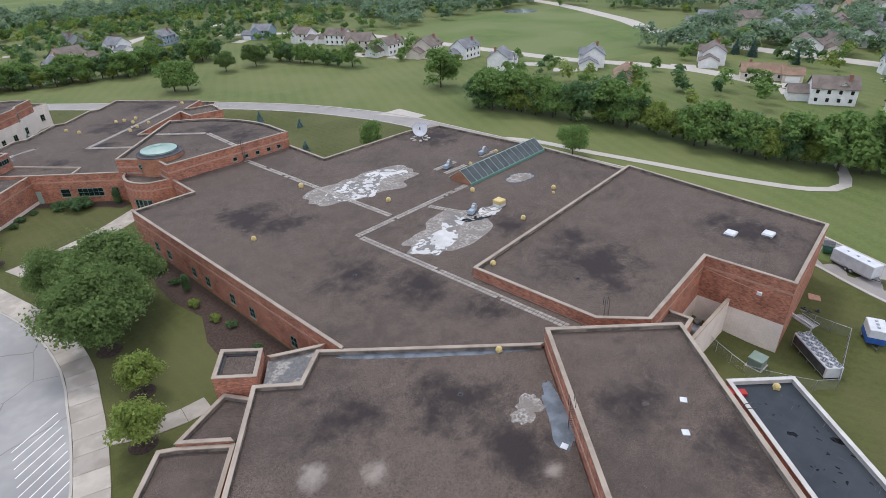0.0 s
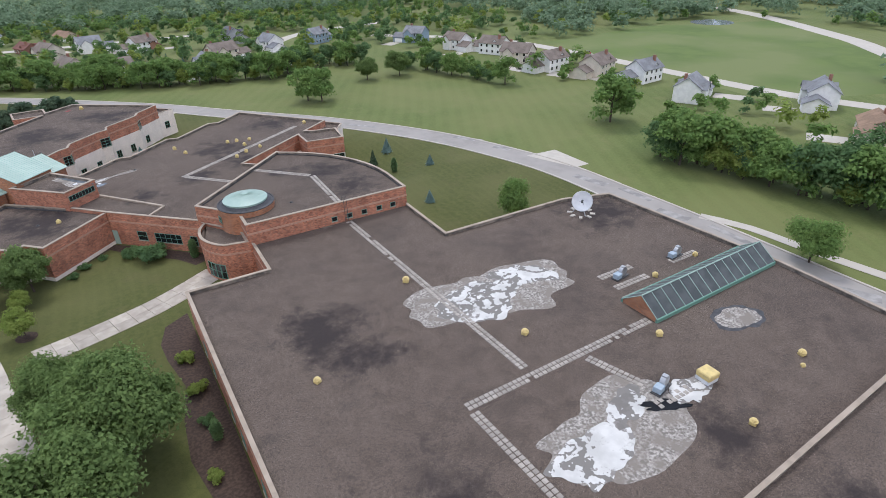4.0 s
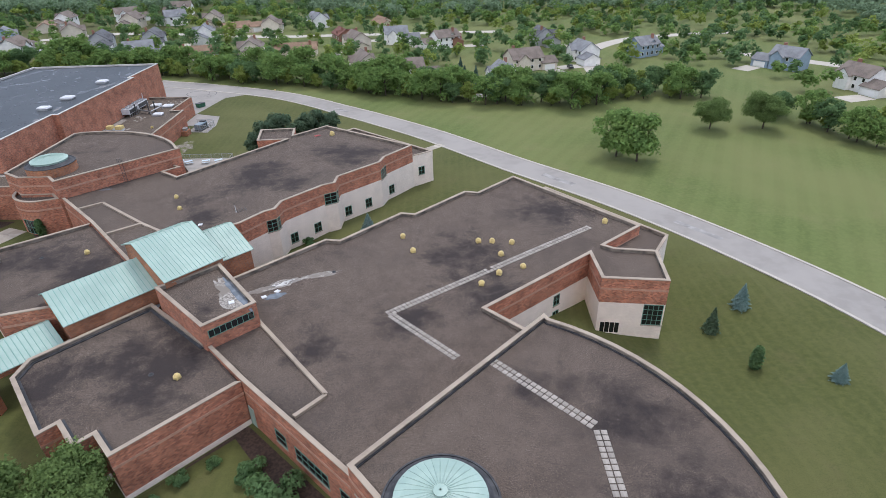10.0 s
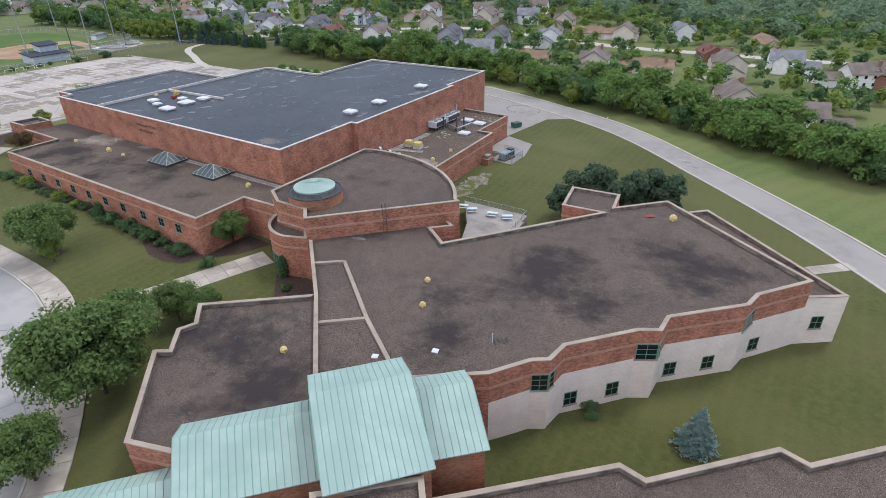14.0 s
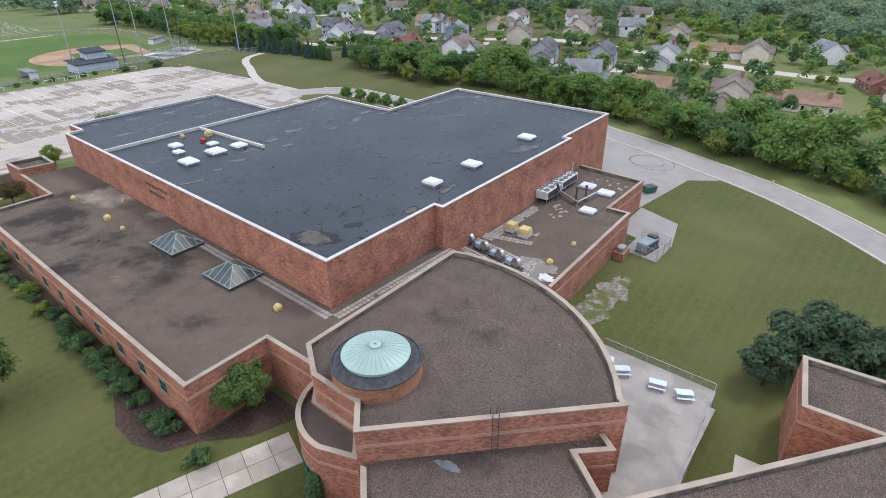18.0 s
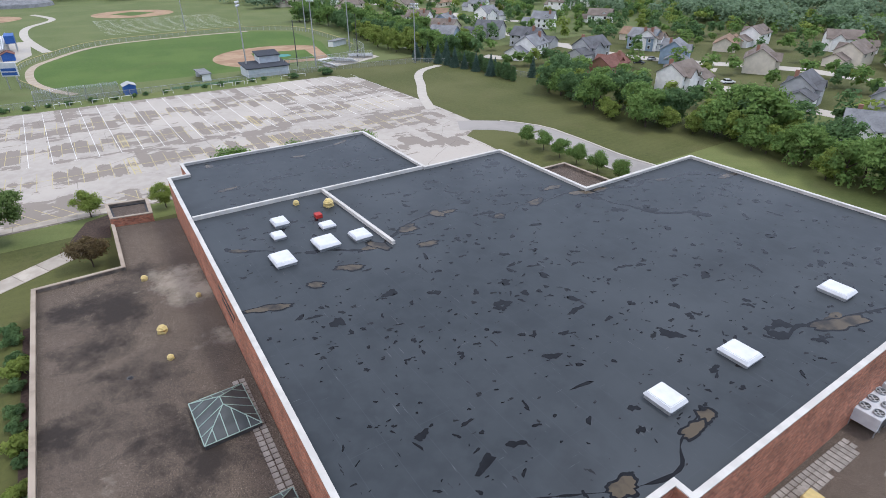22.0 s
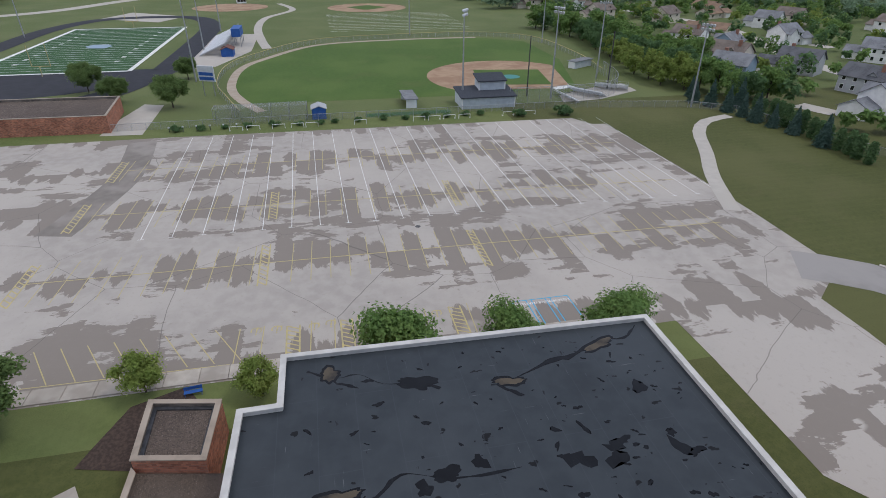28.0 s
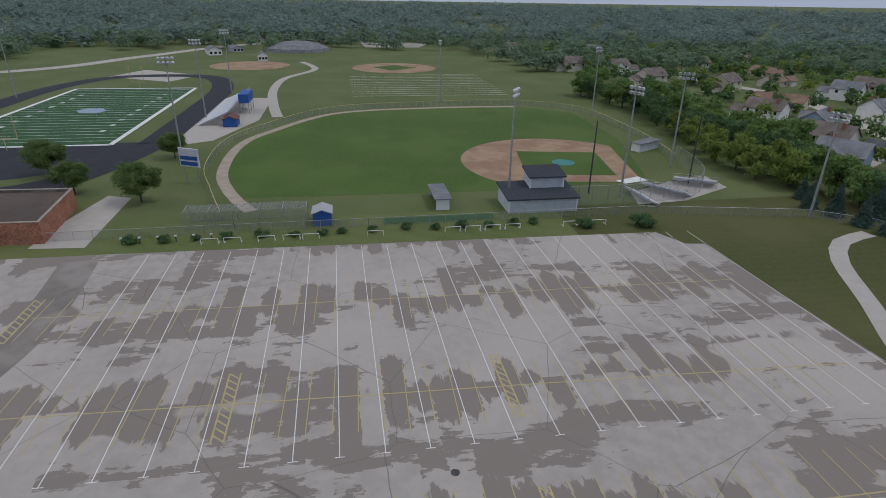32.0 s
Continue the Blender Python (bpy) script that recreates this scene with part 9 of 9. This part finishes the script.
part("pump", bevelled(-0.6, -1.0, 1.4, 0.6, 0.6, 2.3, 0.15), METAL, root)


for k in range(6):
    root = tagged(thing("bollard", (-190.6, -24.5 + 3.1 * k, 0)), "short dark bollard with a white cap", "bollard", "lot bollards")
    bm = bmesh.new()
    rod(bm, (0, 0, -0.1), (0, 0, 1.0), 0.09, seg=8)
    part("post", bm, DARK_METAL, root)
    part("cap", bevelled(-0.2, -0.2, 1.0, 0.2, 0.2, 1.3, 0.04), WHITE_METAL, root)


def picnic_table(x, y, turn):
    root = tagged(thing("picnic_table", (x, y, PATIO_Z), turn), "pale blue-white picnic table with bench seats on the patio", "table", "patio tables")
    part("tabletop", bevelled(-0.95, -0.4, 0.7, 0.95, 0.4, 0.76, 0.02), TABLE_BLUE, root)
    for s in (-0.75, 0.75):
        part("bench", bevelled(-0.95, s - 0.14, 0.42, 0.95, s + 0.14, 0.47, 0.015), TABLE_BLUE, root)
    for s in (-0.65, 0.65):
        bm = bmesh.new()
        rod(bm, (s, -0.75, 0), (s, -0.25, 0.7), 0.04, seg=6)
        rod(bm, (s, 0.75, 0), (s, 0.25, 0.7), 0.04, seg=6)
        rod(bm, (s, -0.75, 0.4), (s, 0.75, 0.4), 0.03, seg=6)
        part("leg_frame", bm, METAL, root)


TABLE_BLUE = material("pale_blue_enamel", (0.55, 0.64, 0.7), (0.48, 0.57, 0.63), 1.5, rough=0.4)
for x, y, a in ((29.2, 17.3, 20), (31.5, 16.7, 35), (35.7, 16.9, 15), (38.7, 17.1, 30)):
    picnic_table(x, y, a)
level_fence([(42.2, 3.4), (41.2, 20.2), (27.7, 20.5)], 1.1, "low grey metal railing round the patio", PATIO_Z)
root = tagged(thing("bench", (-95.6, -4.1, 0.0), 96), "blue metal bench beside the parking lot", "bench")
part("seat", bevelled(-0.9, -0.25, 0.42, 0.9, 0.25, 0.48, 0.02), BLUE, root)
part("backrest", bevelled(-0.9, 0.22, 0.55, 0.9, 0.28, 0.95, 0.02), BLUE, root)
for s in (-0.8, 0.8):
    bm = bmesh.new()
    rod(bm, (s, -0.2, 0), (s, -0.2, 0.44), 0.035, seg=6)
    rod(bm, (s, 0.22, 0), (s, 0.25, 0.95), 0.035, seg=6)
    part("leg_frame", bm, BLUE, root)
root = tagged(thing("planter", (28.5, -58.8, ground_z(28.5)), 30), "square dark planter under the porch roof", "planter")
part("box", bevelled(-0.7, -0.7, 0, 0.7, 0.7, 1.0, 0.06), SLATE, root)
part("soil", bevelled(-0.6, -0.6, 0.9, 0.6, 0.6, 1.02, 0.03), MULCH, root)


# black tyre rings on the service yard, and a hydrant beside the road
TYRE_RING, HYDRANT = (6.8, 94.4), (32.1, 100.1)
for k, (rx, ry, off) in enumerate(((5.2, 4.6, 0), (3.9, 3.7, -1.2))):
    bm = bmesh.new()
    n = 48
    ring = [[bm.verts.new((TYRE_RING[0] + off + (rx + w) * math.cos(2 * math.pi * i / n), TYRE_RING[1] + (ry + w) * math.sin(2 * math.pi * i / n), 0)) for w in (0, 0.1)] for i in range(n)]
    for i in range(n):
        bm.faces.new((ring[i][0], ring[i][1], ring[(i + 1) % n][1], ring[(i + 1) % n][0]))
    for vt in bm.verts:
        vt.co.z = ground_z(vt.co.x, vt.co.y) + 0.052 + 0.004 * k
    bmesh.ops.recalc_face_normals(bm, faces=bm.faces[:])
    tagged(link_mesh("tyre_mark", bm, TRACK), "thin black tyre ring on the concrete yard", kind="structure")
root = tagged(thing("fire_hydrant", (*HYDRANT, ground_z(*HYDRANT))), "yellow fire hydrant on the lawn beside the road", "hydrant")
bm = bmesh.new()
lathe(bm, [(0.2, -0.1), (0.2, 0.08), (0.14, 0.1), (0.14, 0.62), (0.19, 0.64), (0.17, 0.78), (0.06, 0.88), (0.0, 0.9)], 12)
part("barrel", bm, VENT_YELLOW, root)
for a in (0, 90, 180):
    bm = bmesh.new()
    rod(bm, (0, 0, 0.48), (0.26 * math.cos(radians(a)), 0.26 * math.sin(radians(a)), 0.48), 0.07, seg=8)
    part("outlet", bm, VENT_YELLOW, root)


# parked cars
def car(x, y, turn, paint, label):
    root = tagged(thing("parked_car", (x, y, ground_z(x, y) + 0.07), turn), label, "car", "parked cars")
    bm = bmesh.new()
    side = [(-2.2, 0.35), (2.2, 0.35), (2.25, 0.75), (1.1, 0.95), (-1.9, 1.0), (-2.25, 0.85)]
    rows = [[bm.verts.new((px, yy, pz)) for px, pz in side] for yy in (-0.88, 0.88)]
    for k in range(6):
        bm.faces.new((rows[0][k], rows[0][(k + 1) % 6], rows[1][(k + 1) % 6], rows[1][k]))
    bm.faces.new(rows[0][::-1])
    bm.faces.new(rows[1])
    bmesh.ops.recalc_face_normals(bm, faces=bm.faces[:])
    bmesh.ops.bevel(bm, geom=bm.edges[:], offset=0.07, segments=1, affect='EDGES')
    part("body", bm, paint, root)
    bm = bmesh.new()
    box(bm, -1.75, -0.8, 0.92, 1.0, 0.8, 1.46)
    for v in bm.verts:
        if v.co.z > 1.2:
            v.co.x = v.co.x * 0.68 - 0.1
            v.co.y *= 0.86
    part("windows", bm, GLASS, root)
    part("roof", bevelled(-1.25, -0.68, 1.44, 0.55, 0.68, 1.5, 0.025), paint, root)
    for px in (-1.4, 1.4):
        for s in (-0.86, 0.86):
            wheel_at(root, px, s, 0.32, 0.32)


CAR_PAINT = [material("car_paint_" + n, c, rough=0.25, spec=0.5) for n, c in (("dark", (0.03, 0.032, 0.036)), ("white", (0.7, 0.7, 0.69)), ("grey", (0.25, 0.26, 0.27)), ("red", (0.3, 0.03, 0.03)))]
for x, y, a, k, lab in ((-134, 183, 20, 0, "dark car parked beside a house"), (-136, 193, 100, 2, "grey car parked in the street"), (-94, 179, 60, 1, "white car parked on a driveway"),
                        (150, 131, 95, 0, "dark car parked in the street"), (284, 30, 92, 3, "red car parked in the street")):
    car(x, y, a, CAR_PAINT[k], lab)
